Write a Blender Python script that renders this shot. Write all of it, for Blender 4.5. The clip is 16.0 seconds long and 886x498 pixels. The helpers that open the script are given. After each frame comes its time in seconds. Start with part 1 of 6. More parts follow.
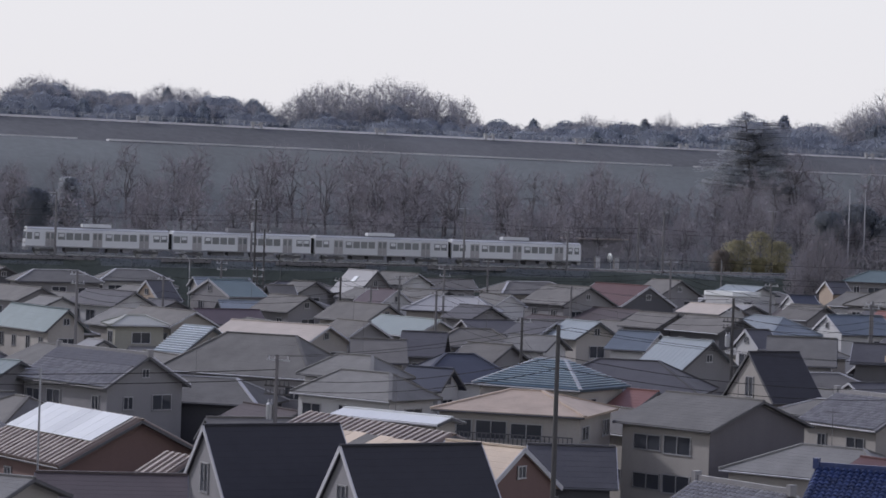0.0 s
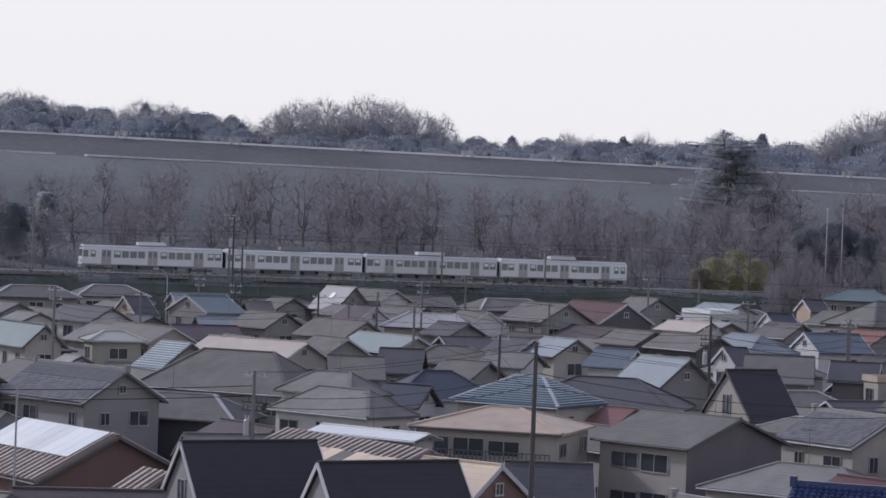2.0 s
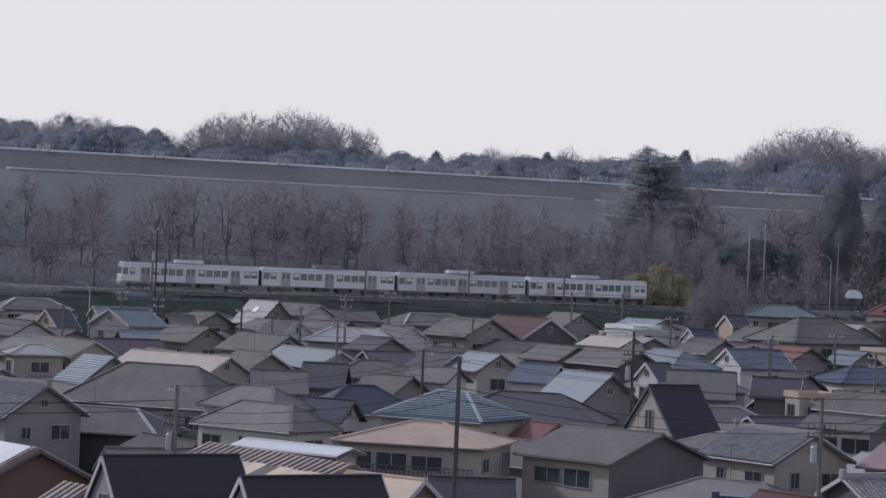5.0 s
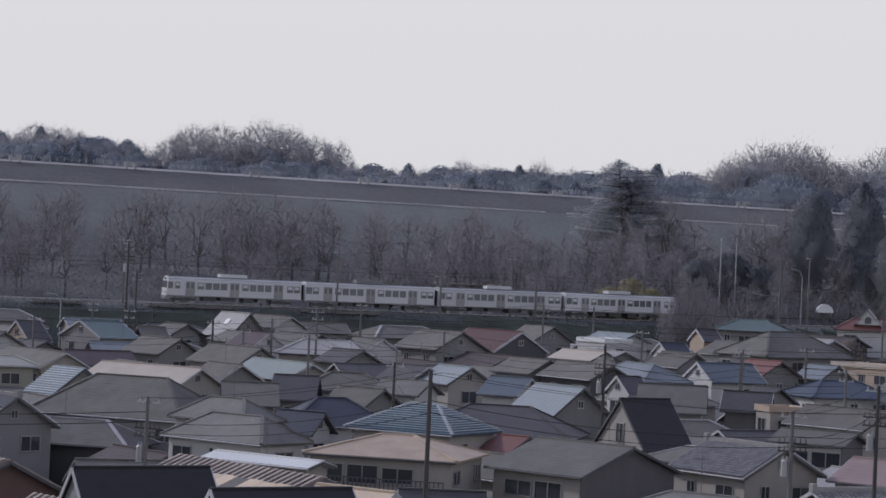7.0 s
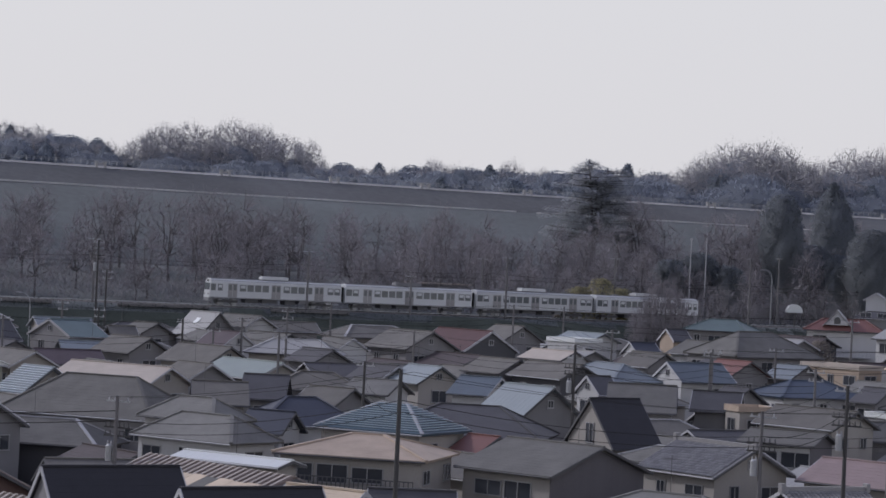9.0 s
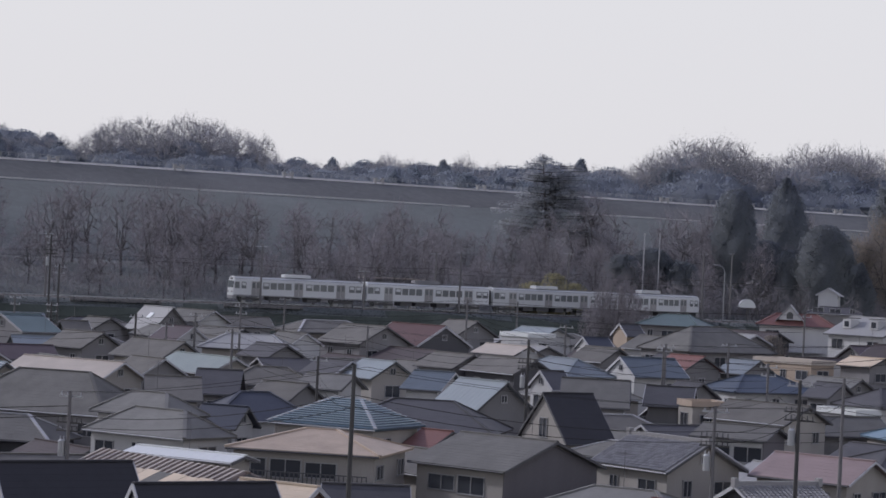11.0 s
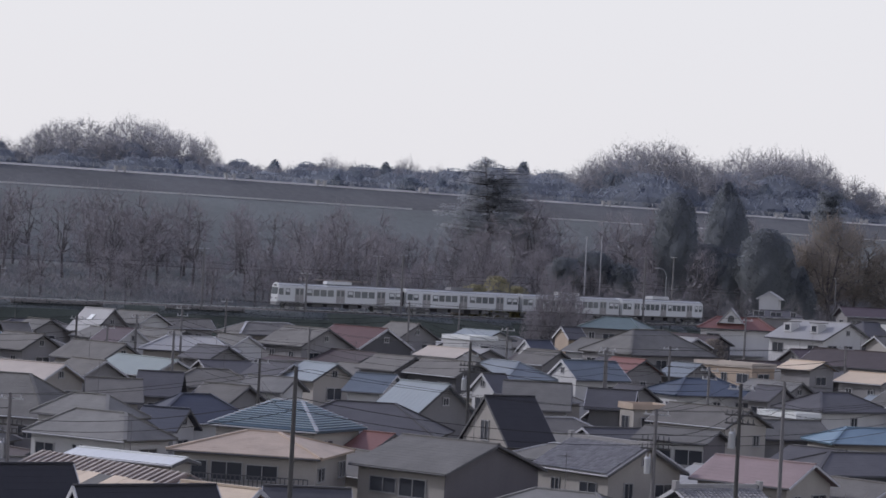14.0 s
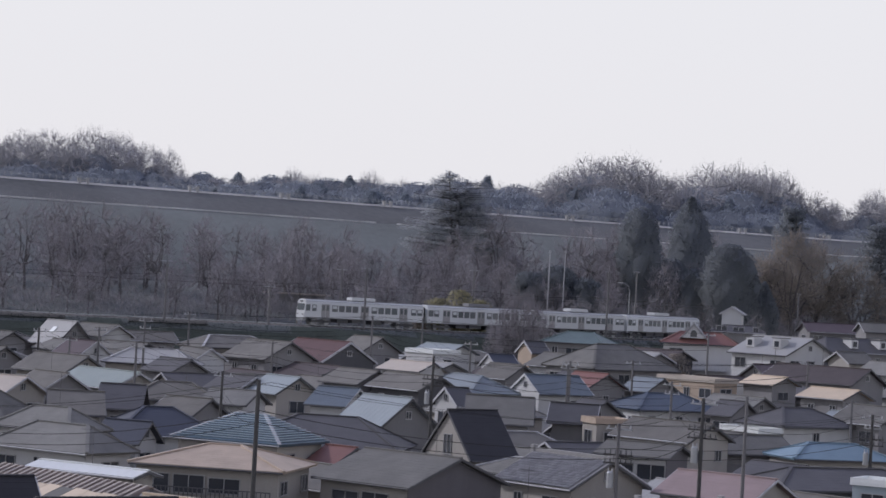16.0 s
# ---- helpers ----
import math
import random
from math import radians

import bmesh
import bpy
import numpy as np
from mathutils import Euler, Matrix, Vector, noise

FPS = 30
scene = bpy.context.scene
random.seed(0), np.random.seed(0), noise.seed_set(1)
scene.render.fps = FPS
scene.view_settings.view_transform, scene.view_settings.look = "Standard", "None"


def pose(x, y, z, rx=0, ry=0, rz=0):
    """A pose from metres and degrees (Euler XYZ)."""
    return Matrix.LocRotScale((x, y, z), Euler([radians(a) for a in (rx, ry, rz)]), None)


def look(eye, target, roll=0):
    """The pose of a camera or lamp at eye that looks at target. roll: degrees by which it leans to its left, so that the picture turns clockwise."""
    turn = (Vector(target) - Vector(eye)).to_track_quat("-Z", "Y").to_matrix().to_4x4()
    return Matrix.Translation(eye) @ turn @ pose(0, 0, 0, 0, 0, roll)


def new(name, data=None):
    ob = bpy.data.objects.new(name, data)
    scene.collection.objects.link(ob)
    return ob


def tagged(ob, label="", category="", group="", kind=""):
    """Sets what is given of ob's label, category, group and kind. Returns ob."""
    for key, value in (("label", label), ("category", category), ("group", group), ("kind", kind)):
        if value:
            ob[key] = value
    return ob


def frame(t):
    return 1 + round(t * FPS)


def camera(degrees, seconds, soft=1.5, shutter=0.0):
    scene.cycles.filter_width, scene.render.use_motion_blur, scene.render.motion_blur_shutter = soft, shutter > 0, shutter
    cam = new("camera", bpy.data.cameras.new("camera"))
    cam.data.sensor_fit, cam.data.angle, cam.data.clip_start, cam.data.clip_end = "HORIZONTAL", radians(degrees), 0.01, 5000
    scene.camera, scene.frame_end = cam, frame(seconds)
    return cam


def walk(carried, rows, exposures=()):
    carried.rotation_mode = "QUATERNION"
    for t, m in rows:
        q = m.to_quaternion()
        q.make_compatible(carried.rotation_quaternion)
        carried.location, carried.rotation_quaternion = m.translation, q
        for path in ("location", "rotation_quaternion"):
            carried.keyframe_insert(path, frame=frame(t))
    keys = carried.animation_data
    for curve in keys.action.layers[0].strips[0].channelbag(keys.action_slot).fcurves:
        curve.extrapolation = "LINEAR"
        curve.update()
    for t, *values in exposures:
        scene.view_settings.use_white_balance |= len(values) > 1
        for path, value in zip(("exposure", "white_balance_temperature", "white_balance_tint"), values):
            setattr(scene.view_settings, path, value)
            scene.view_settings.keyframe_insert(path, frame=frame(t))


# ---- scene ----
# The camera stands on a high balcony and pans slowly to the right.
cam = camera(20.20, 16.0, soft=1.6)
cam_path = [
    (0.0, pose(0, 0, 19, 89.2709, -1.8991, 3.4016)),
    (0.5, pose(0, 0, 19, 89.2984, -1.9690, 3.3216)),
    (1.0, pose(0, 0, 19, 89.5096, -1.9893, 3.1404)),
    (1.5, pose(0, 0, 19, 89.6192, -2.0813, 3.0642)),
    (2.0, pose(0, 0, 19, 89.6752, -2.1145, 2.8980)),
    (2.5, pose(0, 0, 19, 89.7424, -2.2930, 2.6085)),
    (3.0, pose(0, 0, 19, 89.8178, -2.2285, 2.4045)),
    (3.5, pose(0, 0, 19, 89.7860, -2.4204, 2.1068)),
    (4.0, pose(0, 0, 19, 89.9593, -2.4520, 1.7942)),
    (4.5, pose(0, 0, 19, 90.0298, -2.3898, 1.4226)),
    (7.0, pose(0, 0, 19, 90.4015, -2.6058, 0.4906)),
    (7.5, pose(0, 0, 19, 90.4218, -2.6988, 0.2216)),
    (8.0, pose(0, 0, 19, 90.3363, -2.7000, -0.0158)),
    (8.5, pose(0, 0, 19, 90.4195, -2.7077, -0.1001)),
    (11.0, pose(0, 0, 19, 90.3546, -2.7417, -1.2652)),
    (11.5, pose(0, 0, 19, 90.2967, -2.7510, -1.6606)),
    (12.0, pose(0, 0, 19, 90.3181, -2.7608, -1.8746)),
    (12.5, pose(0, 0, 19, 90.4186, -2.8550, -1.9806)),
    (13.0, pose(0, 0, 19, 90.4600, -2.9381, -2.0666)),
    (13.5, pose(0, 0, 19, 90.3804, -3.0112, -2.3002)),
    (14.0, pose(0, 0, 19, 90.4787, -2.9131, -2.5999)),
    (14.5, pose(0, 0, 19, 90.5739, -2.9720, -2.8442)),
    (15.0, pose(0, 0, 19, 90.6560, -3.0296, -3.0479)),
    (15.5, pose(0, 0, 19, 90.7705, -3.1450, -3.2860)),
    (16.0, pose(0, 0, 19, 90.8388, -3.1612, -3.4440)),
]
walk(cam, cam_path, [(0.0, 0.0), (1.2, 0.08), (2.2, 0.1), (3.5, 0.04), (4.5, -0.04), (6.5, -0.17), (8.0, -0.235), (11.0, -0.13), (13.5, -0.04), (16.0, 0.0)])

# Hazy winter daylight: a veiled sun from the left and beyond.
SUN_AZ, SUN_EL = -68.0, 33.0
world = bpy.data.worlds.new("hazy_sky")
scene.world = world
world.use_nodes = True
wn = world.node_tree.nodes
wl = world.node_tree.links
background = wn["Background"]
sky = wn.new("ShaderNodeTexSky")
sky.sky_type = 'NISHITA'
sky.sun_disc = False
sky.sun_elevation = radians(SUN_EL)
sky.sun_rotation = radians(SUN_AZ)
sky.air_density, sky.dust_density, sky.ozone_density = 1.0, 4.0, 1.0
# haze: white towards the horizon, thinning to a bluer sky overhead
way = wn.new("ShaderNodeTexCoord")
height = wn.new("ShaderNodeSeparateXYZ")
wl.new(way.outputs["Generated"], height.inputs[0])
haze = wn.new("ShaderNodeValToRGB")
haze.color_ramp.elements[0].position, haze.color_ramp.elements[0].color = 0.0, (0.80, 0.785, 0.824, 1)
haze.color_ramp.elements[1].position, haze.color_ramp.elements[1].color = 0.75, (0.28, 0.315, 0.53, 1)
middle = haze.color_ramp.elements.new(0.14)
middle.color = (0.81, 0.81, 0.855, 1)
wl.new(height.outputs[2], haze.inputs[0])
grade = wn.new("ShaderNodeMixRGB")
grade.blend_type = 'ADD'
grade.inputs[0].default_value = 1.0
faint = wn.new("ShaderNodeMixRGB")
faint.blend_type = 'MULTIPLY'
faint.inputs[0].default_value = 1.0
faint.inputs[2].default_value = (0.003, 0.003, 0.003, 1)
wl.new(sky.outputs[0], faint.inputs[1])
wl.new(faint.outputs[0], grade.inputs[1])
wl.new(haze.outputs[0], grade.inputs[2])
wl.new(grade.outputs[0], background.inputs[0])
background.inputs[1].default_value = 1.0
sun_data = bpy.data.lights.new("sun", 'SUN')
sun_data.energy, sun_data.angle, sun_data.color = 1.95, radians(4), (1.0, 0.975, 1.05)
sun = new("sun", sun_data)
to_sun = Vector((math.sin(radians(SUN_AZ)) * math.cos(radians(SUN_EL)), math.cos(radians(SUN_AZ)) * math.cos(radians(SUN_EL)), math.sin(radians(SUN_EL))))
sun.matrix_world = look(to_sun * 300 + Vector((0, 250, 0)), (0, 250, 0))


# ---- materials ----
def material(name, colour, rough=0.7, metal=0.0, scale=2.0, vary=0.25, grain=0.15, bump=0.2, streak=0.0, per=0.1):
    """A surface with stains at a large scale, grain at a small one, and a little difference from thing to thing."""
    mat = bpy.data.materials.new(name)
    mat.use_nodes = True
    n, k = mat.node_tree.nodes, mat.node_tree.links
    bsdf = n["Principled BSDF"]
    at = n.new("ShaderNodeTexCoord")
    big = n.new("ShaderNodeTexNoise")
    big.inputs["Scale"].default_value, big.inputs["Detail"].default_value = scale * 0.35, 5
    small = n.new("ShaderNodeTexNoise")
    small.inputs["Scale"].default_value, small.inputs["Detail"].default_value = scale * 6, 4
    stretch = n.new("ShaderNodeMapping")
    stretch.inputs["Scale"].default_value = (1, 1, 0.15 if streak else 1)
    k.new(at.outputs["Object"], stretch.inputs[0])
    k.new(stretch.outputs[0], big.inputs[0])
    k.new(at.outputs["Object"], small.inputs[0])
    info = n.new("ShaderNodeObjectInfo")
    total = None
    for source, amount in ((big.outputs[0], vary * 2), (small.outputs[0], grain * 2), (info.outputs["Random"], per * 2)):
        less = n.new("ShaderNodeMath")
        less.operation = 'MULTIPLY_ADD'
        less.inputs[1].default_value, less.inputs[2].default_value = amount, -amount / 2
        k.new(source, less.inputs[0])
        if total is None:
            total = less.outputs[0]
        else:
            add = n.new("ShaderNodeMath")
            add.operation = 'ADD'
            k.new(total, add.inputs[0])
            k.new(less.outputs[0], add.inputs[1])
            total = add.outputs[0]
    one = n.new("ShaderNodeMath")
    one.operation = 'ADD'
    one.inputs[1].default_value = 1.0
    k.new(total, one.inputs[0])
    hsv = n.new("ShaderNodeHueSaturation")
    hsv.inputs["Color"].default_value = (*colour, 1)
    k.new(one.outputs[0], hsv.inputs["Value"])
    k.new(hsv.outputs[0], bsdf.inputs["Base Color"])
    bsdf.inputs["Roughness"].default_value, bsdf.inputs["Metallic"].default_value = rough, metal
    if bump:
        relief = n.new("ShaderNodeBump")
        relief.inputs["Strength"].default_value, relief.inputs["Distance"].default_value = bump, 0.03
        k.new(small.outputs[0], relief.inputs["Height"])
        k.new(relief.outputs[0], bsdf.inputs["Normal"])
    return mat


def leaves(name, colour, scale=0.5, vary=0.4, grain=0.2):
    """Thin leaves: part of the light comes through them."""
    mat = material(name, colour, 0.9, 0, scale, vary, grain, 0)
    n, k = mat.node_tree.nodes, mat.node_tree.links
    thin = n.new("ShaderNodeBsdfTranslucent")
    mix = n.new("ShaderNodeMixShader")
    mix.inputs[0].default_value = 0.62
    k.new(n["Principled BSDF"].inputs["Base Color"].links[0].from_socket, thin.inputs[0])
    k.new(n["Principled BSDF"].outputs[0], mix.inputs[1])
    k.new(thin.outputs[0], mix.inputs[2])
    k.new(mix.outputs[0], n["Material Output"].inputs[0])
    return mat


def glass(name, colour, rough=0.08):
    mat = material(name, colour, rough, 0.0, 1.0, 0.2, 0.05, 0.0)
    mat.node_tree.nodes["Principled BSDF"].inputs["Specular IOR Level"].default_value = 0.8
    return mat


ROOF = {
    "black": material("black_slate", (0.036, 0.036, 0.043), 0.85, 0, 3, 0.2, 0.15),
    "dark": material("dark_slate", (0.082, 0.080, 0.086), 0.6, 0, 2, 0.3, 0.2),
    "dark_brown": material("dark_brown_slate", (0.07, 0.055, 0.055), 0.6, 0, 2, 0.3, 0.2),
    "slate": material("grey_slate", (0.136, 0.132, 0.122), 0.7, 0, 2, 0.4, 0.25),
    "grey": material("plain_grey_slate", (0.183, 0.180, 0.170), 0.7, 0, 2, 0.35, 0.2),
    "brown": material("brown_grey_slate", (0.143, 0.136, 0.124), 0.7, 0, 2, 0.4, 0.25),
    "purple": material("purple_brown_slate", (0.09, 0.068, 0.077), 0.65, 0, 2, 0.25, 0.15),
    "light": material("light_grey_metal", (0.345, 0.343, 0.338), 0.55, 0.1, 1, 0.15, 0.08),
    "pale": material("pale_green_grey_metal", (0.36, 0.365, 0.33), 0.55, 0.1, 1, 0.15, 0.1),
    "pale_green": material("pale_green_metal", (0.27, 0.31, 0.30), 0.55, 0.1, 1, 0.15, 0.1),
    "panel": material("pale_blue_metal", (0.28, 0.315, 0.33), 0.55, 0.15, 1, 0.15, 0.08),
    "white": material("white_metal", (0.70, 0.72, 0.71), 0.4, 0.1, 1, 0.1, 0.05),
    "cream": material("cream_shingle", (0.58, 0.475, 0.36), 0.7, 0, 2, 0.18, 0.12),
    "cream_slate": material("pinkish_cream_slate", (0.44, 0.39, 0.34), 0.7, 0, 2, 0.2, 0.12),
    "beige": material("pinkish_beige_metal", (0.42, 0.335, 0.265), 0.6, 0, 2, 0.3, 0.15),
    "pink": material("faded_pink_metal", (0.27, 0.205, 0.20), 0.6, 0, 2, 0.22, 0.12),
    "red": material("red_painted_metal", (0.205, 0.098, 0.085), 0.55, 0, 2, 0.22, 0.1),
    "red_dark": material("dark_red_metal", (0.105, 0.05, 0.05), 0.55, 0, 2, 0.22, 0.1),
    "blue": material("grey_blue_metal", (0.125, 0.152, 0.18), 0.5, 0.1, 2, 0.2, 0.1),
    "blue_dark": material("dark_blue_metal", (0.065, 0.085, 0.12), 0.5, 0.1, 2, 0.2, 0.1),
    "navy": material("navy_slate", (0.053, 0.059, 0.08), 0.55, 0, 2, 0.25, 0.15),
    "sky_blue": material("sky_blue_metal", (0.17, 0.25, 0.315), 0.5, 0.1, 2, 0.15, 0.1),
    "bluegrey": material("blue_grey_metal", (0.20, 0.228, 0.25), 0.5, 0.1, 2, 0.2, 0.1),
    "teal": material("teal_grey_metal", (0.125, 0.17, 0.175), 0.5, 0.1, 2, 0.2, 0.1),
    "corrugated": material("brown_corrugated_sheet", (0.14, 0.105, 0.085), 0.5, 0.1, 2, 0.3, 0.15),
    "step_white": material("white_blue_metal", (0.33, 0.38, 0.42), 0.4, 0.2, 2, 0.12, 0.06),
    "step_blue": material("weathered_blue_metal", (0.14, 0.20, 0.25), 0.4, 0.3, 2, 0.2, 0.1),
    "tile": material("grey_clay_tile", (0.27, 0.265, 0.265), 0.3, 0, 4, 0.2, 0.2, per=0.2),
    "tile_blue": material("glazed_blue_tile", (0.032, 0.05, 0.125), 0.3, 0, 4, 0.2, 0.1, per=0.3),
}
WALL = {
    "white": material("white_render", (0.50, 0.50, 0.50), 0.8, 0, 1.5, 0.15, 0.08, streak=1),
    "cream": material("cream_render", (0.345, 0.325, 0.30), 0.85, 0, 1.5, 0.2, 0.1, streak=1),
    "grey": material("grey_render", (0.23, 0.225, 0.23), 0.85, 0, 1.5, 0.22, 0.1, streak=1),
    "dark": material("dark_grey_siding", (0.09, 0.09, 0.098), 0.8, 0, 1.5, 0.2, 0.1, streak=1),
    "rust": material("red_brown_siding", (0.155, 0.100, 0.090), 0.8, 0, 1.5, 0.2, 0.12, streak=1),
    "orange": material("apricot_render", (0.41, 0.33, 0.26), 0.85, 0, 1.5, 0.15, 0.1, streak=1),
    "olive": material("cream_green_render", (0.31, 0.305, 0.262), 0.85, 0, 1.5, 0.15, 0.1, streak=1),
    "pale": material("pale_blue_render", (0.306, 0.354, 0.381), 0.85, 0, 1.5, 0.15, 0.1, streak=1),
}
# wall colour darkened to the shade on a gable turned from the sun
GABLE_SHADE = material("mauve_grey_gable_shade", (0.125, 0.118, 0.128), 0.8, 0, 1.5, 0.25, 0.1, streak=1)
TRIM = material("white_trim", (0.42, 0.42, 0.435), 0.6, 0, 2, 0.12, 0.05)
DARK_TRIM = material("dark_trim", (0.095, 0.095, 0.10), 0.6, 0, 2, 0.2, 0.1)
# paler than the roofs beneath: light caught on ribs and courses, as colour
RIB = {"corrugated": material("lit_tan_rib", (0.40, 0.35, 0.31), 0.5, 0.1, 2, 0.2, 0.1), "step_blue": material("lit_blue_course_edge", (0.48, 0.56, 0.62), 0.4, 0.2, 2, 0.15, 0.05), "step_white": material("lit_white_course_edge", (0.72, 0.76, 0.80), 0.4, 0.2, 2, 0.1, 0.05)}
FRAME = material("aluminium_frame", (0.38, 0.38, 0.39), 0.45, 0.6, 2, 0.1, 0.05)
PANE = glass("window_glass", (0.05, 0.055, 0.065))
STEEL = material("galvanised_steel", (0.40, 0.41, 0.42), 0.5, 0.6, 3, 0.15, 0.1)
CONCRETE = material("pole_concrete", (0.165, 0.16, 0.16), 0.85, 0, 2, 0.2, 0.15)
DARK_POLE = material("dark_pole_steel", (0.07, 0.068, 0.066), 0.7, 0.1, 2, 0.2, 0.15)
RUBBER = material("black_rubber", (0.02, 0.02, 0.02), 0.8, 0, 3, 0.1, 0.1)
ASPHALT = material("street_asphalt", (0.09, 0.088, 0.09), 0.9, 0, 0.3, 0.3, 0.2)
GRASS = material("winter_grass", (0.112, 0.124, 0.122), 0.95, 0, 0.12, 0.5, 0.3, 0.5)
DRY_GRASS = material("brown_dry_grass", (0.103, 0.106, 0.108), 0.95, 0, 0.12, 0.4, 0.3, 0.5)
PAVING = material("pale_concrete_paving", (0.62, 0.61, 0.61), 0.8, 0, 0.3, 0.45, 0.2)
STONE = material("pale_stone", (0.42, 0.415, 0.41), 0.85, 0, 1, 0.25, 0.2)
BALLAST = material("track_ballast", (0.13, 0.12, 0.115), 0.95, 0, 3, 0.3, 0.3, 0.6)
HEDGE = leaves("dark_green_hedge", (0.058, 0.070, 0.070))
BARK = material("grey_brown_bark", (0.13, 0.122, 0.125), 0.95, 0, 2, 0.3, 0.2)
TWIG = material("bare_twigs", (0.30, 0.285, 0.295), 0.95, 0, 0.4, 0.3, 0.15, 0)
WOOD_TWIG = material("brown_bare_twigs", (0.29, 0.27, 0.285), 0.95, 0, 0.4, 0.3, 0.15, 0)
# pale grey with the haze over the far woods painted into it
FAR_TWIG = material("hazy_bare_twigs", (0.42, 0.412, 0.43), 0.95, 0, 0.1, 0.3, 0.1, 0)
# dark evergreen needles, lightened in base colour to stand in for haze
PINE = leaves("haze_lifted_pine_needles", (0.245, 0.265, 0.282))
# paled and blued: the base colour carries the haze of distance
FAR_PINE = leaves("hazy_evergreen", (0.33, 0.37, 0.415))
THICKET = leaves("hazy_thicket_twigs", (0.325, 0.355, 0.40), 0.1, 0.25, 0.1)
# needles far paler than real ones, haze put into their colour
CEDAR = leaves("hazy_cedar_needles", (0.45, 0.47, 0.495))
BAMBOO = leaves("yellow_green_leaves", (0.36, 0.335, 0.21))
RUSSET = leaves("brown_dry_leaves", (0.31, 0.275, 0.24))


# ---- building tools ----
def part(name, bm, material_, parent, label="", smooth=False):
    """Links a bmesh as one mesh object under a thing or a part."""
    me = bpy.data.meshes.new(name)
    bm.to_mesh(me)
    bm.free()
    me.materials.append(material_)
    if smooth:
        for p in me.polygons:
            p.use_smooth = True
    return piece(name, me, parent, label)


def piece(name, me, parent, label="", at=None):
    ob = new(name, me)
    ob.parent = parent
    if at is not None:
        ob.matrix_local = at
    if label:
        ob["label"] = label
    return ob


def box(bm, cx, cy, cz, sx, sy, sz, m=None):
    vs = []
    for dz in (-0.5, 0.5):
        for dx, dy in ((-0.5, -0.5), (0.5, -0.5), (0.5, 0.5), (-0.5, 0.5)):
            v = Vector((cx + dx * sx, cy + dy * sy, cz + dz * sz))
            vs.append(bm.verts.new(m @ v if m else v))
    a, b = vs[:4], vs[4:]
    bm.faces.new(a[::-1])
    bm.faces.new(b)
    for i in range(4):
        j = (i + 1) % 4
        bm.faces.new((a[i], a[j], b[j], b[i]))


def beam(bm, p, q, r0, r1=None, sides=6):
    """A tapered round bar from p to q."""
    p, q = Vector(p), Vector(q)
    r1 = r0 if r1 is None else r1
    d = (q - p).normalized()
    s = d.orthogonal().normalized()
    t = d.cross(s)
    rings = []
    for c, r in ((p, r0), (q, r1)):
        rings.append([bm.verts.new(c + s * (r * math.cos(2 * math.pi * i / sides)) + t * (r * math.sin(2 * math.pi * i / sides))) for i in range(sides)])
    for i in range(sides):
        j = (i + 1) % sides
        bm.faces.new((rings[0][i], rings[0][j], rings[1][j], rings[1][i]))
    bm.faces.new(rings[0][::-1])
    bm.faces.new(rings[1])


def bar(bm, p, q, wide, thick):
    """A square-edged board from p to q, its width across and its thickness upward."""
    p, q = Vector(p), Vector(q)
    d = q - p
    x = d.normalized()
    y = Vector((0, 0, 1)).cross(x)
    y = y.normalized() if y.length > 1e-4 else Vector((0, 1, 0))
    z = x.cross(y)
    m = Matrix((x, y, z)).transposed().to_4x4()
    m.translation = (p + q) / 2
    box(bm, 0, 0, 0, d.length, wide, thick, m)


def empty(name, m, label, category, group="", kind=""):
    ob = new(name)
    ob.empty_display_size = 0.3
    ob.matrix_world = m
    return tagged(ob, label, category, group, kind)


def mesh_of(name, bm, mat):
    me = bpy.data.meshes.new(name)
    bm.to_mesh(me)
    bm.free()
    me.materials.append(mat)
    return me


# ---- the lie of the land ----
TRACK = 0.375565
ALONG = Vector((math.cos(TRACK), math.sin(TRACK), 0))
OFF = Vector((-math.sin(TRACK), math.cos(TRACK), 0))
TRACK_AT = Vector((-57.4, 336.1, 0))
RAIL_Z = 12.35


def clamp(v):
    return min(max(v, 0.0), 1.0)


def ease(v):
    v = clamp(v)
    return v * v * (3 - 2 * v)


# the line runs straight, bends away to the left, and runs straight again
BEND_FROM, BEND_TO, BEND = 62.0, 148.0, radians(0.335)
RADIUS = 1 / BEND
BEND_AT = TRACK_AT + ALONG * BEND_FROM
HUB = BEND_AT + OFF * RADIUS


def heading(s):
    return TRACK + BEND * (min(max(s, BEND_FROM), BEND_TO) - BEND_FROM)


def at_track(s, n, z=0.0):
    """The place s metres along the railway and n metres beyond it."""
    h = heading(s)
    side = Vector((-math.sin(h), math.cos(h), 0))
    if s <= BEND_FROM:
        p = TRACK_AT + ALONG * s
    else:
        p = HUB - side * RADIUS
        if s > BEND_TO:
            p = p + Vector((math.cos(h), math.sin(h), 0)) * (s - BEND_TO)
    p = p + side * n
    return Vector((p.x, p.y, z))


def straight(u, n):
    p = TRACK_AT + ALONG * u + OFF * n
    return Vector((p.x, p.y, 0))


def beside(x, y):
    """Metres beyond the railway's middle line."""
    n0 = OFF.x * (x - TRACK_AT.x) + OFF.y * (y - TRACK_AT.y)
    u = ALONG.x * (x - TRACK_AT.x) + ALONG.y * (y - TRACK_AT.y)
    if u <= BEND_FROM or n0 > 110:
        return n0
    turn = math.atan2(u - BEND_FROM, RADIUS - n0)
    if turn <= BEND * (BEND_TO - BEND_FROM):
        return RADIUS - math.hypot(x - HUB.x, y - HUB.y)
    h = heading(BEND_TO)
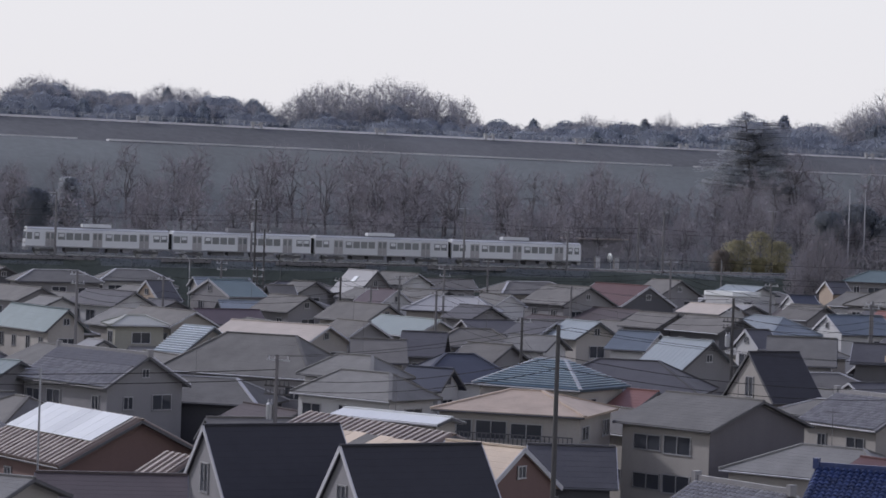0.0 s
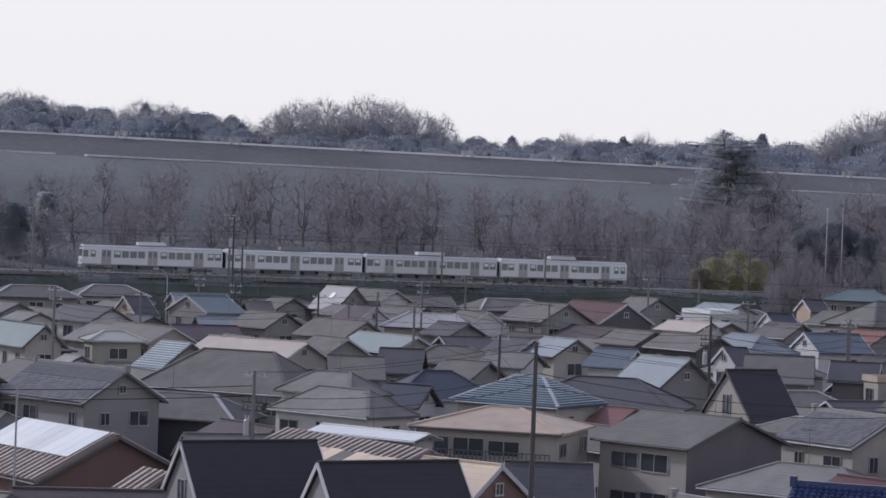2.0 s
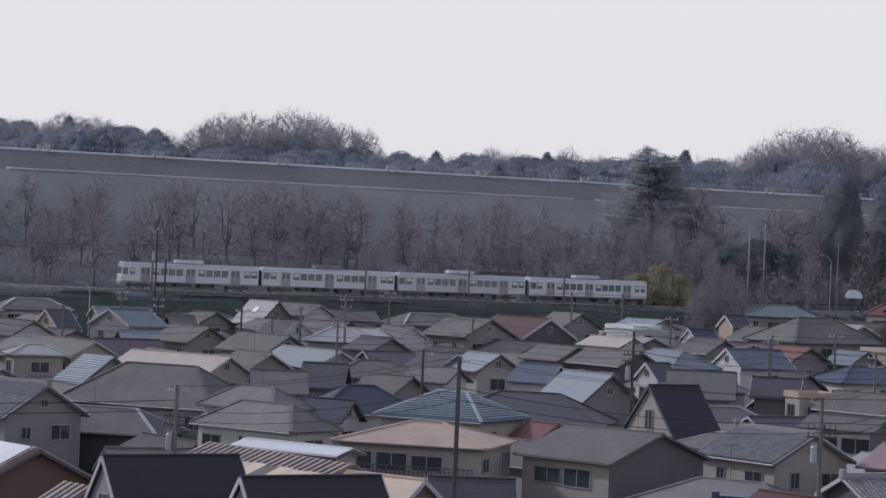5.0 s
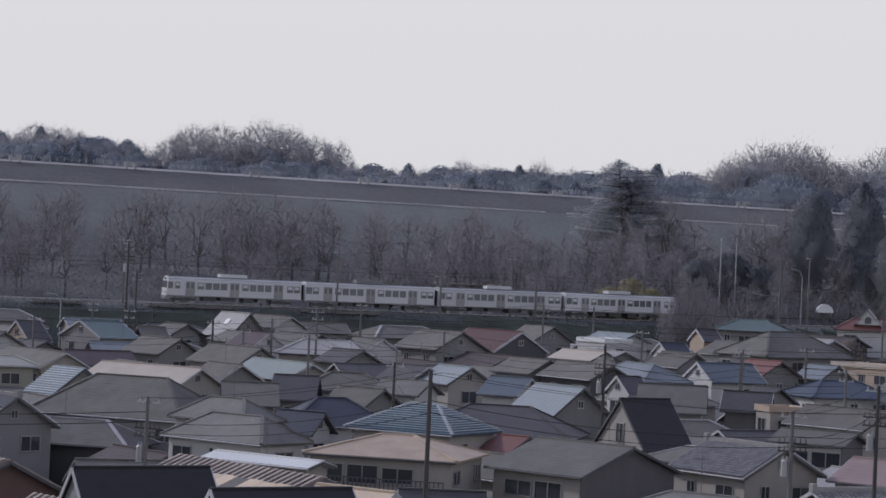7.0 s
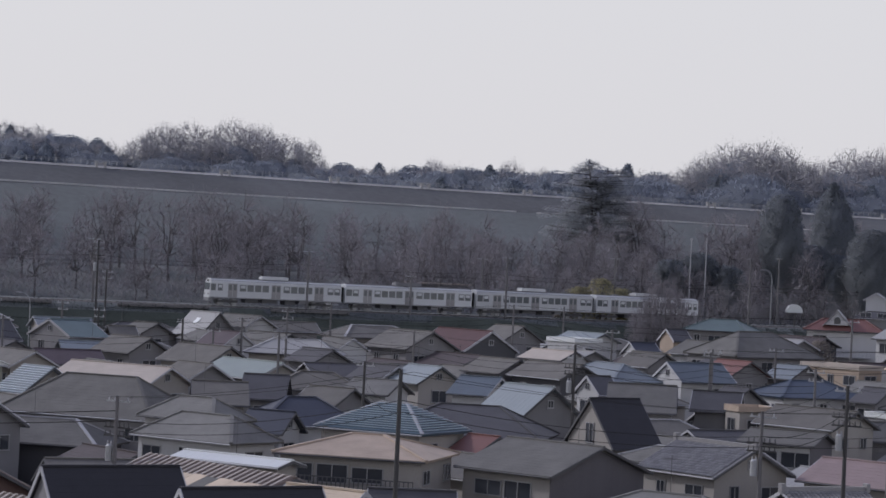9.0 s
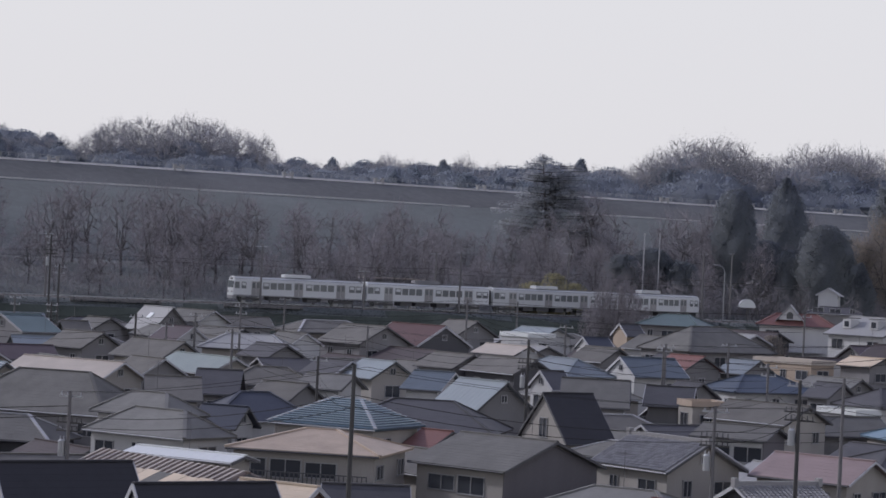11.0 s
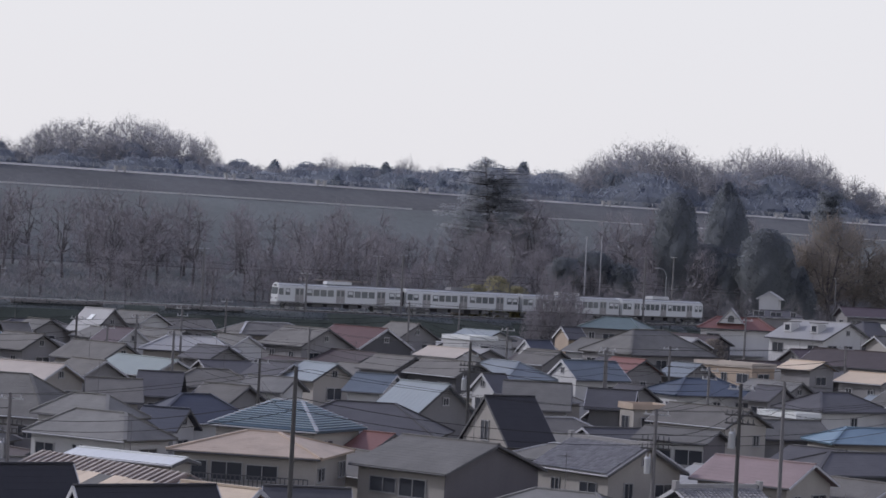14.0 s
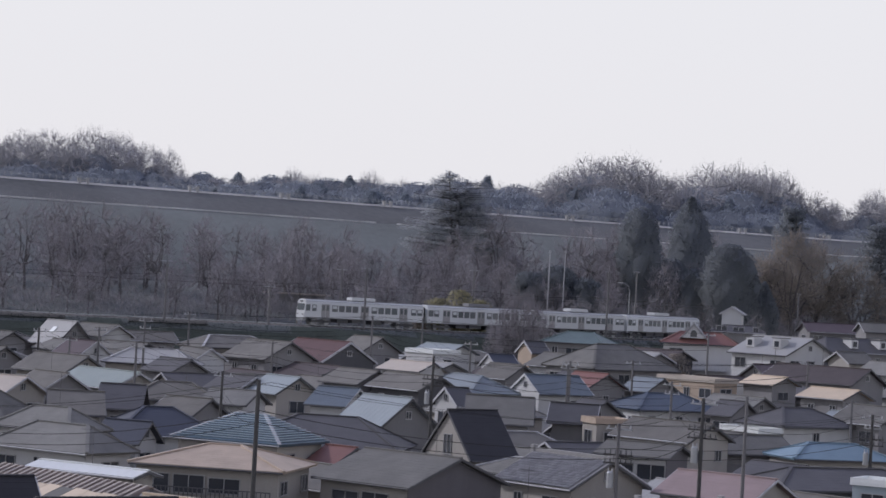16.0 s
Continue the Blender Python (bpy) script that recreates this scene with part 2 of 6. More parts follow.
    e = at_track(BEND_TO, 0)
    return -math.sin(h) * (x - e.x) + math.cos(h) * (y - e.y)


def town_z(x, y):
    return 5.2 * clamp((y - 165) / 145) + 2.5 * clamp((x - 15) / 50) * clamp((y - 230) / 100)


def ground_z(x, y):
    n = beside(x, y)
    z = town_z(x, y)
    if n > -11:
        z += (12.0 - z) * clamp((n + 11) / 7)
    if n > 3.5:
        z = 12.0 + 5.0 * ease((n - 3.5) / 50)
    if n > 150:
        z += 23.0 * ease((n - 150) / 170)
    return z


def spread(a, b, steps):
    return [a + (b - a) * i / steps for i in range(steps + 1)]


bm = bmesh.new()
us = [-2500, -1200, -600, -350] + spread(-220, 320, 108) + [450, 700, 1300, 2600]
ns = [-700, -420] + spread(-350, -20, 66) + spread(-16, 44, 60) + spread(48, 72, 6) + spread(80, 340, 26) + [500, 900, 1800, 3200]
grid = []
for n in ns:
    row = []
    for u in us:
        p = straight(u, n)
        row.append(bm.verts.new((p.x, p.y, ground_z(p.x, p.y) + 0.06 * noise.noise((p.x * 0.2, p.y * 0.2, 0)))))
    grid.append(row)
for i in range(len(ns) - 1):
    for j in range(len(us) - 1):
        f = bm.faces.new((grid[i][j], grid[i][j + 1], grid[i + 1][j + 1], grid[i + 1][j]))
        c = f.calc_center_median()
        n = beside(c.x, c.y)
        f.material_index = 0 if n < -15 else (2 if n < -4.5 else 1)
        f.smooth = True
ground = new("ground", mesh_of("ground", bm, ASPHALT))
ground.data.materials.append(GRASS)
ground.data.materials.append(HEDGE)
tagged(ground, "dark street asphalt rising to brown winter grass", "ground", kind="structure")

# ---- the dam ----
DAM_TURN = radians(30.7)
DAM_ALONG = Vector((math.cos(DAM_TURN), math.sin(DAM_TURN), 0))
DAM_OUT = Vector((math.sin(DAM_TURN), -math.cos(DAM_TURN), 0))
DAM_AT = Vector((-109, 453, 0))
CREST_Z = 35.0


def at_dam(s, out, z):
    p = DAM_AT + DAM_ALONG * s + DAM_OUT * out
    return Vector((p.x, p.y, z))


bm = bmesh.new()
profile = [(-40, 22), (-6, CREST_Z), (0, CREST_Z), (12, CREST_Z - 4), (13.6, CREST_Z - 4), (36, CREST_Z - 11.5), (62, 16.0), (64, 12)]
rows_ = []
for s in spread(-260, 470, 73):
    rows_.append([bm.verts.new(at_dam(s, o, z + (0.25 * noise.noise((s * 0.07, o * 0.2, 1)) if 1 < o < 60 else 0))) for o, z in profile])
for a, b in zip(rows_, rows_[1:]):
    for i in range(len(profile) - 1):
        bm.faces.new((a[i], b[i], b[i + 1], a[i + 1])).smooth = i > 2
for f in bm.faces:
    f.material_index = 1 if f.calc_center_median().z > CREST_Z - 4.2 else 0
dam = new("dam", mesh_of("dam", bm, GRASS))
dam.data.materials.append(DRY_GRASS)
tagged(dam, "long earth dam with a brown grass face and pale crest wall", "dam", kind="structure")
bm = bmesh.new()
rng = random.Random(5)
s = -250.0
while s < 440:
    run = rng.uniform(20, 60)
    bar(bm, at_dam(s, 12.6, CREST_Z - 3.85), at_dam(s + run, 12.6, CREST_Z - 3.85), 1.5, 0.30)
    s += run + rng.choice((0.02, 6, 14))
part("berm_path", bm, PAVING, dam, "pale stone path along the dam's face")
bm = bmesh.new()
bar(bm, at_dam(-258, -0.4, CREST_Z + 0.2), at_dam(468, -0.4, CREST_Z + 0.2), 0.5, 0.4)
bm.normal_update()
part("crest_wall", bm, PAVING, dam, "pale stone parapet on the crest")
bm = bmesh.new()
for x in (-0.9, 0.9):
    box(bm, x, 0, 0.55, 0.5, 0.6, 1.1)
    box(bm, x, 0, 1.17, 0.7, 0.75, 0.14)
box(bm, 0, 0, 0.75, 1.3, 0.2, 0.3)
pier_mesh = mesh_of("parapet_pier", bm, STONE)
bm = bmesh.new()
for k in range(9):
    box(bm, -6 + k * 1.5, 0, 1.0, 0.08, 0.08, 0.8)
box(bm, 0, 0, 1.4, 12, 0.06, 0.06)
box(bm, 0, 0, 1.05, 12, 0.05, 0.05)
rail_mesh = mesh_of("crest_rail", bm, STEEL)
for k in range(56):
    m = Matrix.Translation(at_dam(-250 + k * 12.5, -0.4, CREST_Z)) @ Matrix.Rotation(DAM_TURN, 4, 'Z')
    piece("crest_rail", rail_mesh, dam, at=m)
    if k % 2 == 0:
        piece("parapet_pier", pier_mesh, dam, at=m @ Matrix.Translation((rng.uniform(-3, 3), 0, 0)))

bm = bmesh.new()
for s0, s1 in ((-150, -112), (-96, -60), (-52, -20), (-6, 18), (30, 66), (84, 130)):
    bar(bm, at_dam(s0, 63.5, 16.4), at_dam(s1, 63.5, 16.4), 1.6, 0.5)
part("foot_path", bm, PAVING, dam, "pale path edge at the dam's foot")

# ---- the railway ----
bm = bmesh.new()
for s0 in spread(-200, 400, 60):
    prof = [(-3.2, 11.6), (-1.9, 12.12), (1.9, 12.12), (3.2, 11.6)]
    va = [bm.verts.new(at_track(s0, n, z)) for n, z in prof]
    vb = [bm.verts.new(at_track(s0 + 10, n, z)) for n, z in prof]
    for i in range(3):
        bm.faces.new((va[i], vb[i], vb[i + 1], va[i + 1]))
track = new("railway_track", mesh_of("railway_track", bm, BALLAST))
tagged(track, "single railway track on grey ballast along the embankment", "track", kind="structure")
for n in (-0.53, 0.53):
    bm = bmesh.new()
    for s0 in spread(-200, 300, 100):
        bar(bm, at_track(s0, n, RAIL_Z - 0.08), at_track(s0 + 5, n, RAIL_Z - 0.08), 0.07, 0.15)
    part("rail", bm, STEEL, track)
bm = bmesh.new()
box(bm, 0, 0, 0, 0.22, 2.1, 0.16)
sleeper_mesh = mesh_of("sleeper", bm, CONCRETE)
for k in range(240):
    m = Matrix.Translation(at_track(-80 + k * 1.0, 0, 12.16)) @ Matrix.Rotation(heading(-80 + k * 1.0), 4, 'Z')
    piece("sleeper", sleeper_mesh, track, at=m)
bm = bmesh.new()
s = -190.0
while s < 38:
    run = rng.uniform(3, 14)
    bar(bm, at_track(s, -4.4, 11.95), at_track(s + run, -4.4, 11.95), 0.35, 0.4)
    s += run + rng.choice((4, 9, 16))
coping = new("embankment_kerb", mesh_of("embankment_kerb", bm, CONCRETE))
tagged(coping, "pale concrete kerb on the embankment's edge", "kerb", kind="structure")


def train_car(front, rear, pantograph):
    """A railcar, its floor's middle line over the origin at rail height, its length along x."""
    car = empty("railcar", Matrix.Identity(4), "white commuter railcar with dark windows and grey doors", "train car", "cars of the train")
    half, wide = 9.72, 1.40
    ring = [(-1, 0.95), (-1.0, 1.15), (-1.0, 3.05), (-0.96, 3.28), (-0.80, 3.48), (-0.45, 3.60), (0, 3.64)]
    ring = [(y * wide, z) for y, z in ring]
    ring = ring + [(-y, z) for y, z in ring[-2::-1]]
    bm = bmesh.new()
    loops = []
    for x, k in ((-half, 0.94), (-half + 0.25, 1), (half - 0.25, 1), (half, 0.94)):
        lean = 0.22 if (front and x < -9.5) else 0
        loops.append([bm.verts.new((x + lean * (z - 0.95) / 2.7 * (1 if x < -9.6 else 0), y * k, 0.95 + (z - 0.95) * (1 if k == 1 else 0.985))) for y, z in ring])
    for a, b in zip(loops, loops[1:]):
        for i in range(len(ring)):
            j = (i + 1) % len(ring)
            bm.faces.new((a[i], b[i], b[j], a[j]))
    bm.faces.new(loops[0])
    bm.faces.new(loops[-1][::-1])
    bmesh.ops.recalc_face_normals(bm, faces=bm.faces)
    part("body", bm, TRAIN_WHITE, car)
    bm = bmesh.new()
    box(bm, 0, 0, 3.655, 18.9, 1.5, 0.05)
    part("roof_deck", bm, TRAIN_ROOF, car, "grey roof covering")
    # doors and windows on both sides
    doors = (-6.35, 0.0, 6.35)
    for side in (-1, 1):
        for dx in doors:
            bm = bmesh.new()
            box(bm, dx - 0.34, side * 1.40, 2.02, 0.64, 0.04, 1.95)
            box(bm, dx + 0.34, side * 1.40, 2.02, 0.64, 0.04, 1.95)
            door = part("door", bm, TRAIN_DOOR, car, "brownish grey double door")
            bm = bmesh.new()
            for k in (-0.34, 0.34):
                box(bm, dx + k, side * 1.424, 2.45, 0.40, 0.02, 0.75)
            part("door_glass", bm, TRAIN_GLASS, door)
        spots = []
        for c in (-3.2, 3.2):
            for k in range(4):
                spots.append((c - 1.65 + k * 1.1, 0.86))
        for c, n in ((-8.6, 2), (8.6, 2)):
            for k in range(n):
                spots.append((c - 0.55 + k * 1.0, 0.62 if (c < 0 and front) or (c > 0 and rear) else 0.8))
        for wx, ww in spots:
            bm = bmesh.new()
            box(bm, wx, side * 1.402, 2.42, ww + 0.10, 0.02, 0.95)
            frame_ = part("window", bm, TRAIN_FRAME, car)
            bm = bmesh.new()
            box(bm, wx, side * 1.414, 2.42, ww, 0.012, 0.84)
            part("pane", bm, TRAIN_GLASS, frame_)
            # some panes get a pale panel in place of a bright reflection
            if random.Random(int(wx * 10) + side).random() < 0.2:
                bm = bmesh.new()
                box(bm, wx, side * 1.422, 2.58, ww * 0.8, 0.006, 0.4)
                part("blind", bm, TRAIN_WHITE, frame_, "pale panel painting a bright reflection on the window")
        bm = bmesh.new()
        box(bm, 0, side * 1.41, 1.02, 19.2, 0.03, 0.14)
        part("skirt", bm, TRAIN_FRAME, car, "grey lower edge of the body")
        bm = bmesh.new()
        box(bm, 0, side * 1.36, 3.34, 19.3, 0.06, 0.05)
        part("gutter", bm, TRAIN_FRAME, car)
    # roof units
    bm = bmesh.new()
    box(bm, 0, 0, 3.92, 3.9, 1.7, 0.40)
    box(bm, 0, 0, 4.13, 3.5, 1.45, 0.06)
    bmesh.ops.bevel(bm, geom=[e for e in bm.edges if e.calc_length() < 0.5], offset=0.08, segments=2, affect='EDGES')
    part("air_conditioner", bm, TRAIN_WHITE if not pantograph else TRAIN_ROOF, car, "long roof air-conditioning unit")
    for x in (-5.4, 5.4):
        bm = bmesh.new()
        box(bm, x, 0, 3.74, 0.7, 0.7, 0.16)
        part("roof_vent", bm, TRAIN_ROOF, car)
    if pantograph:
        bm = bmesh.new()
        for a, b in (((5.0, -0.6, 3.75), (6.4, 0, 4.0)), ((5.0, 0.6, 3.75), (6.4, 0, 4.0)), ((7.8, -0.6, 3.75), (6.4, 0, 4.0)), ((7.8, 0.6, 3.75), (6.4, 0, 4.0)), ((6.4, -0.8, 4.06), (6.4, 0.8, 4.06))):
            beam(bm, a, b, 0.035)
        part("pantograph", bm, DARK_TRIM, car, "folded dark current collector")
    # running gear
    for x in (-6.9, 6.9):
        bm = bmesh.new()
        box(bm, x, -0.85, 0.5, 3.0, 0.22, 0.35)
        box(bm, x, 0.85, 0.5, 3.0, 0.22, 0.35)
        box(bm, x, 0, 0.55, 0.5, 1.7, 0.3)
        bogie = part("bogie", bm, DARK_TRIM, car)
        for dx in (-1.05, 1.05):
            bm = bmesh.new()
            beam(bm, (x + dx, -0.75, 0.43), (x + dx, -0.62, 0.43), 0.43, sides=14)
            beam(bm, (x + dx, 0.62, 0.43), (x + dx, 0.75, 0.43), 0.43, sides=14)
            beam(bm, (x + dx, -0.62, 0.43), (x + dx, 0.62, 0.43), 0.09)
            part("wheelset", bm, STEEL, bogie)
    for x, l, h in ((-3.4, 1.8, 0.55), (-0.8, 2.2, 0.5), (2.2, 1.5, 0.6), (4.0, 1.0, 0.45)):
        bm = bmesh.new()
        box(bm, x, 0, 0.92 - h / 2, l, 2.2, h)
        part("equipment_box", bm, DARK_TRIM if l > 1.2 else TRAIN_ROOF, car, "underfloor equipment box")
    for end in (-1, 1):
        cab = (front and end < 0) or (rear and end > 0)
        tip = end * (half + 0.03)
        bm = bmesh.new()
        if cab:
            lean = 0.12 if end < 0 else 0
            box(bm, tip + lean, 0, 2.5, 0.10, 2.2, 0.95)
            part("windscreen", bm, TRAIN_GLASS, car, "dark cab windscreen")
            for y in (-0.85, 0.85):
                bm = bmesh.new()
                box(bm, tip + 0.03 * -end, y, 1.45, 0.12, 0.32, 0.22)
                part("headlight", bm, TRAIN_FRAME, car)
            bm = bmesh.new()
            box(bm, tip - end * 0.25, 0, 0.72, 0.5, 2.4, 0.42)
            part("front_skirt", bm, TRAIN_FRAME, car, "grey skirt below the cab")
            bm = bmesh.new()
            box(bm, tip + lean * 1.6, 0, 3.3, 0.1, 0.9, 0.24)
            part("destination_box", bm, DARK_TRIM, car)
        else:
            box(bm, end * (half + 0.1), 0, 2.1, 0.3, 1.1, 2.1)
            part("gangway", bm, RUBBER, car, "dark gangway bellows")
    return car


TRAIN_WHITE = material("train_white_paint", (0.58, 0.595, 0.60), 0.42, 0, 1, 0.08, 0.04, 0.02)
TRAIN_ROOF = material("train_roof_grey", (0.24, 0.24, 0.25), 0.7, 0, 1, 0.2, 0.1)
TRAIN_DOOR = material("train_door_grey", (0.30, 0.295, 0.295), 0.5, 0.2, 1, 0.1, 0.05)
TRAIN_FRAME = material("train_grey_trim", (0.27, 0.275, 0.28), 0.5, 0.3, 1, 0.1, 0.05)
TRAIN_GLASS = glass("train_window_glass", (0.13, 0.145, 0.15), 0.1)
cars = [train_car(k == 0, k == 3, k == 1) for k in range(4)]


# ---- houses ----
ROOF_WORDS = {
    "black": "steep black slate", "dark": "dark grey slate", "dark_brown": "dark brown slate", "slate": "grey slate", "grey": "plain grey slate",
    "brown": "brownish grey slate", "purple": "purple-brown slate", "light": "light grey metal", "pale": "pale green-grey metal",
    "pale_green": "pale green metal", "panel": "pale blue metal", "white": "white metal", "cream": "cream shingle", "cream_slate": "pinkish cream slate",
    "beige": "pinkish beige", "pink": "faded pink metal", "red": "red", "red_dark": "dark red", "blue": "grey-blue metal",
    "blue_dark": "dark blue metal", "navy": "navy slate", "sky_blue": "sky-blue metal", "bluegrey": "blue-grey metal", "teal": "teal-grey metal",
    "corrugated": "brown corrugated", "step_white": "striped white-blue metal", "step_blue": "striped blue metal", "tile": "grey clay tile",
    "tile_blue": "glazed blue tile"}
WALL_WORDS = {"white": "white", "cream": "cream", "grey": "grey", "dark": "dark grey", "rust": "red-brown", "orange": "apricot", "olive": "greenish cream", "pale": "pale blue"}


def slope(bm, r0, r1, e0, e1, style):
    """One roof slope from the ridge r0-r1 down to the eave e0-e1, in courses that overlap, with ribs or rolls where it has them."""
    r0, r1, e0, e1 = Vector(r0), Vector(r1), Vector(e0), Vector(e1)
    nrm = (e1 - e0).cross(r0 - e0).normalized()
    if nrm.z < 0:
        nrm = -nrm
    down = ((e0 + e1) / 2 - (r0 + r1) / 2).length
    wide = (e1 - e0).length
    if style.startswith("tile"):
        pitch, course, lip, roll, cols = 0.34, 0.32, 0.05, 0.15, 4
    elif style == "corrugated":
        pitch, course, lip, roll, cols = 0.42, 2.2, 0.01, 0.13, 4
    elif style.startswith("step"):
        pitch, course, lip, roll, cols = 50.0, 0.33, 0.075, 0.0, 1
    elif style in ("panel", "light", "pale_green", "white"):
        pitch, course, lip, roll, cols = 0.6, 9.0, 0.0, 0.025, 6
    else:
        pitch, course, lip, roll, cols = 50.0, 0.42, 0.005, 0.0, 1
    na = max(1, round(wide / pitch)) * cols if roll else 1
    nb = max(1, round(down / course))
    shape = {4: (0.0, 0.7, 1.0, 0.7), 6: (1.0, 0.0, 0.0, 0.0, 0.0, 0.0), 1: (0.0,)}[cols]
    last = first = None
    lefts, rights = [], []
    for b in range(nb):
        for f, up in ((b / nb, 0.0), ((b + 1) / nb, lip)):
            a0, a1 = r0.lerp(e0, f), r1.lerp(e1, f)
            row = [bm.verts.new(a0.lerp(a1, i / na) + nrm * (up + 0.06 + roll * shape[i % cols])) for i in range(na + 1)]
            if last:
                for i in range(na):
                    bm.faces.new((last[i], last[i + 1], row[i + 1], row[i]))
            last = row
            first = first or row
            lefts.append(row[0])
            rights.append(row[-1])
    lo = [bm.verts.new(p - nrm * 0.10) for p in (r0, r1, e1, e0)]
    bm.faces.new(lo)
    bm.faces.new(first + lo[1::-1])
    bm.faces.new(last[::-1] + [lo[3], lo[2]])
    bm.faces.new([lo[0]] + lefts + [lo[3]])
    bm.faces.new([lo[2]] + rights[::-1] + [lo[1]])


TILES = {}


def tile_mesh(roof):
    """One rolled clay tile, 0.34 m wide, its upper edge at the origin and its length down along -y."""
    if roof not in TILES:
        bm = bmesh.new()
        rows = []
        for y, lift in ((0.02, -0.02), (-0.36, 0.055)):
            rows.append([bm.verts.new((x, y, lift + 0.10 * h)) for x, h in ((-0.17, 0.0), (-0.10, 0.0), (-0.05, 0.5), (0.02, 1.0), (0.10, 0.75), (0.165, 0.15))])
        lip = [bm.verts.new(v.co + Vector((0, 0.01, -0.05))) for v in rows[1]]
        for i in range(5):
            bm.faces.new((rows[0][i], rows[1][i], rows[1][i + 1], rows[0][i + 1]))
            bm.faces.new((rows[1][i], lip[i], lip[i + 1], rows[1][i + 1]))
        TILES[roof] = mesh_of("tile", bm, ROOF[roof])
    return TILES[roof]


WINDOWS = {}


def window(parent, x, y, z, turn, w, h):
    """A framed sliding window on a wall whose outward side looks along turn."""
    key = (round(w, 1), round(h, 1))
    if key not in WINDOWS:
        w, h = key
        bm = bmesh.new()
        for cx, cz, sx, sz in ((0, h / 2, w + 0.12, 0.07), (0, -h / 2, w + 0.16, 0.09), (-w / 2, 0, 0.07, h), (w / 2, 0, 0.07, h), (0, 0, 0.06, h)):
            box(bm, cx, 0.0, cz, sx, 0.12, sz)
        fr = mesh_of("window", bm, FRAME)
        bm = bmesh.new()
        box(bm, -w / 4, 0.0, 0, w / 2 - 0.05, 0.03, h - 0.05)
        box(bm, w / 4, 0.02, 0, w / 2 - 0.05, 0.03, h - 0.05)
        WINDOWS[key] = (fr, mesh_of("pane", bm, PANE))
    fr, pn = WINDOWS[key]
    ob = piece("window", fr, parent, at=Matrix.Translation((x, y, z)) @ Matrix.Rotation(turn, 4, 'Z'))
    piece("pane", pn, ob)
    return ob


HOUSES = []


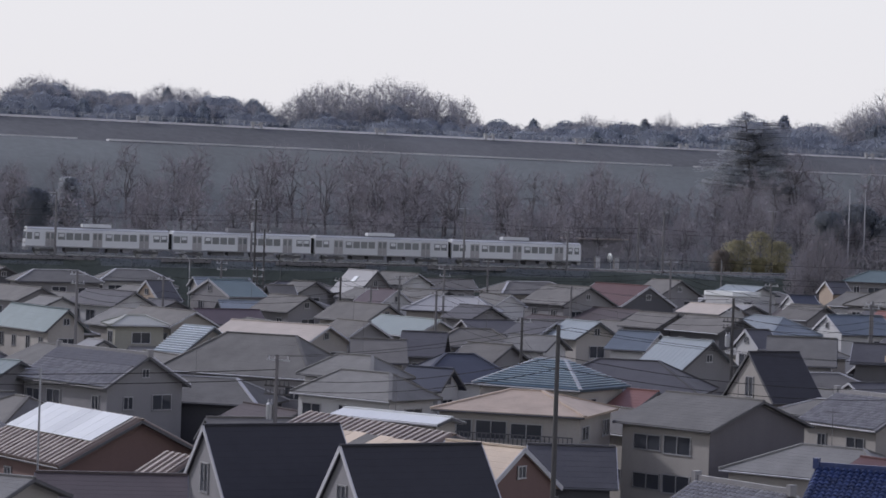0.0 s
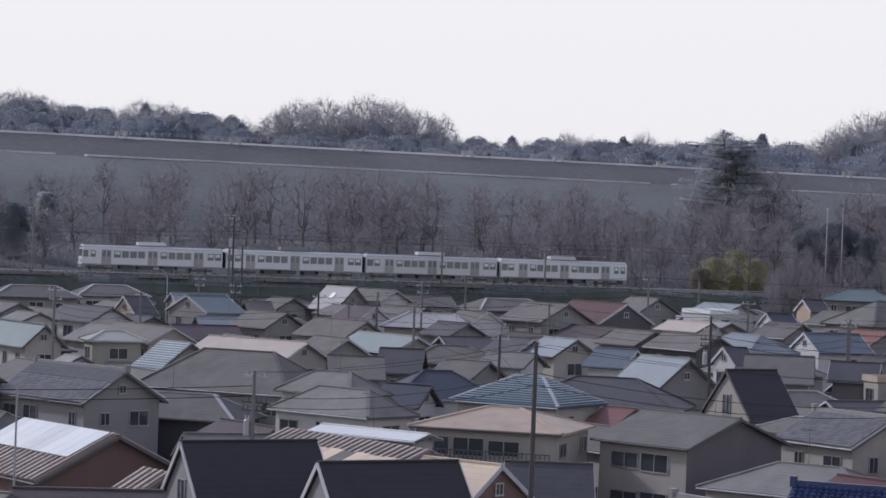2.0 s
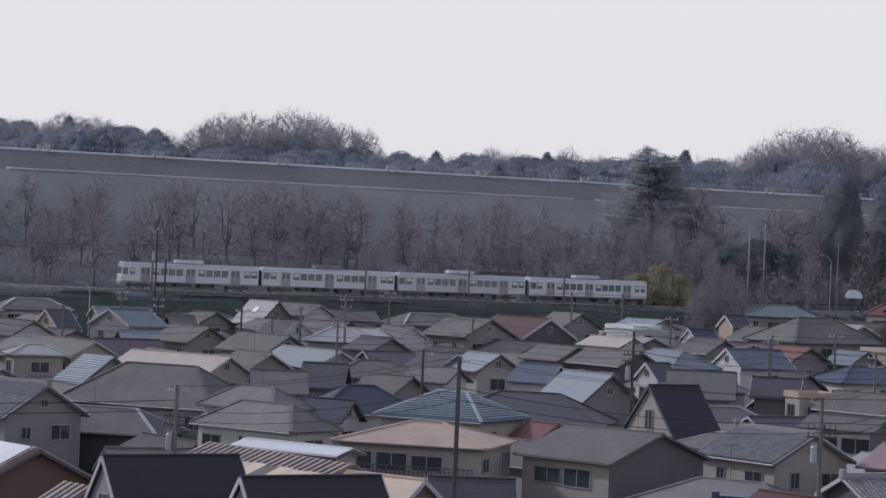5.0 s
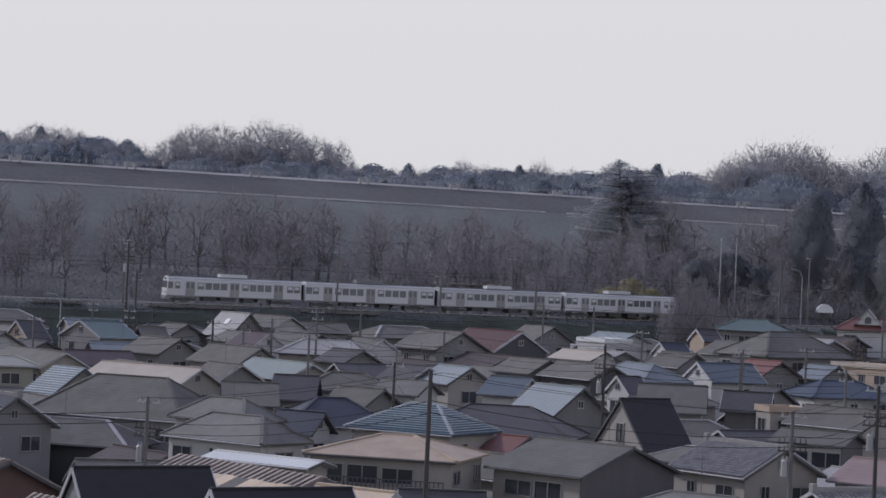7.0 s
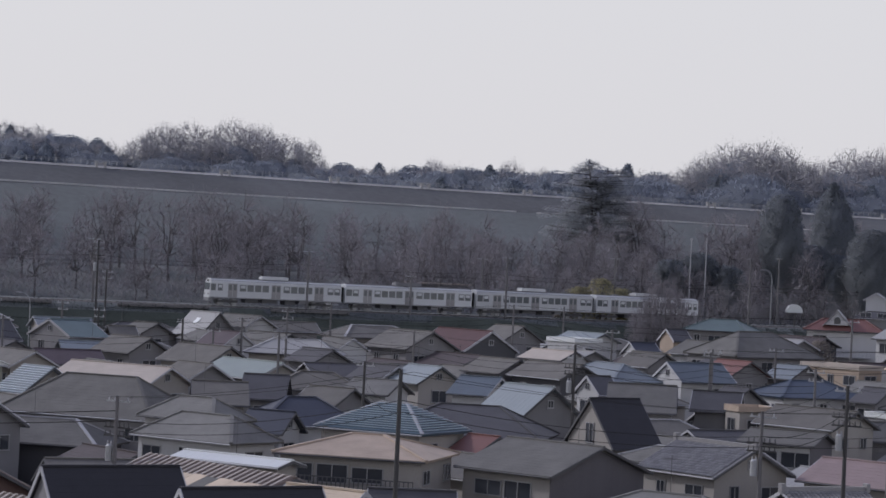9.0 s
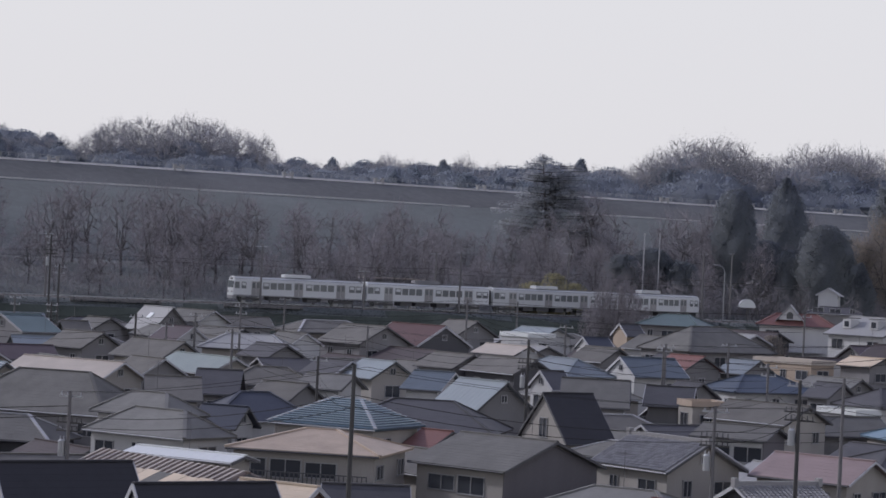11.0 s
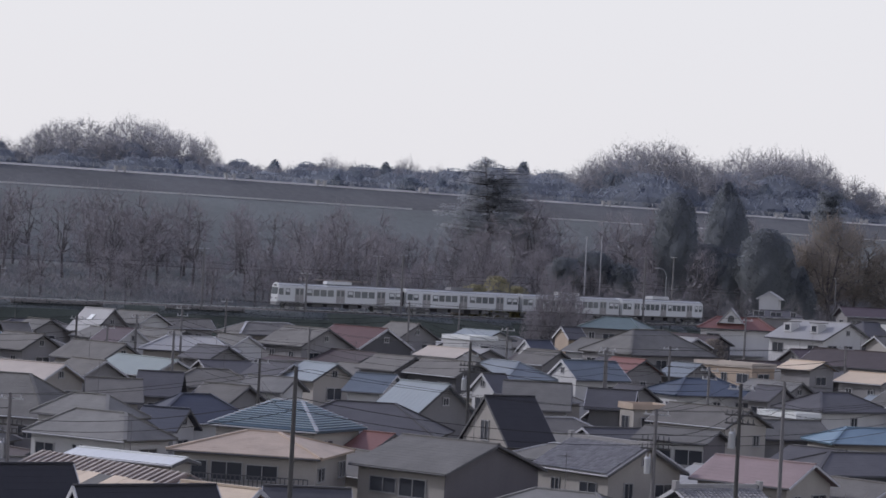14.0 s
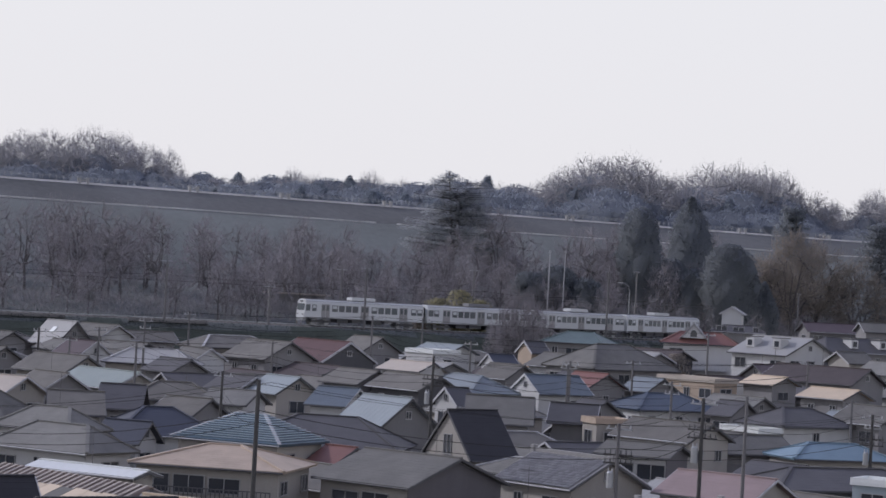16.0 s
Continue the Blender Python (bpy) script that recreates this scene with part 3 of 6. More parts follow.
def house(x, y, zg, yaw, ln, w, eave, ridge, style, roof, wall, extra=""):
    rnd = random.Random(int(x * 37 + y * 91))
    name = "house"
    ob = empty(name, pose(x, y, zg, 0, 0, yaw), "%s house with a %s %s roof%s" % (WALL_WORDS[wall], ROOF_WORDS[roof], {"gable": "gable", "hip": "hipped", "flat": "flat"}[style],
               {"barge": " and white bargeboards", "skylight": " and a skylight", "dormer": " and small dormers", "sheet": " and white sheets"}.get(extra, "")), "house", "houses of the town")
    HOUSES.append((ob, x, y, zg, yaw, ln, w, eave, ridge, style))
    over = 0.45
    run = w * 0.9 if style == "hip" else 0.0
    lx, wy = ln / 2 + run - (0.18 if extra == "barge" or ridge - eave > 3 else over), w - over
    rise = ridge - eave
    top = eave + (rise * over / w if style != "flat" else 0.2)
    # walls with their gables
    bm = bmesh.new()
    base = [bm.verts.new((sx * lx, sy * wy, -1.2)) for sx, sy in ((-1, -1), (1, -1), (1, 1), (-1, 1))]
    head = [bm.verts.new((sx * lx, sy * wy, top)) for sx, sy in ((-1, -1), (1, -1), (1, 1), (-1, 1))]
    for i in range(4):
        if style == "gable" and i in (1, 3):
            tip = bm.verts.new((lx if i == 1 else -lx, 0, ridge - 0.06))
            bm.faces.new((base[i], base[(i + 1) % 4], head[(i + 1) % 4], tip, head[i]))
        else:
            bm.faces.new((base[i], base[(i + 1) % 4], head[(i + 1) % 4], head[i]))
    part("wall", bm, WALL[wall], ob)
    # roof
    bm = bmesh.new()
    hx = ln / 2
    ex = ln / 2 + run
    if style == "flat":
        box(bm, 0, 0, ridge - 0.15, 2 * lx + 0.3, 2 * wy + 0.3, 0.3)
        for sy in (-1, 1):
            box(bm, 0, sy * (wy + 0.05), ridge + 0.1, 2 * lx + 0.3, 0.15, 0.25)
        for sx in (-1, 1):
            box(bm, sx * (lx + 0.05), 0, ridge + 0.1, 0.15, 2 * wy - 0.1, 0.25)
        part("roof", bm, ROOF[roof], ob)
    else:
        for sy in (-1, 1):
            laid = roof.startswith("tile") and style == "gable" and y < 200 and sy < 0
            split = 1.0
            if laid:
                cols, courses = int(ln / 0.34), int(math.hypot(w, rise) / 0.32)
                while cols * courses > 300:
                    courses -= 1
                split = max(0.0, 1 - courses * 0.32 / math.hypot(w, rise))
                if split > 0.05:
                    slope(bm, (-hx, 0, ridge), (hx, 0, ridge), (-ex, sy * w * split, ridge - rise * split), (ex, sy * w * split, ridge - rise * split), roof)
                    part("roof_slope", bm, ROOF[roof], ob)
                    bm = bmesh.new()
                else:
                    split = 0.0
                slope(bm, (-hx, sy * w * split, ridge - rise * split), (hx, sy * w * split, ridge - rise * split), (-ex, sy * w, eave), (ex, sy * w, eave), "slate")
            else:
                slope(bm, (-hx, 0, ridge), (hx, 0, ridge), (-ex, sy * w, eave), (ex, sy * w, eave), roof)
            sl = part("roof_slope", bm, ROOF[roof], ob)
            if laid:
                tilt = Matrix.Rotation(math.atan2(rise, w), 4, 'X')
                for c in range(courses):
                    f = 1 - (courses - c) * 0.32 / math.hypot(w, rise)
                    for i in range(cols):
                        piece("tile", tile_mesh(roof), sl, at=Matrix.Translation((-hx + 0.17 + i * 0.34 + rnd.uniform(-0.008, 0.008), -w * f, ridge - rise * f + 0.085)) @ tilt)
            bm = bmesh.new()
        if style == "hip":
            for sx in (-1, 1):
                slope(bm, (sx * hx, -0.03, ridge), (sx * hx, 0.03, ridge), (sx * ex, -w, eave), (sx * ex, w, eave), roof)
                part("roof_slope", bm, ROOF[roof], ob)
                bm = bmesh.new()
        if roof in RIB:
            bm.free()
            for sy in (-1, 1):
                up = Vector((0, 0, 0.16))
                if roof == "corrugated":
                    for k in range(int(ln / 0.62)):
                        x0 = -hx + 0.3 + k * 0.62
                        bm = bmesh.new()
                        bar(bm, Vector((x0, 0, ridge)) + up, Vector((x0, sy * w, eave)) + up, 0.22, 0.09)
                        part("roof_rib", bm, RIB[roof], ob)
                else:
                    # added pale bars paint the light reflected along each course
                    steps = max(4, round(math.hypot(w, rise) / 0.33))
                    for k in range(1, steps):
                        f = k / steps
                        a, b = Vector((-hx, 0, ridge)).lerp(Vector((-ex, sy * w, eave)), f), Vector((hx, 0, ridge)).lerp(Vector((ex, sy * w, eave)), f)
                        bm = bmesh.new()
                        bar(bm, a + up, b + up, 0.13, 0.06)
                        part("roof_seam", bm, RIB[roof], ob)
                        if style == "hip" and sy < 0:
                            for sx in (-1, 1):
                                a, b = Vector((sx * hx, 0, ridge)).lerp(Vector((sx * ex, -w, eave)), f), Vector((sx * hx, 0, ridge)).lerp(Vector((sx * ex, w, eave)), f)
                                bm = bmesh.new()
                                bar(bm, a + up, b + up, 0.13, 0.06)
                                part("roof_seam", bm, RIB[roof], ob)
        bm = bmesh.new()
        bar(bm, (-hx, 0, ridge + 0.08), (hx, 0, ridge + 0.08), 0.28, 0.10)
        if roof.startswith("tile"):
            bar(bm, (-hx, 0, ridge + 0.25), (hx, 0, ridge + 0.25), 0.24, 0.22)
            for sx in (-1, 1):
                box(bm, sx * hx, 0, ridge + 0.28, 0.3, 0.45, 0.55)
        if style == "hip":
            for sx in (-1, 1):
                for sy in (-1, 1):
                    bar(bm, (sx * hx, 0, ridge + 0.09), (sx * ex, sy * w, eave + 0.11), 0.26, 0.1)
        pale = roof in ("step_blue", "light", "slate", "beige", "brown") and rnd.random() < 0.5 or roof == "step_blue"
        part("ridge_cap", bm, TRIM if pale and style == "hip" else ROOF[roof], ob, "pale ridge capping" if pale and style == "hip" else "")
        for sy in (-1, 1):
            bm = bmesh.new()
            beam(bm, (-ex + 0.05, sy * (w + 0.05), eave - 0.04), (ex - 0.05, sy * (w + 0.05), eave - 0.04), 0.06, sides=6)
            part("gutter", bm, TRIM if rnd.random() < 0.35 else DARK_TRIM, ob)
        if style == "gable":
            for sx in (-1, 1):
                bm = bmesh.new()
                for sy in (-1, 1):
                    bar(bm, (sx * (hx + 0.03), 0, ridge - 0.04), (sx * (hx + 0.03), sy * w, eave - 0.04), 0.06, 0.24 if extra == "barge" else 0.16)
                part("bargeboard", bm, TRIM if extra == "barge" or rnd.random() < 0.25 else DARK_TRIM, ob)
    # windows on the sides towards the street and the balcony
    two = eave > 4.4
    cy, sy_ = math.cos(radians(yaw)), math.sin(radians(yaw))
    for dx, dy, turn, run_, flat_ in ((0, -1, 0, 2 * lx, wy), (0, 1, math.pi, 2 * lx, wy), (1, 0, math.pi / 2, 2 * wy, lx), (-1, 0, -math.pi / 2, 2 * wy, lx)):
        gx, gy = dx * cy - dy * sy_, dx * sy_ + dy * cy
        if gx * (0 - x) + gy * (0 - y) < 0:
            continue
        count = max(1, int(run_ / 2.6))
        if extra in ("two", "sheet") and dx:
            continue
        levels = [eave - 3.7 if extra == "two" else 1.5] + ([eave - 1.15] if two else [])
        if extra == "band" and dx == 0:
            count = max(1, int(run_ / 2.35))
        for lev in levels:
            for i in range(count):
                if rnd.random() < 0.2 and extra != "two":
                    continue
                off = (i + 0.5) / count * run_ - run_ / 2 + rnd.uniform(-0.2, 0.2)
                ww = rnd.choice((0.8, 1.7, 1.7)) if run_ / count > 2.1 else 0.8
                if extra == "band":
                    off, ww = (i + 0.5) / count * run_ - run_ / 2, 2.1 if dx == 0 else 1.7
                if extra == "two" and dx == 0:
                    if i > 1:
                        break
                    off, ww = -run_ * 0.2 + i * 2.6, 2.3
                if dx == 0:
                    window(ob, off, dy * (flat_ + 0.02), lev, turn, ww, rnd.choice((1.0, 1.2)))
                else:
                    window(ob, dx * (flat_ + 0.02), off, lev, turn, ww, rnd.choice((0.9, 1.1)))
        if dx and style == "gable" and rise > 1.5:
            if rise > 3.5:
                window(ob, dx * (flat_ + 0.02), 0, ridge - rise * 0.72, turn, 1.0, 1.5)
            else:
                window(ob, dx * (flat_ + 0.02), 0, ridge - rise * 0.55, turn, 0.6, 0.6)
    if extra == "band":
        floor_z, rail_z = eave - 2.25, eave - 1.3
        bm = bmesh.new()
        box(bm, 0, -wy - 0.55, floor_z, 2 * lx - 0.4, 1.1, 0.16)
        deck = part("balcony", bm, DARK_TRIM, ob, "dark balcony with a slatted rail")
        bm = bmesh.new()
        box(bm, 0, -wy - 1.05, rail_z, 2 * lx - 0.4, 0.07, 0.07)
        part("handrail", bm, DARK_TRIM, deck)
        bm = bmesh.new()
        box(bm, 0, 0, 0, 0.06, 0.05, rail_z - floor_z)
        slat = mesh_of("rail_post", bm, DARK_TRIM)
        count = int((2 * lx - 0.4) / 0.3)
        for k in range(count + 1):
            piece("rail_post", slat, deck, at=Matrix.Translation((-lx + 0.23 + k * (2 * lx - 0.46) / count, -wy - 1.05, (rail_z + floor_z) / 2)))
    if extra == "two":
        # thin dark sheet over the right gable, painting its shaded side
        bm = bmesh.new()
        v = [bm.verts.new((lx + d, y_, z_)) for d in (0.004, 0.06) for y_, z_ in ((-wy + 0.02, -1.0), (wy - 0.02, -1.0), (wy - 0.02, top - 0.1), (0, ridge - 0.2), (-wy + 0.02, top - 0.1))]
        bm.faces.new(v[5:])
        for k in range(5):
            bm.faces.new((v[k], v[(k + 1) % 5], v[5 + (k + 1) % 5], v[5 + k]))
        part("side_cladding", bm, GABLE_SHADE, ob, "dark mauve-grey sheet painting the gable's shade")
    if extra == "sheet":
        bm = bmesh.new()
        d = Vector((0, -w, eave - ridge)).normalized()
        for k in range(9):
            bar(bm, Vector((-hx + 0.5 + k * (ln - 1.0) / 9 + 0.35, 0, ridge + 0.27)) + d * 0.2, Vector((-hx + 0.5 + k * (ln - 1.0) / 9 + 0.35, 0, ridge + 0.27)) + d * (w * 0.62), (ln - 1.0) / 9 - 0.03, 0.05)
            part("roof_sheet", bm, ROOF["white"], ob, "bright white metal sheet")
            bm = bmesh.new()
        bm.free()
    if extra == "skylight":
        bm = bmesh.new()
        d = Vector((0, -w, eave - ridge)).normalized()
        p = Vector((0, 0, ridge + 0.12)) + d * (w * 0.45)
        bar(bm, p, p + d * 0.9, 0.8, 0.14)
        part("skylight", bm, ROOF["white"], ob, "small bright skylight")
    if extra == "dormer":
        for k in (-0.25, 0.2):
            bm = bmesh.new()
            box(bm, k * ln, -w * 0.55, ridge - rise * 0.38, 1.2, 1.6, 1.1)
            dm = part("dormer", bm, WALL["white"], ob, "small white roof dormer")
            bm = bmesh.new()
            for s in (-1, 1):
                bar(bm, (k * ln + s * 0.35, -w * 0.55 - 0.9, ridge - rise * 0.38 + 0.72), (k * ln + s * 0.35, -w * 0.55 + 1.0, ridge - rise * 0.38 + 0.72), 0.8, 0.12)
            part("dormer_roof", bm, ROOF["slate"], dm)
            bm = bmesh.new()
            box(bm, k * ln, -w * 0.55 - 0.81, ridge - rise * 0.38, 0.7, 0.05, 0.7)
            part("pane", bm, PANE, dm)
    if extra == "red":
        gx, gy, low_, high_ = -0.8, -2.2, ridge - 0.75, ridge + 1.05
        bm = bmesh.new()
        v = [bm.verts.new(p) for y in (gy, 0.6) for p in ((gx - 1.55, y, low_), (gx + 1.55, y, low_), (gx, y, high_))]
        for q in ((0, 1, 2), (5, 4, 3), (0, 2, 5, 3), (2, 1, 4, 5), (1, 0, 3, 4)):
            bm.faces.new([v[k] for k in q])
        gable = part("front_gable", bm, WALL["white"], ob, "small white front gable over the eaves")
        bm = bmesh.new()
        for s in (-1, 1):
            t_ = Vector((gx, 0, high_ + 0.08))
            e_ = Vector((gx + s * 1.85, 0, low_ - 0.22))
            v = [bm.verts.new(p + Vector((0, y, z))) for z in (0, 0.12) for p, y in ((t_, gy - 0.25), (e_, gy - 0.25), (e_, 0.7), (t_, 0.7))]
            for q in ((0, 1, 2, 3), (7, 6, 5, 4), (0, 4, 5, 1), (1, 5, 6, 2), (2, 6, 7, 3), (3, 7, 4, 0)):
                bm.faces.new([v[k] for k in q])
        bmesh.ops.recalc_face_normals(bm, faces=bm.faces)
        part("gable_roof", bm, TRIM, gable, "white gable edge boards")
        bm = bmesh.new()
        v = [bm.verts.new((gx + 0.42 * math.cos(math.pi * k / 8), gy - 0.03, low_ + 0.62 + 0.42 * math.sin(math.pi * k / 8))) for k in range(9)]
        v += [bm.verts.new((gx - 0.42, gy - 0.03, low_ + 0.15)), bm.verts.new((gx + 0.42, gy - 0.03, low_ + 0.15))]
        bm.faces.new(list(reversed(v)))
        back = bmesh.ops.extrude_face_region(bm, geom=bm.faces[:])
        bmesh.ops.translate(bm, vec=(0, 0.1, 0), verts=[g for g in back["geom"] if isinstance(g, bmesh.types.BMVert)])
        bmesh.ops.recalc_face_normals(bm, faces=bm.faces)
        part("pane", bm, PANE, gable, "dark arched gable window")
    if extra == "tan":
        d = Vector((0, -w, eave - ridge)).normalized()
        for k in range(7):
            bm = bmesh.new()
            p = Vector((-hx + ln * 0.36 + k * 1.32, 0, ridge + 0.25)) + d * (w * (0.52 + 0.03 * (k % 2)))
            bar(bm, p, p + d * (w * 0.46), 1.28, 0.05)
            part("roof_sheet", bm, ROOF["cream"] if k != 3 else ROOF["slate"], ob, "pale tan roof sheet" if k != 3 else "grey roof sheet")
    if extra in ("dormer", "red") and style != "flat":
        bm = bmesh.new()
        box(bm, 0, -wy - 0.5, 2.75, 2 * lx * 0.8, 1.0, 0.15)
        box(bm, 0, -wy - 0.98, 3.65, 2 * lx * 0.8, 0.05, 0.08)
        for k in range(16):
            box(bm, -lx * 0.8 + 0.05 + k * (1.6 * lx - 0.1) / 15, -wy - 0.98, 3.2, 0.05, 0.05, 0.85)
        part("balcony", bm, TRIM, ob, "pale balcony with an open rail")
    return ob


house(-16.30, 129.55, 0.00, 31.0, 7.75, 3.20, 4.10, 7.80, 'gable', 'black', 'grey', 'barge')
house(-8.40, 121.62, 0.00, 31.0, 7.70, 3.20, 4.10, 7.75, 'gable', 'black', 'grey', 'barge')
house(-5.01, 127.48, 0.00, -36.1, 5.11, 3.27, 5.22, 7.40, 'gable', 'cream', 'rust', 'barge')
house(-11.80, 142.57, 0.00, -50.9, 15.00, 3.20, 5.67, 6.97, 'gable', 'corrugated', 'cream', 'tan')
house(-11.37, 151.12, 0.00, -34.1, 8.37, 1.40, 6.62, 6.97, 'gable', 'white', 'cream')
house(-28.47, 143.06, 0.00, -50.4, 11.50, 5.12, 4.50, 6.98, 'gable', 'corrugated', 'rust', 'sheet')
house(-22.37, 117.27, 0.00, 10.0, 7.19, 3.60, 4.83, 6.23, 'gable', 'dark_brown', 'grey')
house(-26.57, 111.08, 0.00, -23.0, 4.45, 3.00, 5.65, 6.65, 'gable', 'grey', 'cream')
house(-35.85, 183.13, 0.65, -43.4, 11.50, 3.82, 5.27, 7.49, 'gable', 'tile', 'grey')
house(-29.06, 189.10, 0.86, -13.8, 5.20, 3.38, 3.56, 5.26, 'hip', 'slate', 'dark')
house(-25.90, 197.24, 1.16, -23.5, 6.40, 4.40, 5.00, 7.99, 'hip', 'slate', 'grey')
house(-33.40, 213.12, 1.73, -43.1, 4.20, 3.30, 4.95, 7.15, 'gable', 'step_white', 'cream')
house(-41.44, 226.35, 2.20, 24.0, 1.70, 2.05, 6.03, 6.83, 'hip', 'pale', 'olive')
house(-50.02, 224.76, 2.14, -54.0, 13.00, 2.20, 5.50, 7.48, 'gable', 'teal', 'cream')
house(-27.51, 221.96, 2.04, -33.6, 11.70, 3.40, 5.39, 6.99, 'gable', 'cream_slate', 'cream')
house(-15.18, 171.80, 0.25, -37.4, 4.60, 2.70, 6.20, 7.85, 'hip', 'grey', 'white')
house(-16.53, 178.40, 0.46, -37.4, 3.20, 2.34, 6.90, 8.40, 'hip', 'grey', 'white')
house(-16.53, 184.80, 0.71, -36.0, 7.79, 3.65, 4.88, 6.59, 'gable', 'grey', 'white')
house(-9.93, 195.11, 1.08, 19.2, 2.28, 3.53, 5.20, 7.20, 'hip', 'navy', 'white')
house(-2.50, 184.88, 0.71, -28.3, 2.16, 3.90, 6.10, 8.00, 'hip', 'step_blue', 'cream')
house(3.36, 197.27, 1.16, -11.6, 4.77, 4.60, 4.80, 7.00, 'hip', 'dark', 'grey')
house(-3.86, 165.56, 0.02, -14.1, 2.15, 4.60, 6.40, 7.60, 'hip', 'beige', 'cream', 'band')
house(4.26, 184.36, 0.69, -39.4, 2.92, 2.60, 4.79, 5.99, 'gable', 'red', 'cream')
house(8.58, 165.53, 0.02, -43.6, 8.46, 5.22, 5.88, 7.69, 'gable', 'slate', 'cream', 'two')
house(14.31, 191.07, 0.92, 31.0, 4.65, 3.40, 4.99, 8.59, 'gable', 'black', 'cream')
house(14.98, 130.15, 0.00, -20.0, 5.82, 3.60, 4.49, 6.49, 'gable', 'tile_blue', 'cream')
house(20.21, 173.58, 0.31, -53.1, 8.07, 3.87, 5.29, 7.19, 'gable', 'tile', 'cream')
house(15.38, 154.24, 0.00, -33.0, 4.27, 4.00, 4.00, 5.60, 'hip', 'grey', 'cream')
house(8.00, 124.40, 0.00, -50.0, 6.82, 2.60, 4.69, 5.99, 'gable', 'tile', 'cream')
house(-21.45, 131.80, 0.00, -50.0, 3.40, 1.90, 4.70, 5.75, 'gable', 'corrugated', 'grey')
house(17.60, 143.50, 0.00, -50.0, 4.60, 2.60, 4.70, 5.90, 'gable', 'red_dark', 'grey')
house(-0.70, 152.00, 0.00, 4.0, 5.40, 2.60, 3.00, 5.30, 'gable', 'dark', 'dark')
house(8.41, 207.16, 1.51, -52.2, 6.32, 3.43, 5.51, 7.99, 'gable', 'panel', 'grey')
house(4.60, 219.85, 1.97, -24.0, 3.94, 3.20, 6.00, 7.50, 'gable', 'blue', 'white')
house(15.41, 226.98, 2.22, 31.0, 2.60, 2.10, 5.90, 7.50, 'gable', 'dark', 'white', 'barge')
house(18.34, 213.41, 1.74, -6.1, 5.92, 3.60, 5.80, 8.00, 'gable', 'slate', 'grey')
house(26.24, 247.32, 3.05, 24.0, 6.22, 3.20, 5.79, 7.59, 'gable', 'blue', 'white', 'barge')
house(31.23, 255.11, 3.44, -52.0, 4.94, 3.00, 5.89, 7.39, 'gable', 'red', 'grey')
house(38.40, 328.00, 6.36, -30.0, 3.60, 3.00, 6.00, 7.45, 'hip', 'teal', 'grey')
house(38.20, 293.94, 5.37, 34.0, 5.09, 4.80, 4.90, 7.70, 'hip', 'slate', 'grey')
house(17.40, 302.32, 5.01, -51.0, 5.76, 2.60, 5.69, 5.99, 'flat', 'white', 'white')
house(19.27, 308.82, 5.33, -51.0, 6.87, 2.80, 5.30, 6.40, 'gable', 'panel', 'white')
house(31.09, 316.98, 5.90, 24.0, 2.82, 2.20, 5.10, 6.60, 'gable', 'dark', 'orange', 'barge')
house(3.90, 286.64, 4.36, -54.0, 10.31, 4.00, 5.29, 7.59, 'gable', 'red_dark', 'dark', 'barge')
house(9.70, 308.97, 5.16, -54.0, 5.92, 3.40, 5.09, 6.99, 'gable', 'brown', 'grey')
house(-2.22, 280.52, 4.14, -49.0, 7.65, 4.00, 5.59, 7.59, 'gable', 'brown', 'grey')
house(-7.31, 305.02, 5.02, 34.0, 5.92, 3.20, 5.00, 6.40, 'hip', 'brown', 'cream')
house(-27.34, 300.88, 4.87, -48.0, 5.85, 2.86, 4.65, 7.39, 'gable', 'light', 'grey', 'skylight')
house(-23.15, 305.05, 5.02, -48.0, 7.51, 2.60, 5.59, 6.99, 'gable', 'slate', 'white')
house(-22.44, 272.79, 3.87, -47.0, 5.03, 2.80, 5.19, 6.99, 'gable', 'purple', 'white', 'barge')
house(-14.29, 264.82, 3.58, -7.0, 4.72, 3.00, 5.49, 6.99, 'hip', 'light', 'cream')
house(-16.61, 233.29, 2.45, -54.0, 10.57, 3.00, 5.49, 6.99, 'gable', 'pale_green', 'cream')
house(-13.70, 210.05, 1.62, -1.9, 3.85, 3.40, 5.70, 7.60, 'gable', 'dark', 'grey')
house(-10.01, 222.68, 2.07, 1.7, 2.94, 3.00, 5.50, 7.00, 'hip', 'brown', 'grey')
house(-16.87, 201.19, 1.30, 7.0, 4.59, 3.20, 5.90, 7.60, 'gable', 'brown', 'cream')
house(-21.39, 227.52, 2.24, -52.0, 5.59, 2.60, 5.49, 6.99, 'gable', 'brown', 'grey')
house(-22.64, 250.42, 3.06, -47.0, 8.58, 3.00, 5.29, 6.99, 'gable', 'brown', 'cream')
house(-40.39, 277.28, 4.03, 46.0, 5.51, 3.90, 5.40, 7.20, 'gable', 'teal', 'grey', 'barge')
house(-47.84, 274.16, 3.91, 46.0, 3.20, 2.60, 4.80, 7.00, 'gable', 'dark', 'orange', 'barge')
house(-34.76, 279.35, 4.10, 24.0, 3.20, 2.40, 5.00, 6.60, 'gable', 'brown', 'cream')
house(-30.99, 257.67, 3.32, -47.0, 6.78, 2.80, 5.40, 7.00, 'gable', 'brown', 'grey')
house(-39.84, 234.66, 2.50, -54.0, 11.76, 2.80, 5.43, 6.93, 'gable', 'brown', 'cream')
house(-63.38, 292.82, 4.58, 24.0, 5.22, 3.00, 5.30, 6.60, 'hip', 'slate', 'grey')
house(-55.39, 299.12, 4.81, 24.0, 3.99, 2.80, 5.30, 6.60, 'hip', 'slate', 'white')
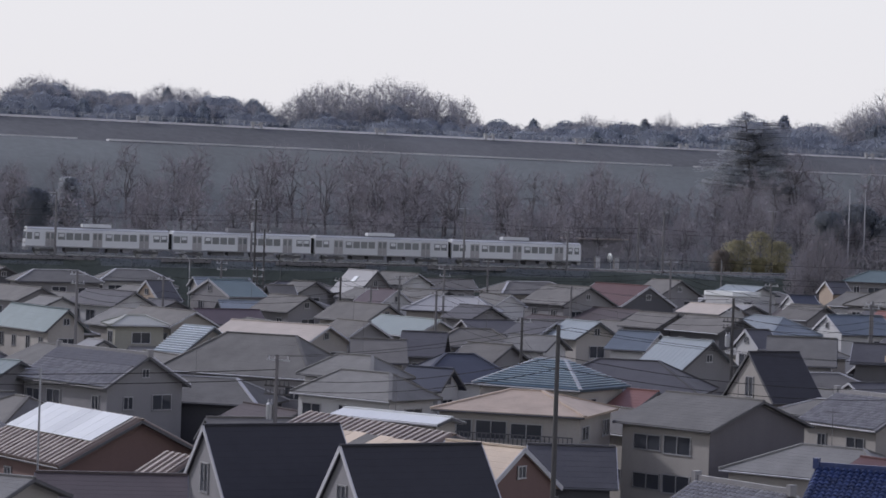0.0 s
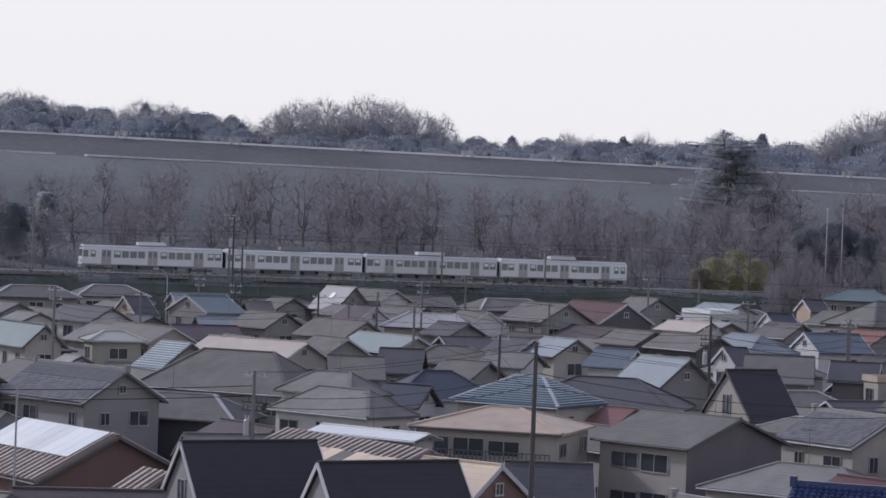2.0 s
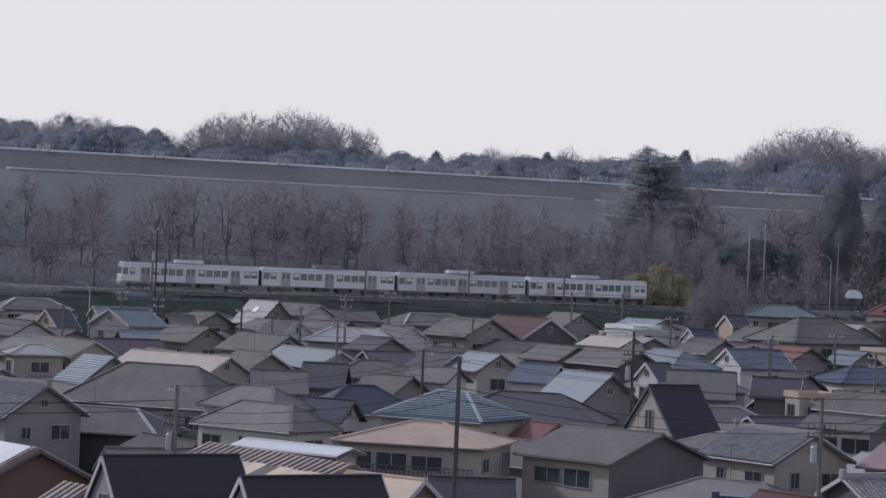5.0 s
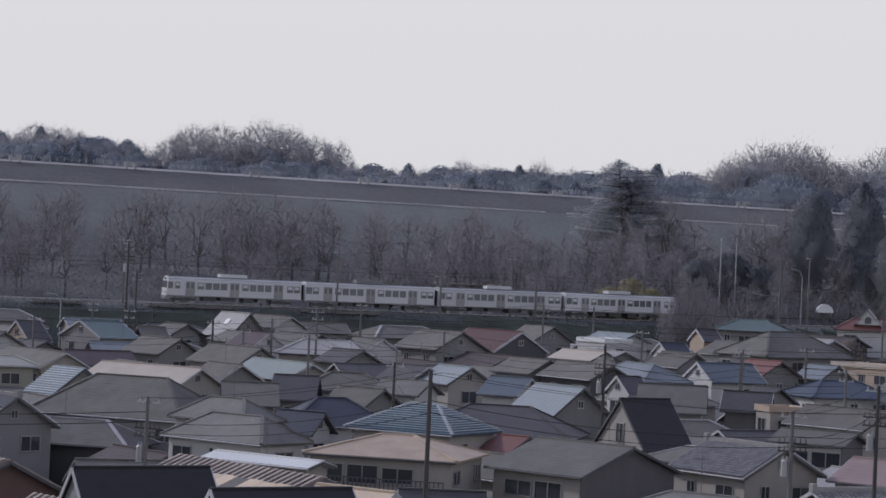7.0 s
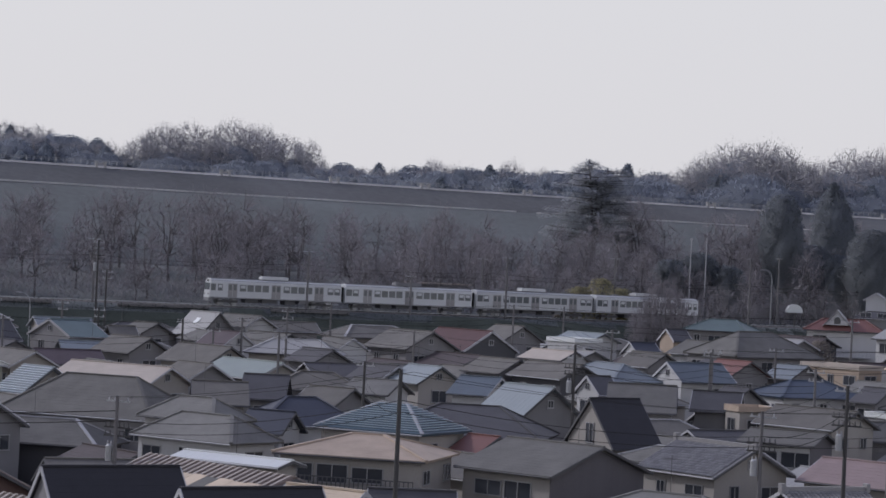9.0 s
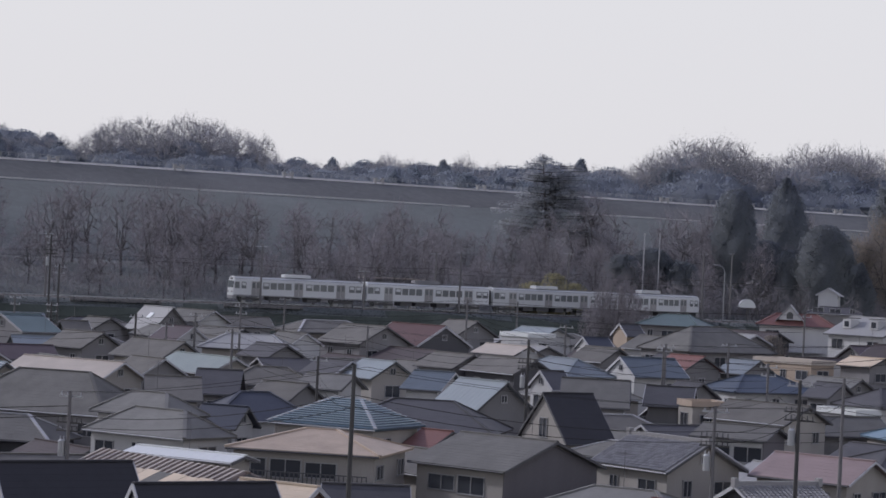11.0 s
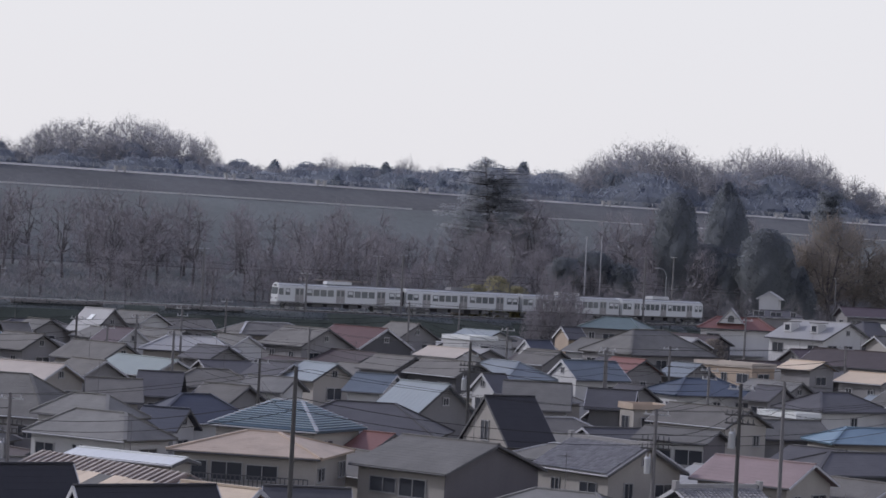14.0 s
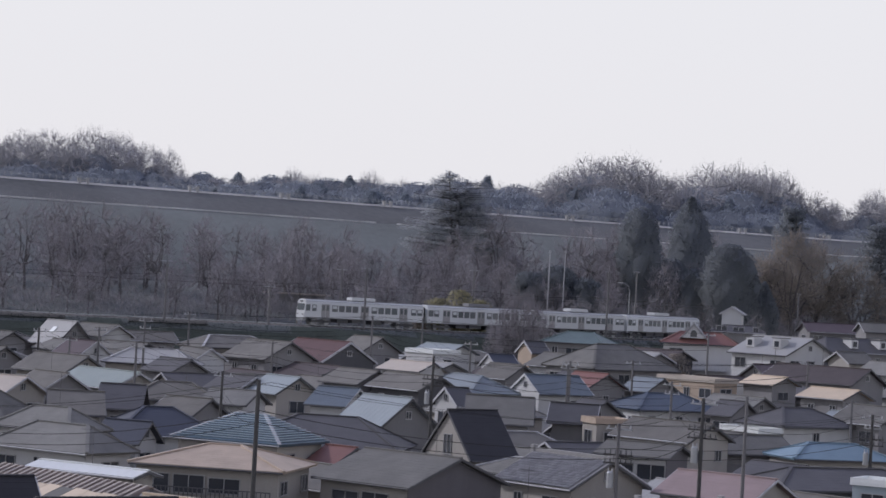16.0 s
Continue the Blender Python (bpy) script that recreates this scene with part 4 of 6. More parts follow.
house(-50.13, 259.25, 3.38, -46.0, 9.21, 2.80, 5.29, 6.79, 'gable', 'dark', 'white')
house(-61.66, 264.42, 3.57, -50.0, 13.00, 3.00, 5.18, 6.58, 'gable', 'brown', 'grey')
house(-54.92, 252.31, 3.13, -47.0, 4.49, 2.00, 5.60, 6.40, 'gable', 'grey', 'white')
house(7.08, 251.12, 3.09, -50.0, 5.98, 2.80, 5.59, 6.99, 'gable', 'brown', 'grey')
house(12.37, 245.54, 2.89, -54.0, 8.55, 2.80, 5.79, 7.19, 'gable', 'brown', 'dark')
house(13.57, 272.99, 3.87, -48.0, 6.80, 2.40, 5.60, 6.60, 'gable', 'cream_slate', 'white')
house(17.91, 248.18, 3.01, -62.0, 5.25, 3.00, 5.60, 7.20, 'hip', 'bluegrey', 'white')
house(-4.51, 217.96, 1.90, -26.1, 4.74, 2.60, 5.80, 7.00, 'gable', 'grey', 'white', 'strip')
house(-8.05, 208.06, 1.54, -36.8, 4.88, 2.80, 5.49, 6.99, 'gable', 'brown', 'grey')
house(-0.38, 233.43, 2.45, -54.0, 5.34, 2.80, 5.64, 7.24, 'gable', 'panel', 'cream')
house(-4.53, 236.05, 2.55, -46.0, 4.71, 2.80, 5.42, 6.92, 'gable', 'dark', 'grey')
house(23.58, 268.18, 3.86, -49.0, 5.17, 2.80, 5.50, 7.00, 'gable', 'brown', 'grey')
house(24.53, 289.16, 4.73, 24.0, 3.30, 2.20, 5.20, 6.60, 'gable', 'navy', 'white', 'barge')
house(25.31, 217.78, 1.89, -11.2, 4.35, 3.00, 5.72, 7.32, 'gable', 'dark', 'grey')
house(-52.24, 233.01, 2.44, -25.2, 4.00, 2.07, 4.17, 5.37, 'gable', 'dark', 'cream')
house(-10.13, 276.93, 4.01, -49.0, 5.02, 2.40, 5.29, 6.59, 'gable', 'slate', 'white', 'barge')
house(-43.20, 217.20, 1.87, -44.3, 2.60, 1.30, 4.70, 5.30, 'gable', 'light', 'white')
house(-11.73, 188.18, 0.83, -25.4, 4.00, 2.03, 5.12, 6.72, 'gable', 'navy', 'white')
house(-33.31, 291.12, 4.52, -53.0, 5.25, 2.20, 5.20, 6.40, 'gable', 'slate', 'grey')
house(-11.61, 258.06, 3.34, -49.0, 5.20, 2.60, 5.29, 6.59, 'gable', 'dark', 'grey')
house(53.93, 325.46, 7.06, -12.0, 5.20, 2.80, 6.10, 7.60, 'hip', 'red', 'white', 'red')
house(61.39, 307.36, 6.90, -50.0, 9.41, 5.20, 5.80, 8.00, 'gable', 'light', 'white', 'dormer')
house(73.18, 330.90, 7.70, 24.8, 3.95, 3.40, 5.16, 6.96, 'hip', 'slate', 'grey')
house(60.46, 279.09, 5.21, -48.0, 13.00, 3.60, 5.19, 6.99, 'gable', 'dark_brown', 'grey')
house(52.45, 268.94, 4.46, -52.0, 5.03, 2.40, 5.69, 6.59, 'gable', 'cream', 'grey')
house(57.12, 257.15, 3.88, -52.0, 6.51, 2.60, 5.59, 6.59, 'gable', 'cream', 'grey')
house(36.66, 241.03, 2.85, 24.9, 3.96, 3.40, 5.30, 6.80, 'hip', 'blue_dark', 'white')
house(44.72, 270.37, 4.38, -54.0, 9.52, 2.20, 5.69, 5.99, 'flat', 'cream_slate', 'orange')
house(37.52, 256.88, 3.60, -50.0, 4.01, 2.60, 5.59, 6.99, 'gable', 'bluegrey', 'grey')
house(32.59, 208.75, 1.57, -47.1, 8.67, 3.20, 5.58, 7.08, 'gable', 'brown', 'cream')
house(27.49, 212.93, 1.72, 13.1, 3.86, 2.20, 6.19, 6.49, 'flat', 'beige', 'cream')
house(28.02, 192.78, 1.00, -29.2, 6.27, 2.80, 5.69, 6.59, 'gable', 'slate', 'white', 'two')
house(47.80, 231.66, 2.42, 32.8, 3.45, 3.40, 5.29, 6.89, 'hip', 'dark', 'white')
house(55.84, 233.10, 2.51, -52.0, 6.41, 3.40, 5.68, 7.28, 'gable', 'slate', 'grey')
house(45.88, 207.08, 1.51, 14.4, 4.32, 3.00, 4.79, 5.99, 'hip', 'sky_blue', 'cream')
house(30.34, 168.93, 0.14, -42.9, 8.07, 3.20, 5.49, 6.99, 'gable', 'pink', 'cream')
house(41.22, 183.74, 0.67, 20.0, 7.86, 3.60, 4.87, 6.27, 'hip', 'dark', 'grey')
house(42.76, 236.67, 2.66, -48.0, 3.22, 2.40, 5.40, 6.80, 'gable', 'dark', 'grey')
house(43.01, 228.21, 2.27, -62.0, 6.38, 1.80, 4.79, 5.09, 'flat', 'white', 'grey')
house(43.19, 178.44, 0.48, -33.0, 3.79, 2.00, 5.77, 6.07, 'flat', 'white', 'pale')
house(74.31, 323.61, 7.54, 34.0, 11.86, 3.20, 5.63, 7.43, 'hip', 'dark', 'grey', 'dormer')
house(28.64, 230.94, 2.37, -50.0, 3.25, 2.60, 5.30, 6.80, 'gable', 'dark', 'grey')
house(68.21, 299.84, 6.58, 24.0, 4.26, 2.60, 5.70, 7.00, 'gable', 'slate', 'cream')
house(41.65, 303.36, 5.94, -52.0, 2.97, 2.20, 5.19, 6.39, 'gable', 'slate', 'grey')
house(70.52, 287.80, 5.85, -51.0, 6.56, 3.00, 5.50, 7.00, 'gable', 'grey', 'white')
house(85.19, 390.83, 12.40, 8.0, 8.99, 3.00, 2.50, 3.90, 'gable', 'purple', 'grey')
house(90.46, 381.42, 12.20, 8.0, 5.56, 2.60, 3.20, 4.60, 'gable', 'slate', 'grey')
house(70.63, 395.75, 13.20, 74.0, 4.20, 2.00, 3.75, 4.90, 'gable', 'light', 'white', 'barge')
house(70.20, 388.50, 13.00, -8.0, 4.20, 2.60, 1.20, 2.20, 'hip', 'dark', 'grey')
house(-44.82, 185.16, 0.72, -26.7, 5.91, 2.40, 5.45, 6.45, 'gable', 'pale_green', 'grey')
house(-2.67, 243.54, 2.82, -49.2, 6.87, 3.90, 3.00, 4.69, 'gable', 'brown', 'grey')
house(-32.54, 304.73, 5.01, -52.8, 6.50, 3.38, 3.56, 5.03, 'gable', 'dark', 'grey')
house(13.76, 324.22, 5.20, -54.7, 7.26, 2.87, 3.60, 4.75, 'gable', 'light', 'cream')
house(47.65, 215.31, 1.80, 21.6, 3.76, 3.63, 3.18, 4.65, 'hip', 'dark_brown', 'cream')
house(-3.92, 270.35, 3.78, -53.7, 7.39, 3.12, 3.64, 4.88, 'gable', 'dark_brown', 'grey')
house(33.29, 158.25, 0.00, 20.0, 6.28, 2.99, 3.70, 5.15, 'gable', 'brown', 'cream')
house(16.71, 287.10, 4.43, -56.6, 7.61, 3.28, 4.39, 5.70, 'gable', 'light', 'grey')
house(47.20, 194.29, 1.05, -54.5, 1.93, 3.63, 3.75, 5.41, 'hip', 'brown', 'grey')
house(-23.22, 263.47, 3.53, -50.2, 6.70, 2.63, 4.03, 5.28, 'gable', 'dark', 'cream')
house(46.39, 253.92, 3.56, -47.6, 6.71, 3.81, 3.98, 5.75, 'gable', 'grey', 'grey')
house(83.62, 309.31, 7.16, -55.1, 9.18, 3.38, 4.24, 5.78, 'gable', 'bluegrey', 'white')
house(-51.97, 281.38, 4.17, 23.1, 6.45, 2.99, 3.48, 4.81, 'gable', 'purple', 'grey')
house(-20.04, 151.93, 0.00, -57.6, 8.51, 2.87, 3.28, 4.71, 'gable', 'grey', 'white')
house(34.14, 303.88, 5.69, -51.6, 8.43, 3.45, 4.14, 5.74, 'gable', 'slate', 'white')
house(-7.54, 177.10, 0.43, -52.0, 2.78, 2.99, 3.23, 4.69, 'hip', 'purple', 'dark')
house(-24.50, 242.80, 2.79, -53.3, 7.10, 2.82, 3.85, 5.15, 'gable', 'grey', 'cream')
house(-35.32, 205.83, 1.46, -56.2, 7.62, 2.84, 4.10, 5.41, 'gable', 'slate', 'white')
house(43.67, 164.75, 0.00, -49.3, 8.81, 3.26, 3.21, 4.69, 'gable', 'slate', 'grey')
house(-45.07, 174.89, 0.35, 26.7, 9.05, 3.81, 3.16, 5.03, 'gable', 'slate', 'grey')
house(-66.98, 254.29, 3.20, -54.3, 7.78, 2.86, 3.49, 4.92, 'gable', 'grey', 'white')
house(-45.47, 247.70, 2.97, -50.5, 8.49, 3.46, 4.12, 5.77, 'gable', 'grey', 'cream')
house(69.12, 260.71, 4.20, 21.6, 1.50, 3.77, 4.27, 5.80, 'hip', 'brown', 'dark')
house(6.76, 233.69, 2.46, -50.4, 3.98, 3.07, 3.95, 5.13, 'hip', 'brown', 'grey')
house(-60.37, 235.94, 2.54, 22.0, 2.39, 2.99, 4.40, 5.55, 'hip', 'grey', 'dark')
house(47.31, 172.28, 0.26, -50.3, 7.97, 3.06, 3.75, 5.18, 'gable', 'tile', 'dark')
house(-51.79, 201.67, 1.32, -49.3, 8.14, 3.10, 4.41, 5.64, 'gable', 'dark_brown', 'grey')
house(63.43, 246.41, 3.32, -50.0, 2.27, 2.80, 4.38, 5.72, 'hip', 'dark', 'white')
house(18.25, 183.89, 0.68, -49.0, 2.90, 2.82, 4.72, 5.79, 'hip', 'slate', 'grey')
house(4.27, 240.93, 2.72, -49.9, 5.76, 3.28, 4.01, 5.47, 'gable', 'slate', 'grey')
house(-57.22, 313.45, 5.20, 27.0, 3.12, 3.19, 3.75, 5.19, 'hip', 'slate', 'white')
house(-25.14, 288.47, 4.43, -57.8, 8.84, 2.83, 4.79, 5.87, 'gable', 'slate', 'white')
house(-52.21, 241.15, 2.73, -54.4, 2.31, 3.18, 3.63, 4.87, 'hip', 'brown', 'dark')
house(72.65, 279.23, 5.33, -50.5, 9.22, 3.56, 3.77, 5.41, 'gable', 'grey', 'white')
house(-18.51, 277.71, 4.04, -48.6, 4.96, 3.59, 4.02, 5.73, 'hip', 'slate', 'dark')
house(17.03, 263.34, 3.56, -57.8, 1.76, 3.75, 3.91, 5.57, 'hip', 'light', 'grey')
house(-58.21, 274.60, 3.93, -48.9, 6.71, 2.61, 4.12, 5.26, 'gable', 'slate', 'grey')
house(-20.26, 162.04, 0.00, 20.0, 9.10, 3.71, 3.72, 5.45, 'gable', 'brown', 'dark')
house(-22.24, 176.26, 0.40, -52.5, 7.92, 2.79, 3.40, 4.63, 'gable', 'dark_brown', 'dark')
house(28.50, 224.97, 2.15, 23.4, 8.42, 2.87, 4.02, 5.39, 'gable', 'dark', 'grey')
house(8.27, 179.07, 0.50, -57.1, 9.49, 3.39, 4.07, 5.53, 'gable', 'purple', 'dark')
house(57.93, 271.49, 4.71, -48.5, 7.12, 2.73, 4.24, 5.33, 'gable', 'dark', 'grey')
house(-37.40, 319.24, 5.20, 22.9, 5.31, 2.89, 3.70, 4.85, 'hip', 'dark', 'dark')
house(-36.97, 253.45, 3.17, 21.5, 6.95, 3.31, 4.25, 5.64, 'gable', 'purple', 'cream')
house(-73.67, 292.48, 4.57, -47.9, 7.49, 2.98, 3.54, 4.89, 'gable', 'slate', 'dark')
house(58.56, 294.96, 6.08, 24.0, 7.60, 3.56, 3.81, 5.59, 'gable', 'purple', 'grey')
house(2.67, 262.23, 3.49, -52.3, 3.83, 2.99, 4.03, 5.18, 'hip', 'brown', 'cream')
house(53.49, 198.86, 1.21, -52.2, 6.01, 3.28, 3.52, 5.00, 'gable', 'light', 'white')
house(-67.84, 278.07, 4.06, -53.8, 3.74, 3.61, 3.54, 5.19, 'hip', 'purple', 'white')
house(33.60, 281.83, 4.67, -52.9, 7.11, 2.75, 4.18, 5.29, 'gable', 'dark', 'cream')
house(-75.12, 309.69, 5.19, -55.5, 8.91, 3.40, 4.26, 5.81, 'gable', 'slate', 'dark')
house(-62.59, 244.17, 2.84, 22.5, 8.19, 3.48, 3.65, 5.35, 'gable', 'brown', 'white')
house(55.84, 242.15, 3.02, -57.6, 6.54, 3.87, 3.82, 5.67, 'gable', 'bluegrey', 'grey')
house(-36.43, 266.13, 3.63, 20.4, 6.80, 2.96, 4.25, 5.68, 'gable', 'bluegrey', 'grey')
house(11.02, 214.58, 1.78, -55.4, 6.58, 2.68, 3.79, 4.90, 'gable', 'slate', 'white')
house(24.79, 201.91, 1.32, 24.8, 8.35, 3.32, 4.13, 5.51, 'gable', 'dark', 'white')
house(-29.54, 155.08, 0.00, -47.3, 7.88, 3.77, 3.54, 5.34, 'gable', 'brown', 'white')
house(34.17, 152.76, 0.00, 19.2, 5.04, 2.74, 3.38, 4.62, 'hip', 'dark', 'white')
house(-52.42, 290.09, 4.49, -54.6, 8.42, 3.56, 3.76, 5.25, 'gable', 'slate', 'white')
house(60.92, 220.94, 2.01, 21.4, 7.16, 3.79, 3.88, 5.71, 'gable', 'bluegrey', 'dark')
house(-3.36, 314.62, 5.20, -47.4, 6.75, 3.79, 3.96, 5.47, 'gable', 'grey', 'dark')
house(25.68, 159.63, 0.00, 26.1, 6.54, 3.01, 4.35, 5.74, 'gable', 'tile', 'dark')
house(-42.64, 303.88, 4.98, -52.6, 8.13, 3.41, 3.67, 5.16, 'gable', 'bluegrey', 'white')
house(29.68, 184.05, 0.68, -56.6, 5.55, 3.13, 3.39, 4.65, 'gable', 'light', 'grey')
house(-55.02, 215.08, 1.80, 24.3, 4.11, 2.93, 3.32, 4.75, 'hip', 'dark', 'dark')
house(18.74, 237.07, 2.60, 22.3, 5.95, 2.93, 4.39, 5.59, 'hip', 'grey', 'cream')
house(-2.99, 299.81, 4.83, 20.9, 6.71, 2.79, 4.78, 5.85, 'gable', 'grey', 'dark')
house(-7.06, 323.48, 5.20, -51.7, 3.43, 2.72, 4.46, 5.77, 'hip', 'grey', 'cream')
house(-9.27, 251.30, 3.09, 22.7, 7.29, 3.63, 4.28, 5.66, 'gable', 'dark', 'cream')
house(25.68, 296.50, 5.07, -51.2, 6.79, 3.34, 3.21, 4.61, 'gable', 'dark_brown', 'grey')
house(21.78, 318.34, 5.50, 25.4, 5.54, 3.24, 4.03, 5.32, 'hip', 'brown', 'white')
house(-47.18, 193.28, 1.01, 19.8, 4.71, 3.46, 3.52, 4.94, 'hip', 'slate', 'grey')
house(-4.07, 258.15, 3.34, 20.6, 6.53, 2.87, 3.95, 5.36, 'gable', 'grey', 'dark')
house(-7.68, 287.17, 4.38, 25.6, 6.85, 3.03, 3.48, 4.80, 'gable', 'brown', 'dark')
house(19.59, 206.19, 1.48, 20.6, 2.66, 2.77, 4.36, 5.70, 'hip', 'brown', 'cream')
house(4.47, 301.99, 4.91, 26.8, 3.29, 3.35, 3.55, 5.03, 'hip', 'grey', 'grey')
house(52.70, 275.84, 4.84, -51.8, 6.17, 3.67, 3.29, 4.89, 'gable', 'slate', 'white')
house(-18.92, 292.38, 4.57, -49.9, 8.41, 3.77, 4.10, 5.82, 'gable', 'slate', 'dark')
house(-30.98, 270.89, 3.80, -54.3, 4.96, 3.45, 4.08, 5.57, 'hip', 'slate', 'dark')
house(81.07, 294.08, 6.23, 22.2, 6.00, 2.61, 4.43, 5.70, 'hip', 'bluegrey', 'grey')
house(-39.94, 156.24, 0.00, 22.0, 4.63, 2.88, 3.72, 4.96, 'hip', 'tile', 'grey')
house(-26.99, 231.50, 2.39, 22.0, 5.96, 3.34, 3.94, 5.22, 'gable', 'dark_brown', 'grey')
house(4.91, 320.62, 5.20, -50.5, 9.40, 3.40, 3.87, 5.18, 'gable', 'dark', 'dark')
house(-18.93, 318.71, 5.20, 19.4, 8.45, 2.73, 4.73, 5.88, 'gable', 'brown', 'grey')
house(-46.87, 315.78, 5.20, 24.0, 7.59, 2.95, 3.91, 5.15, 'gable', 'bluegrey', 'cream')
house(-58.83, 225.69, 2.18, -57.1, 7.74, 2.65, 4.11, 5.28, 'gable', 'slate', 'cream')
house(39.50, 212.94, 1.72, 21.0, 7.58, 3.21, 4.33, 5.79, 'gable', 'slate', 'grey')
house(47.33, 319.96, 6.65, -49.8, 9.18, 2.95, 4.45, 5.63, 'gable', 'dark_brown', 'dark')
house(3.16, 273.63, 3.90, -51.9, 8.00, 3.65, 4.21, 5.67, 'gable', 'dark_brown', 'dark')
house(37.46, 170.90, 0.21, -52.6, 6.27, 3.40, 4.23, 5.64, 'gable', 'brown', 'cream')
house(50.24, 288.45, 5.46, 26.1, 7.22, 3.85, 2.94, 4.73, 'gable', 'dark_brown', 'dark')
house(44.48, 311.17, 6.40, -51.2, 5.84, 2.99, 4.45, 5.64, 'gable', 'light', 'grey')
house(3.61, 173.07, 0.29, -52.2, 8.14, 3.52, 4.36, 5.76, 'gable', 'brown', 'cream')
house(29.37, 272.63, 4.17, 24.7, 6.07, 3.44, 3.94, 5.45, 'gable', 'brown', 'grey')
house(63.63, 230.02, 2.33, 24.1, 6.95, 2.96, 3.99, 5.20, 'gable', 'grey', 'grey')
house(18.59, 222.29, 2.05, -48.1, 6.56, 3.30, 3.50, 5.01, 'gable', 'dark_brown', 'grey')
house(-38.09, 166.58, 0.06, -51.5, 1.95, 3.13, 4.30, 5.84, 'hip', 'brown', 'white')
house(69.95, 310.32, 7.21, -54.6, 7.72, 2.68, 4.25, 5.50, 'gable', 'brown', 'grey')
house(-32.31, 243.23, 2.81, -57.9, 5.46, 2.78, 4.18, 5.51, 'hip', 'grey', 'grey')
house(57.43, 212.94, 1.72, -54.0, 5.52, 3.24, 3.96, 5.37, 'gable', 'bluegrey', 'grey')
house(39.56, 196.93, 1.14, -47.8, 5.55, 2.79, 4.00, 5.15, 'gable', 'dark', 'cream')
house(32.81, 175.93, 0.39, -53.7, 6.76, 3.18, 3.40, 4.86, 'gable', 'bluegrey', 'grey')
house(-43.78, 204.87, 1.43, -52.8, 8.05, 3.49, 4.38, 5.81, 'gable', 'slate', 'grey')
house(-37.12, 196.92, 1.14, -56.1, 7.22, 3.13, 3.49, 5.05, 'gable', 'purple', 'dark')
house(74.81, 315.50, 7.34, -50.1, 7.19, 3.49, 3.19, 4.61, 'gable', 'dark', 'cream')
house(18.03, 196.37, 1.12, -53.1, 5.57, 2.98, 3.97, 5.40, 'gable', 'grey', 'cream')
house(-46.13, 268.13, 3.70, -53.1, 6.54, 2.72, 4.12, 5.32, 'gable', 'dark', 'grey')
house(-37.35, 220.02, 1.97, 25.3, 6.97, 2.85, 3.24, 4.62, 'gable', 'grey', 'grey')
house(77.34, 304.41, 6.86, -47.6, 5.55, 3.12, 4.55, 5.76, 'gable', 'slate', 'white')
house(34.06, 218.88, 1.93, -49.9, 5.70, 3.09, 3.41, 4.87, 'gable', 'brown', 'dark')

# ---- trees and shrubs ----
def bare_tree(seed, tall, spread_, twigs, thick=0.05, reach=(0.05, 0.12), sides=5):
    """Vertices and faces of a leafless tree: first the trunk and its limbs, then the fine twigs of its crown."""
    r = random.Random(seed)
    wood_v, wood_f, twig_v, twig_f = [], [], [], []

    def limb(p, q, r0, r1, sides=5):
        d = (q - p).normalized()
        s = d.orthogonal().normalized()
        t = d.cross(s)
        o = len(wood_v)
        for c, rad in ((p, r0), (q, r1)):
            for i in range(sides):
                a = 2 * math.pi * i / sides
                wood_v.append(c + s * (rad * math.cos(a)) + t * (rad * math.sin(a)))
        for i in range(sides):
            j = (i + 1) % sides
            wood_f.append((o + i, o + j, o + sides + j, o + sides + i))

    def twig(p, d, length, wide):
        s = d.orthogonal().normalized() if r.random() < 0.5 else d.cross(Vector((r.random() - 0.5, r.random() - 0.5, r.random() - 0.5))).normalized()
        o = len(twig_v)
        q = p + d * length + Vector((0, 0, length * 0.12))
        twig_v.extend((p - s * wide, p + s * wide, q + s * (wide * 0.3), q - s * (wide * 0.3)))
        twig_f.append((o, o + 1, o + 2, o + 3))

    tips = []

    def grow(p, d, length, rad, depth):
        bend = Vector((r.uniform(-1, 1), r.uniform(-1, 1), r.uniform(-0.2, 0.6))) * 0.22
        mid = p + (d + bend * 0.5).normalized() * length * 0.5
        end = mid + (d + bend).normalized() * length * 0.5
        limb(p, mid, rad, rad * 0.8, sides if depth < 2 else 3)
        limb(mid, end, rad * 0.8, rad * 0.55, sides if depth < 2 else 3)
        if depth >= 3:
            tips.append((end, d))
            tips.append((mid, d))
            return
        for k in range(3):
            a = r.uniform(0, 2 * math.pi)
            side = Vector((math.cos(a), math.sin(a), r.uniform(-0.1, 0.5)))
            nd = (d * r.uniform(0.6, 1.0) + side * spread_ * r.uniform(0.5, 1.0)).normalized()
            grow(end if k else mid.lerp(end, r.random()), nd, length * r.uniform(0.6, 0.82), rad * 0.55, depth + 1)

    base = Vector((0, 0, -0.5))
    fork = Vector((r.uniform(-0.3, 0.3), r.uniform(-0.3, 0.3), tall * 0.20))
    limb(base, fork, tall * 0.020, tall * 0.014, 7)
    for k in range(5):
        a = 2 * math.pi * (k / 5 + r.random() * 0.15)
        out = spread_ * r.uniform(0.3, 1.1)
        grow(fork, Vector((math.cos(a) * out, math.sin(a) * out, 1)).normalized(), tall * r.uniform(0.2, 0.27), tall * 0.009, 1)
    for k in range(twigs):
        p, d = tips[k % len(tips)]
        side = Vector((r.gauss(0, 1), r.gauss(0, 1), r.gauss(0.35, 0.8))).normalized()
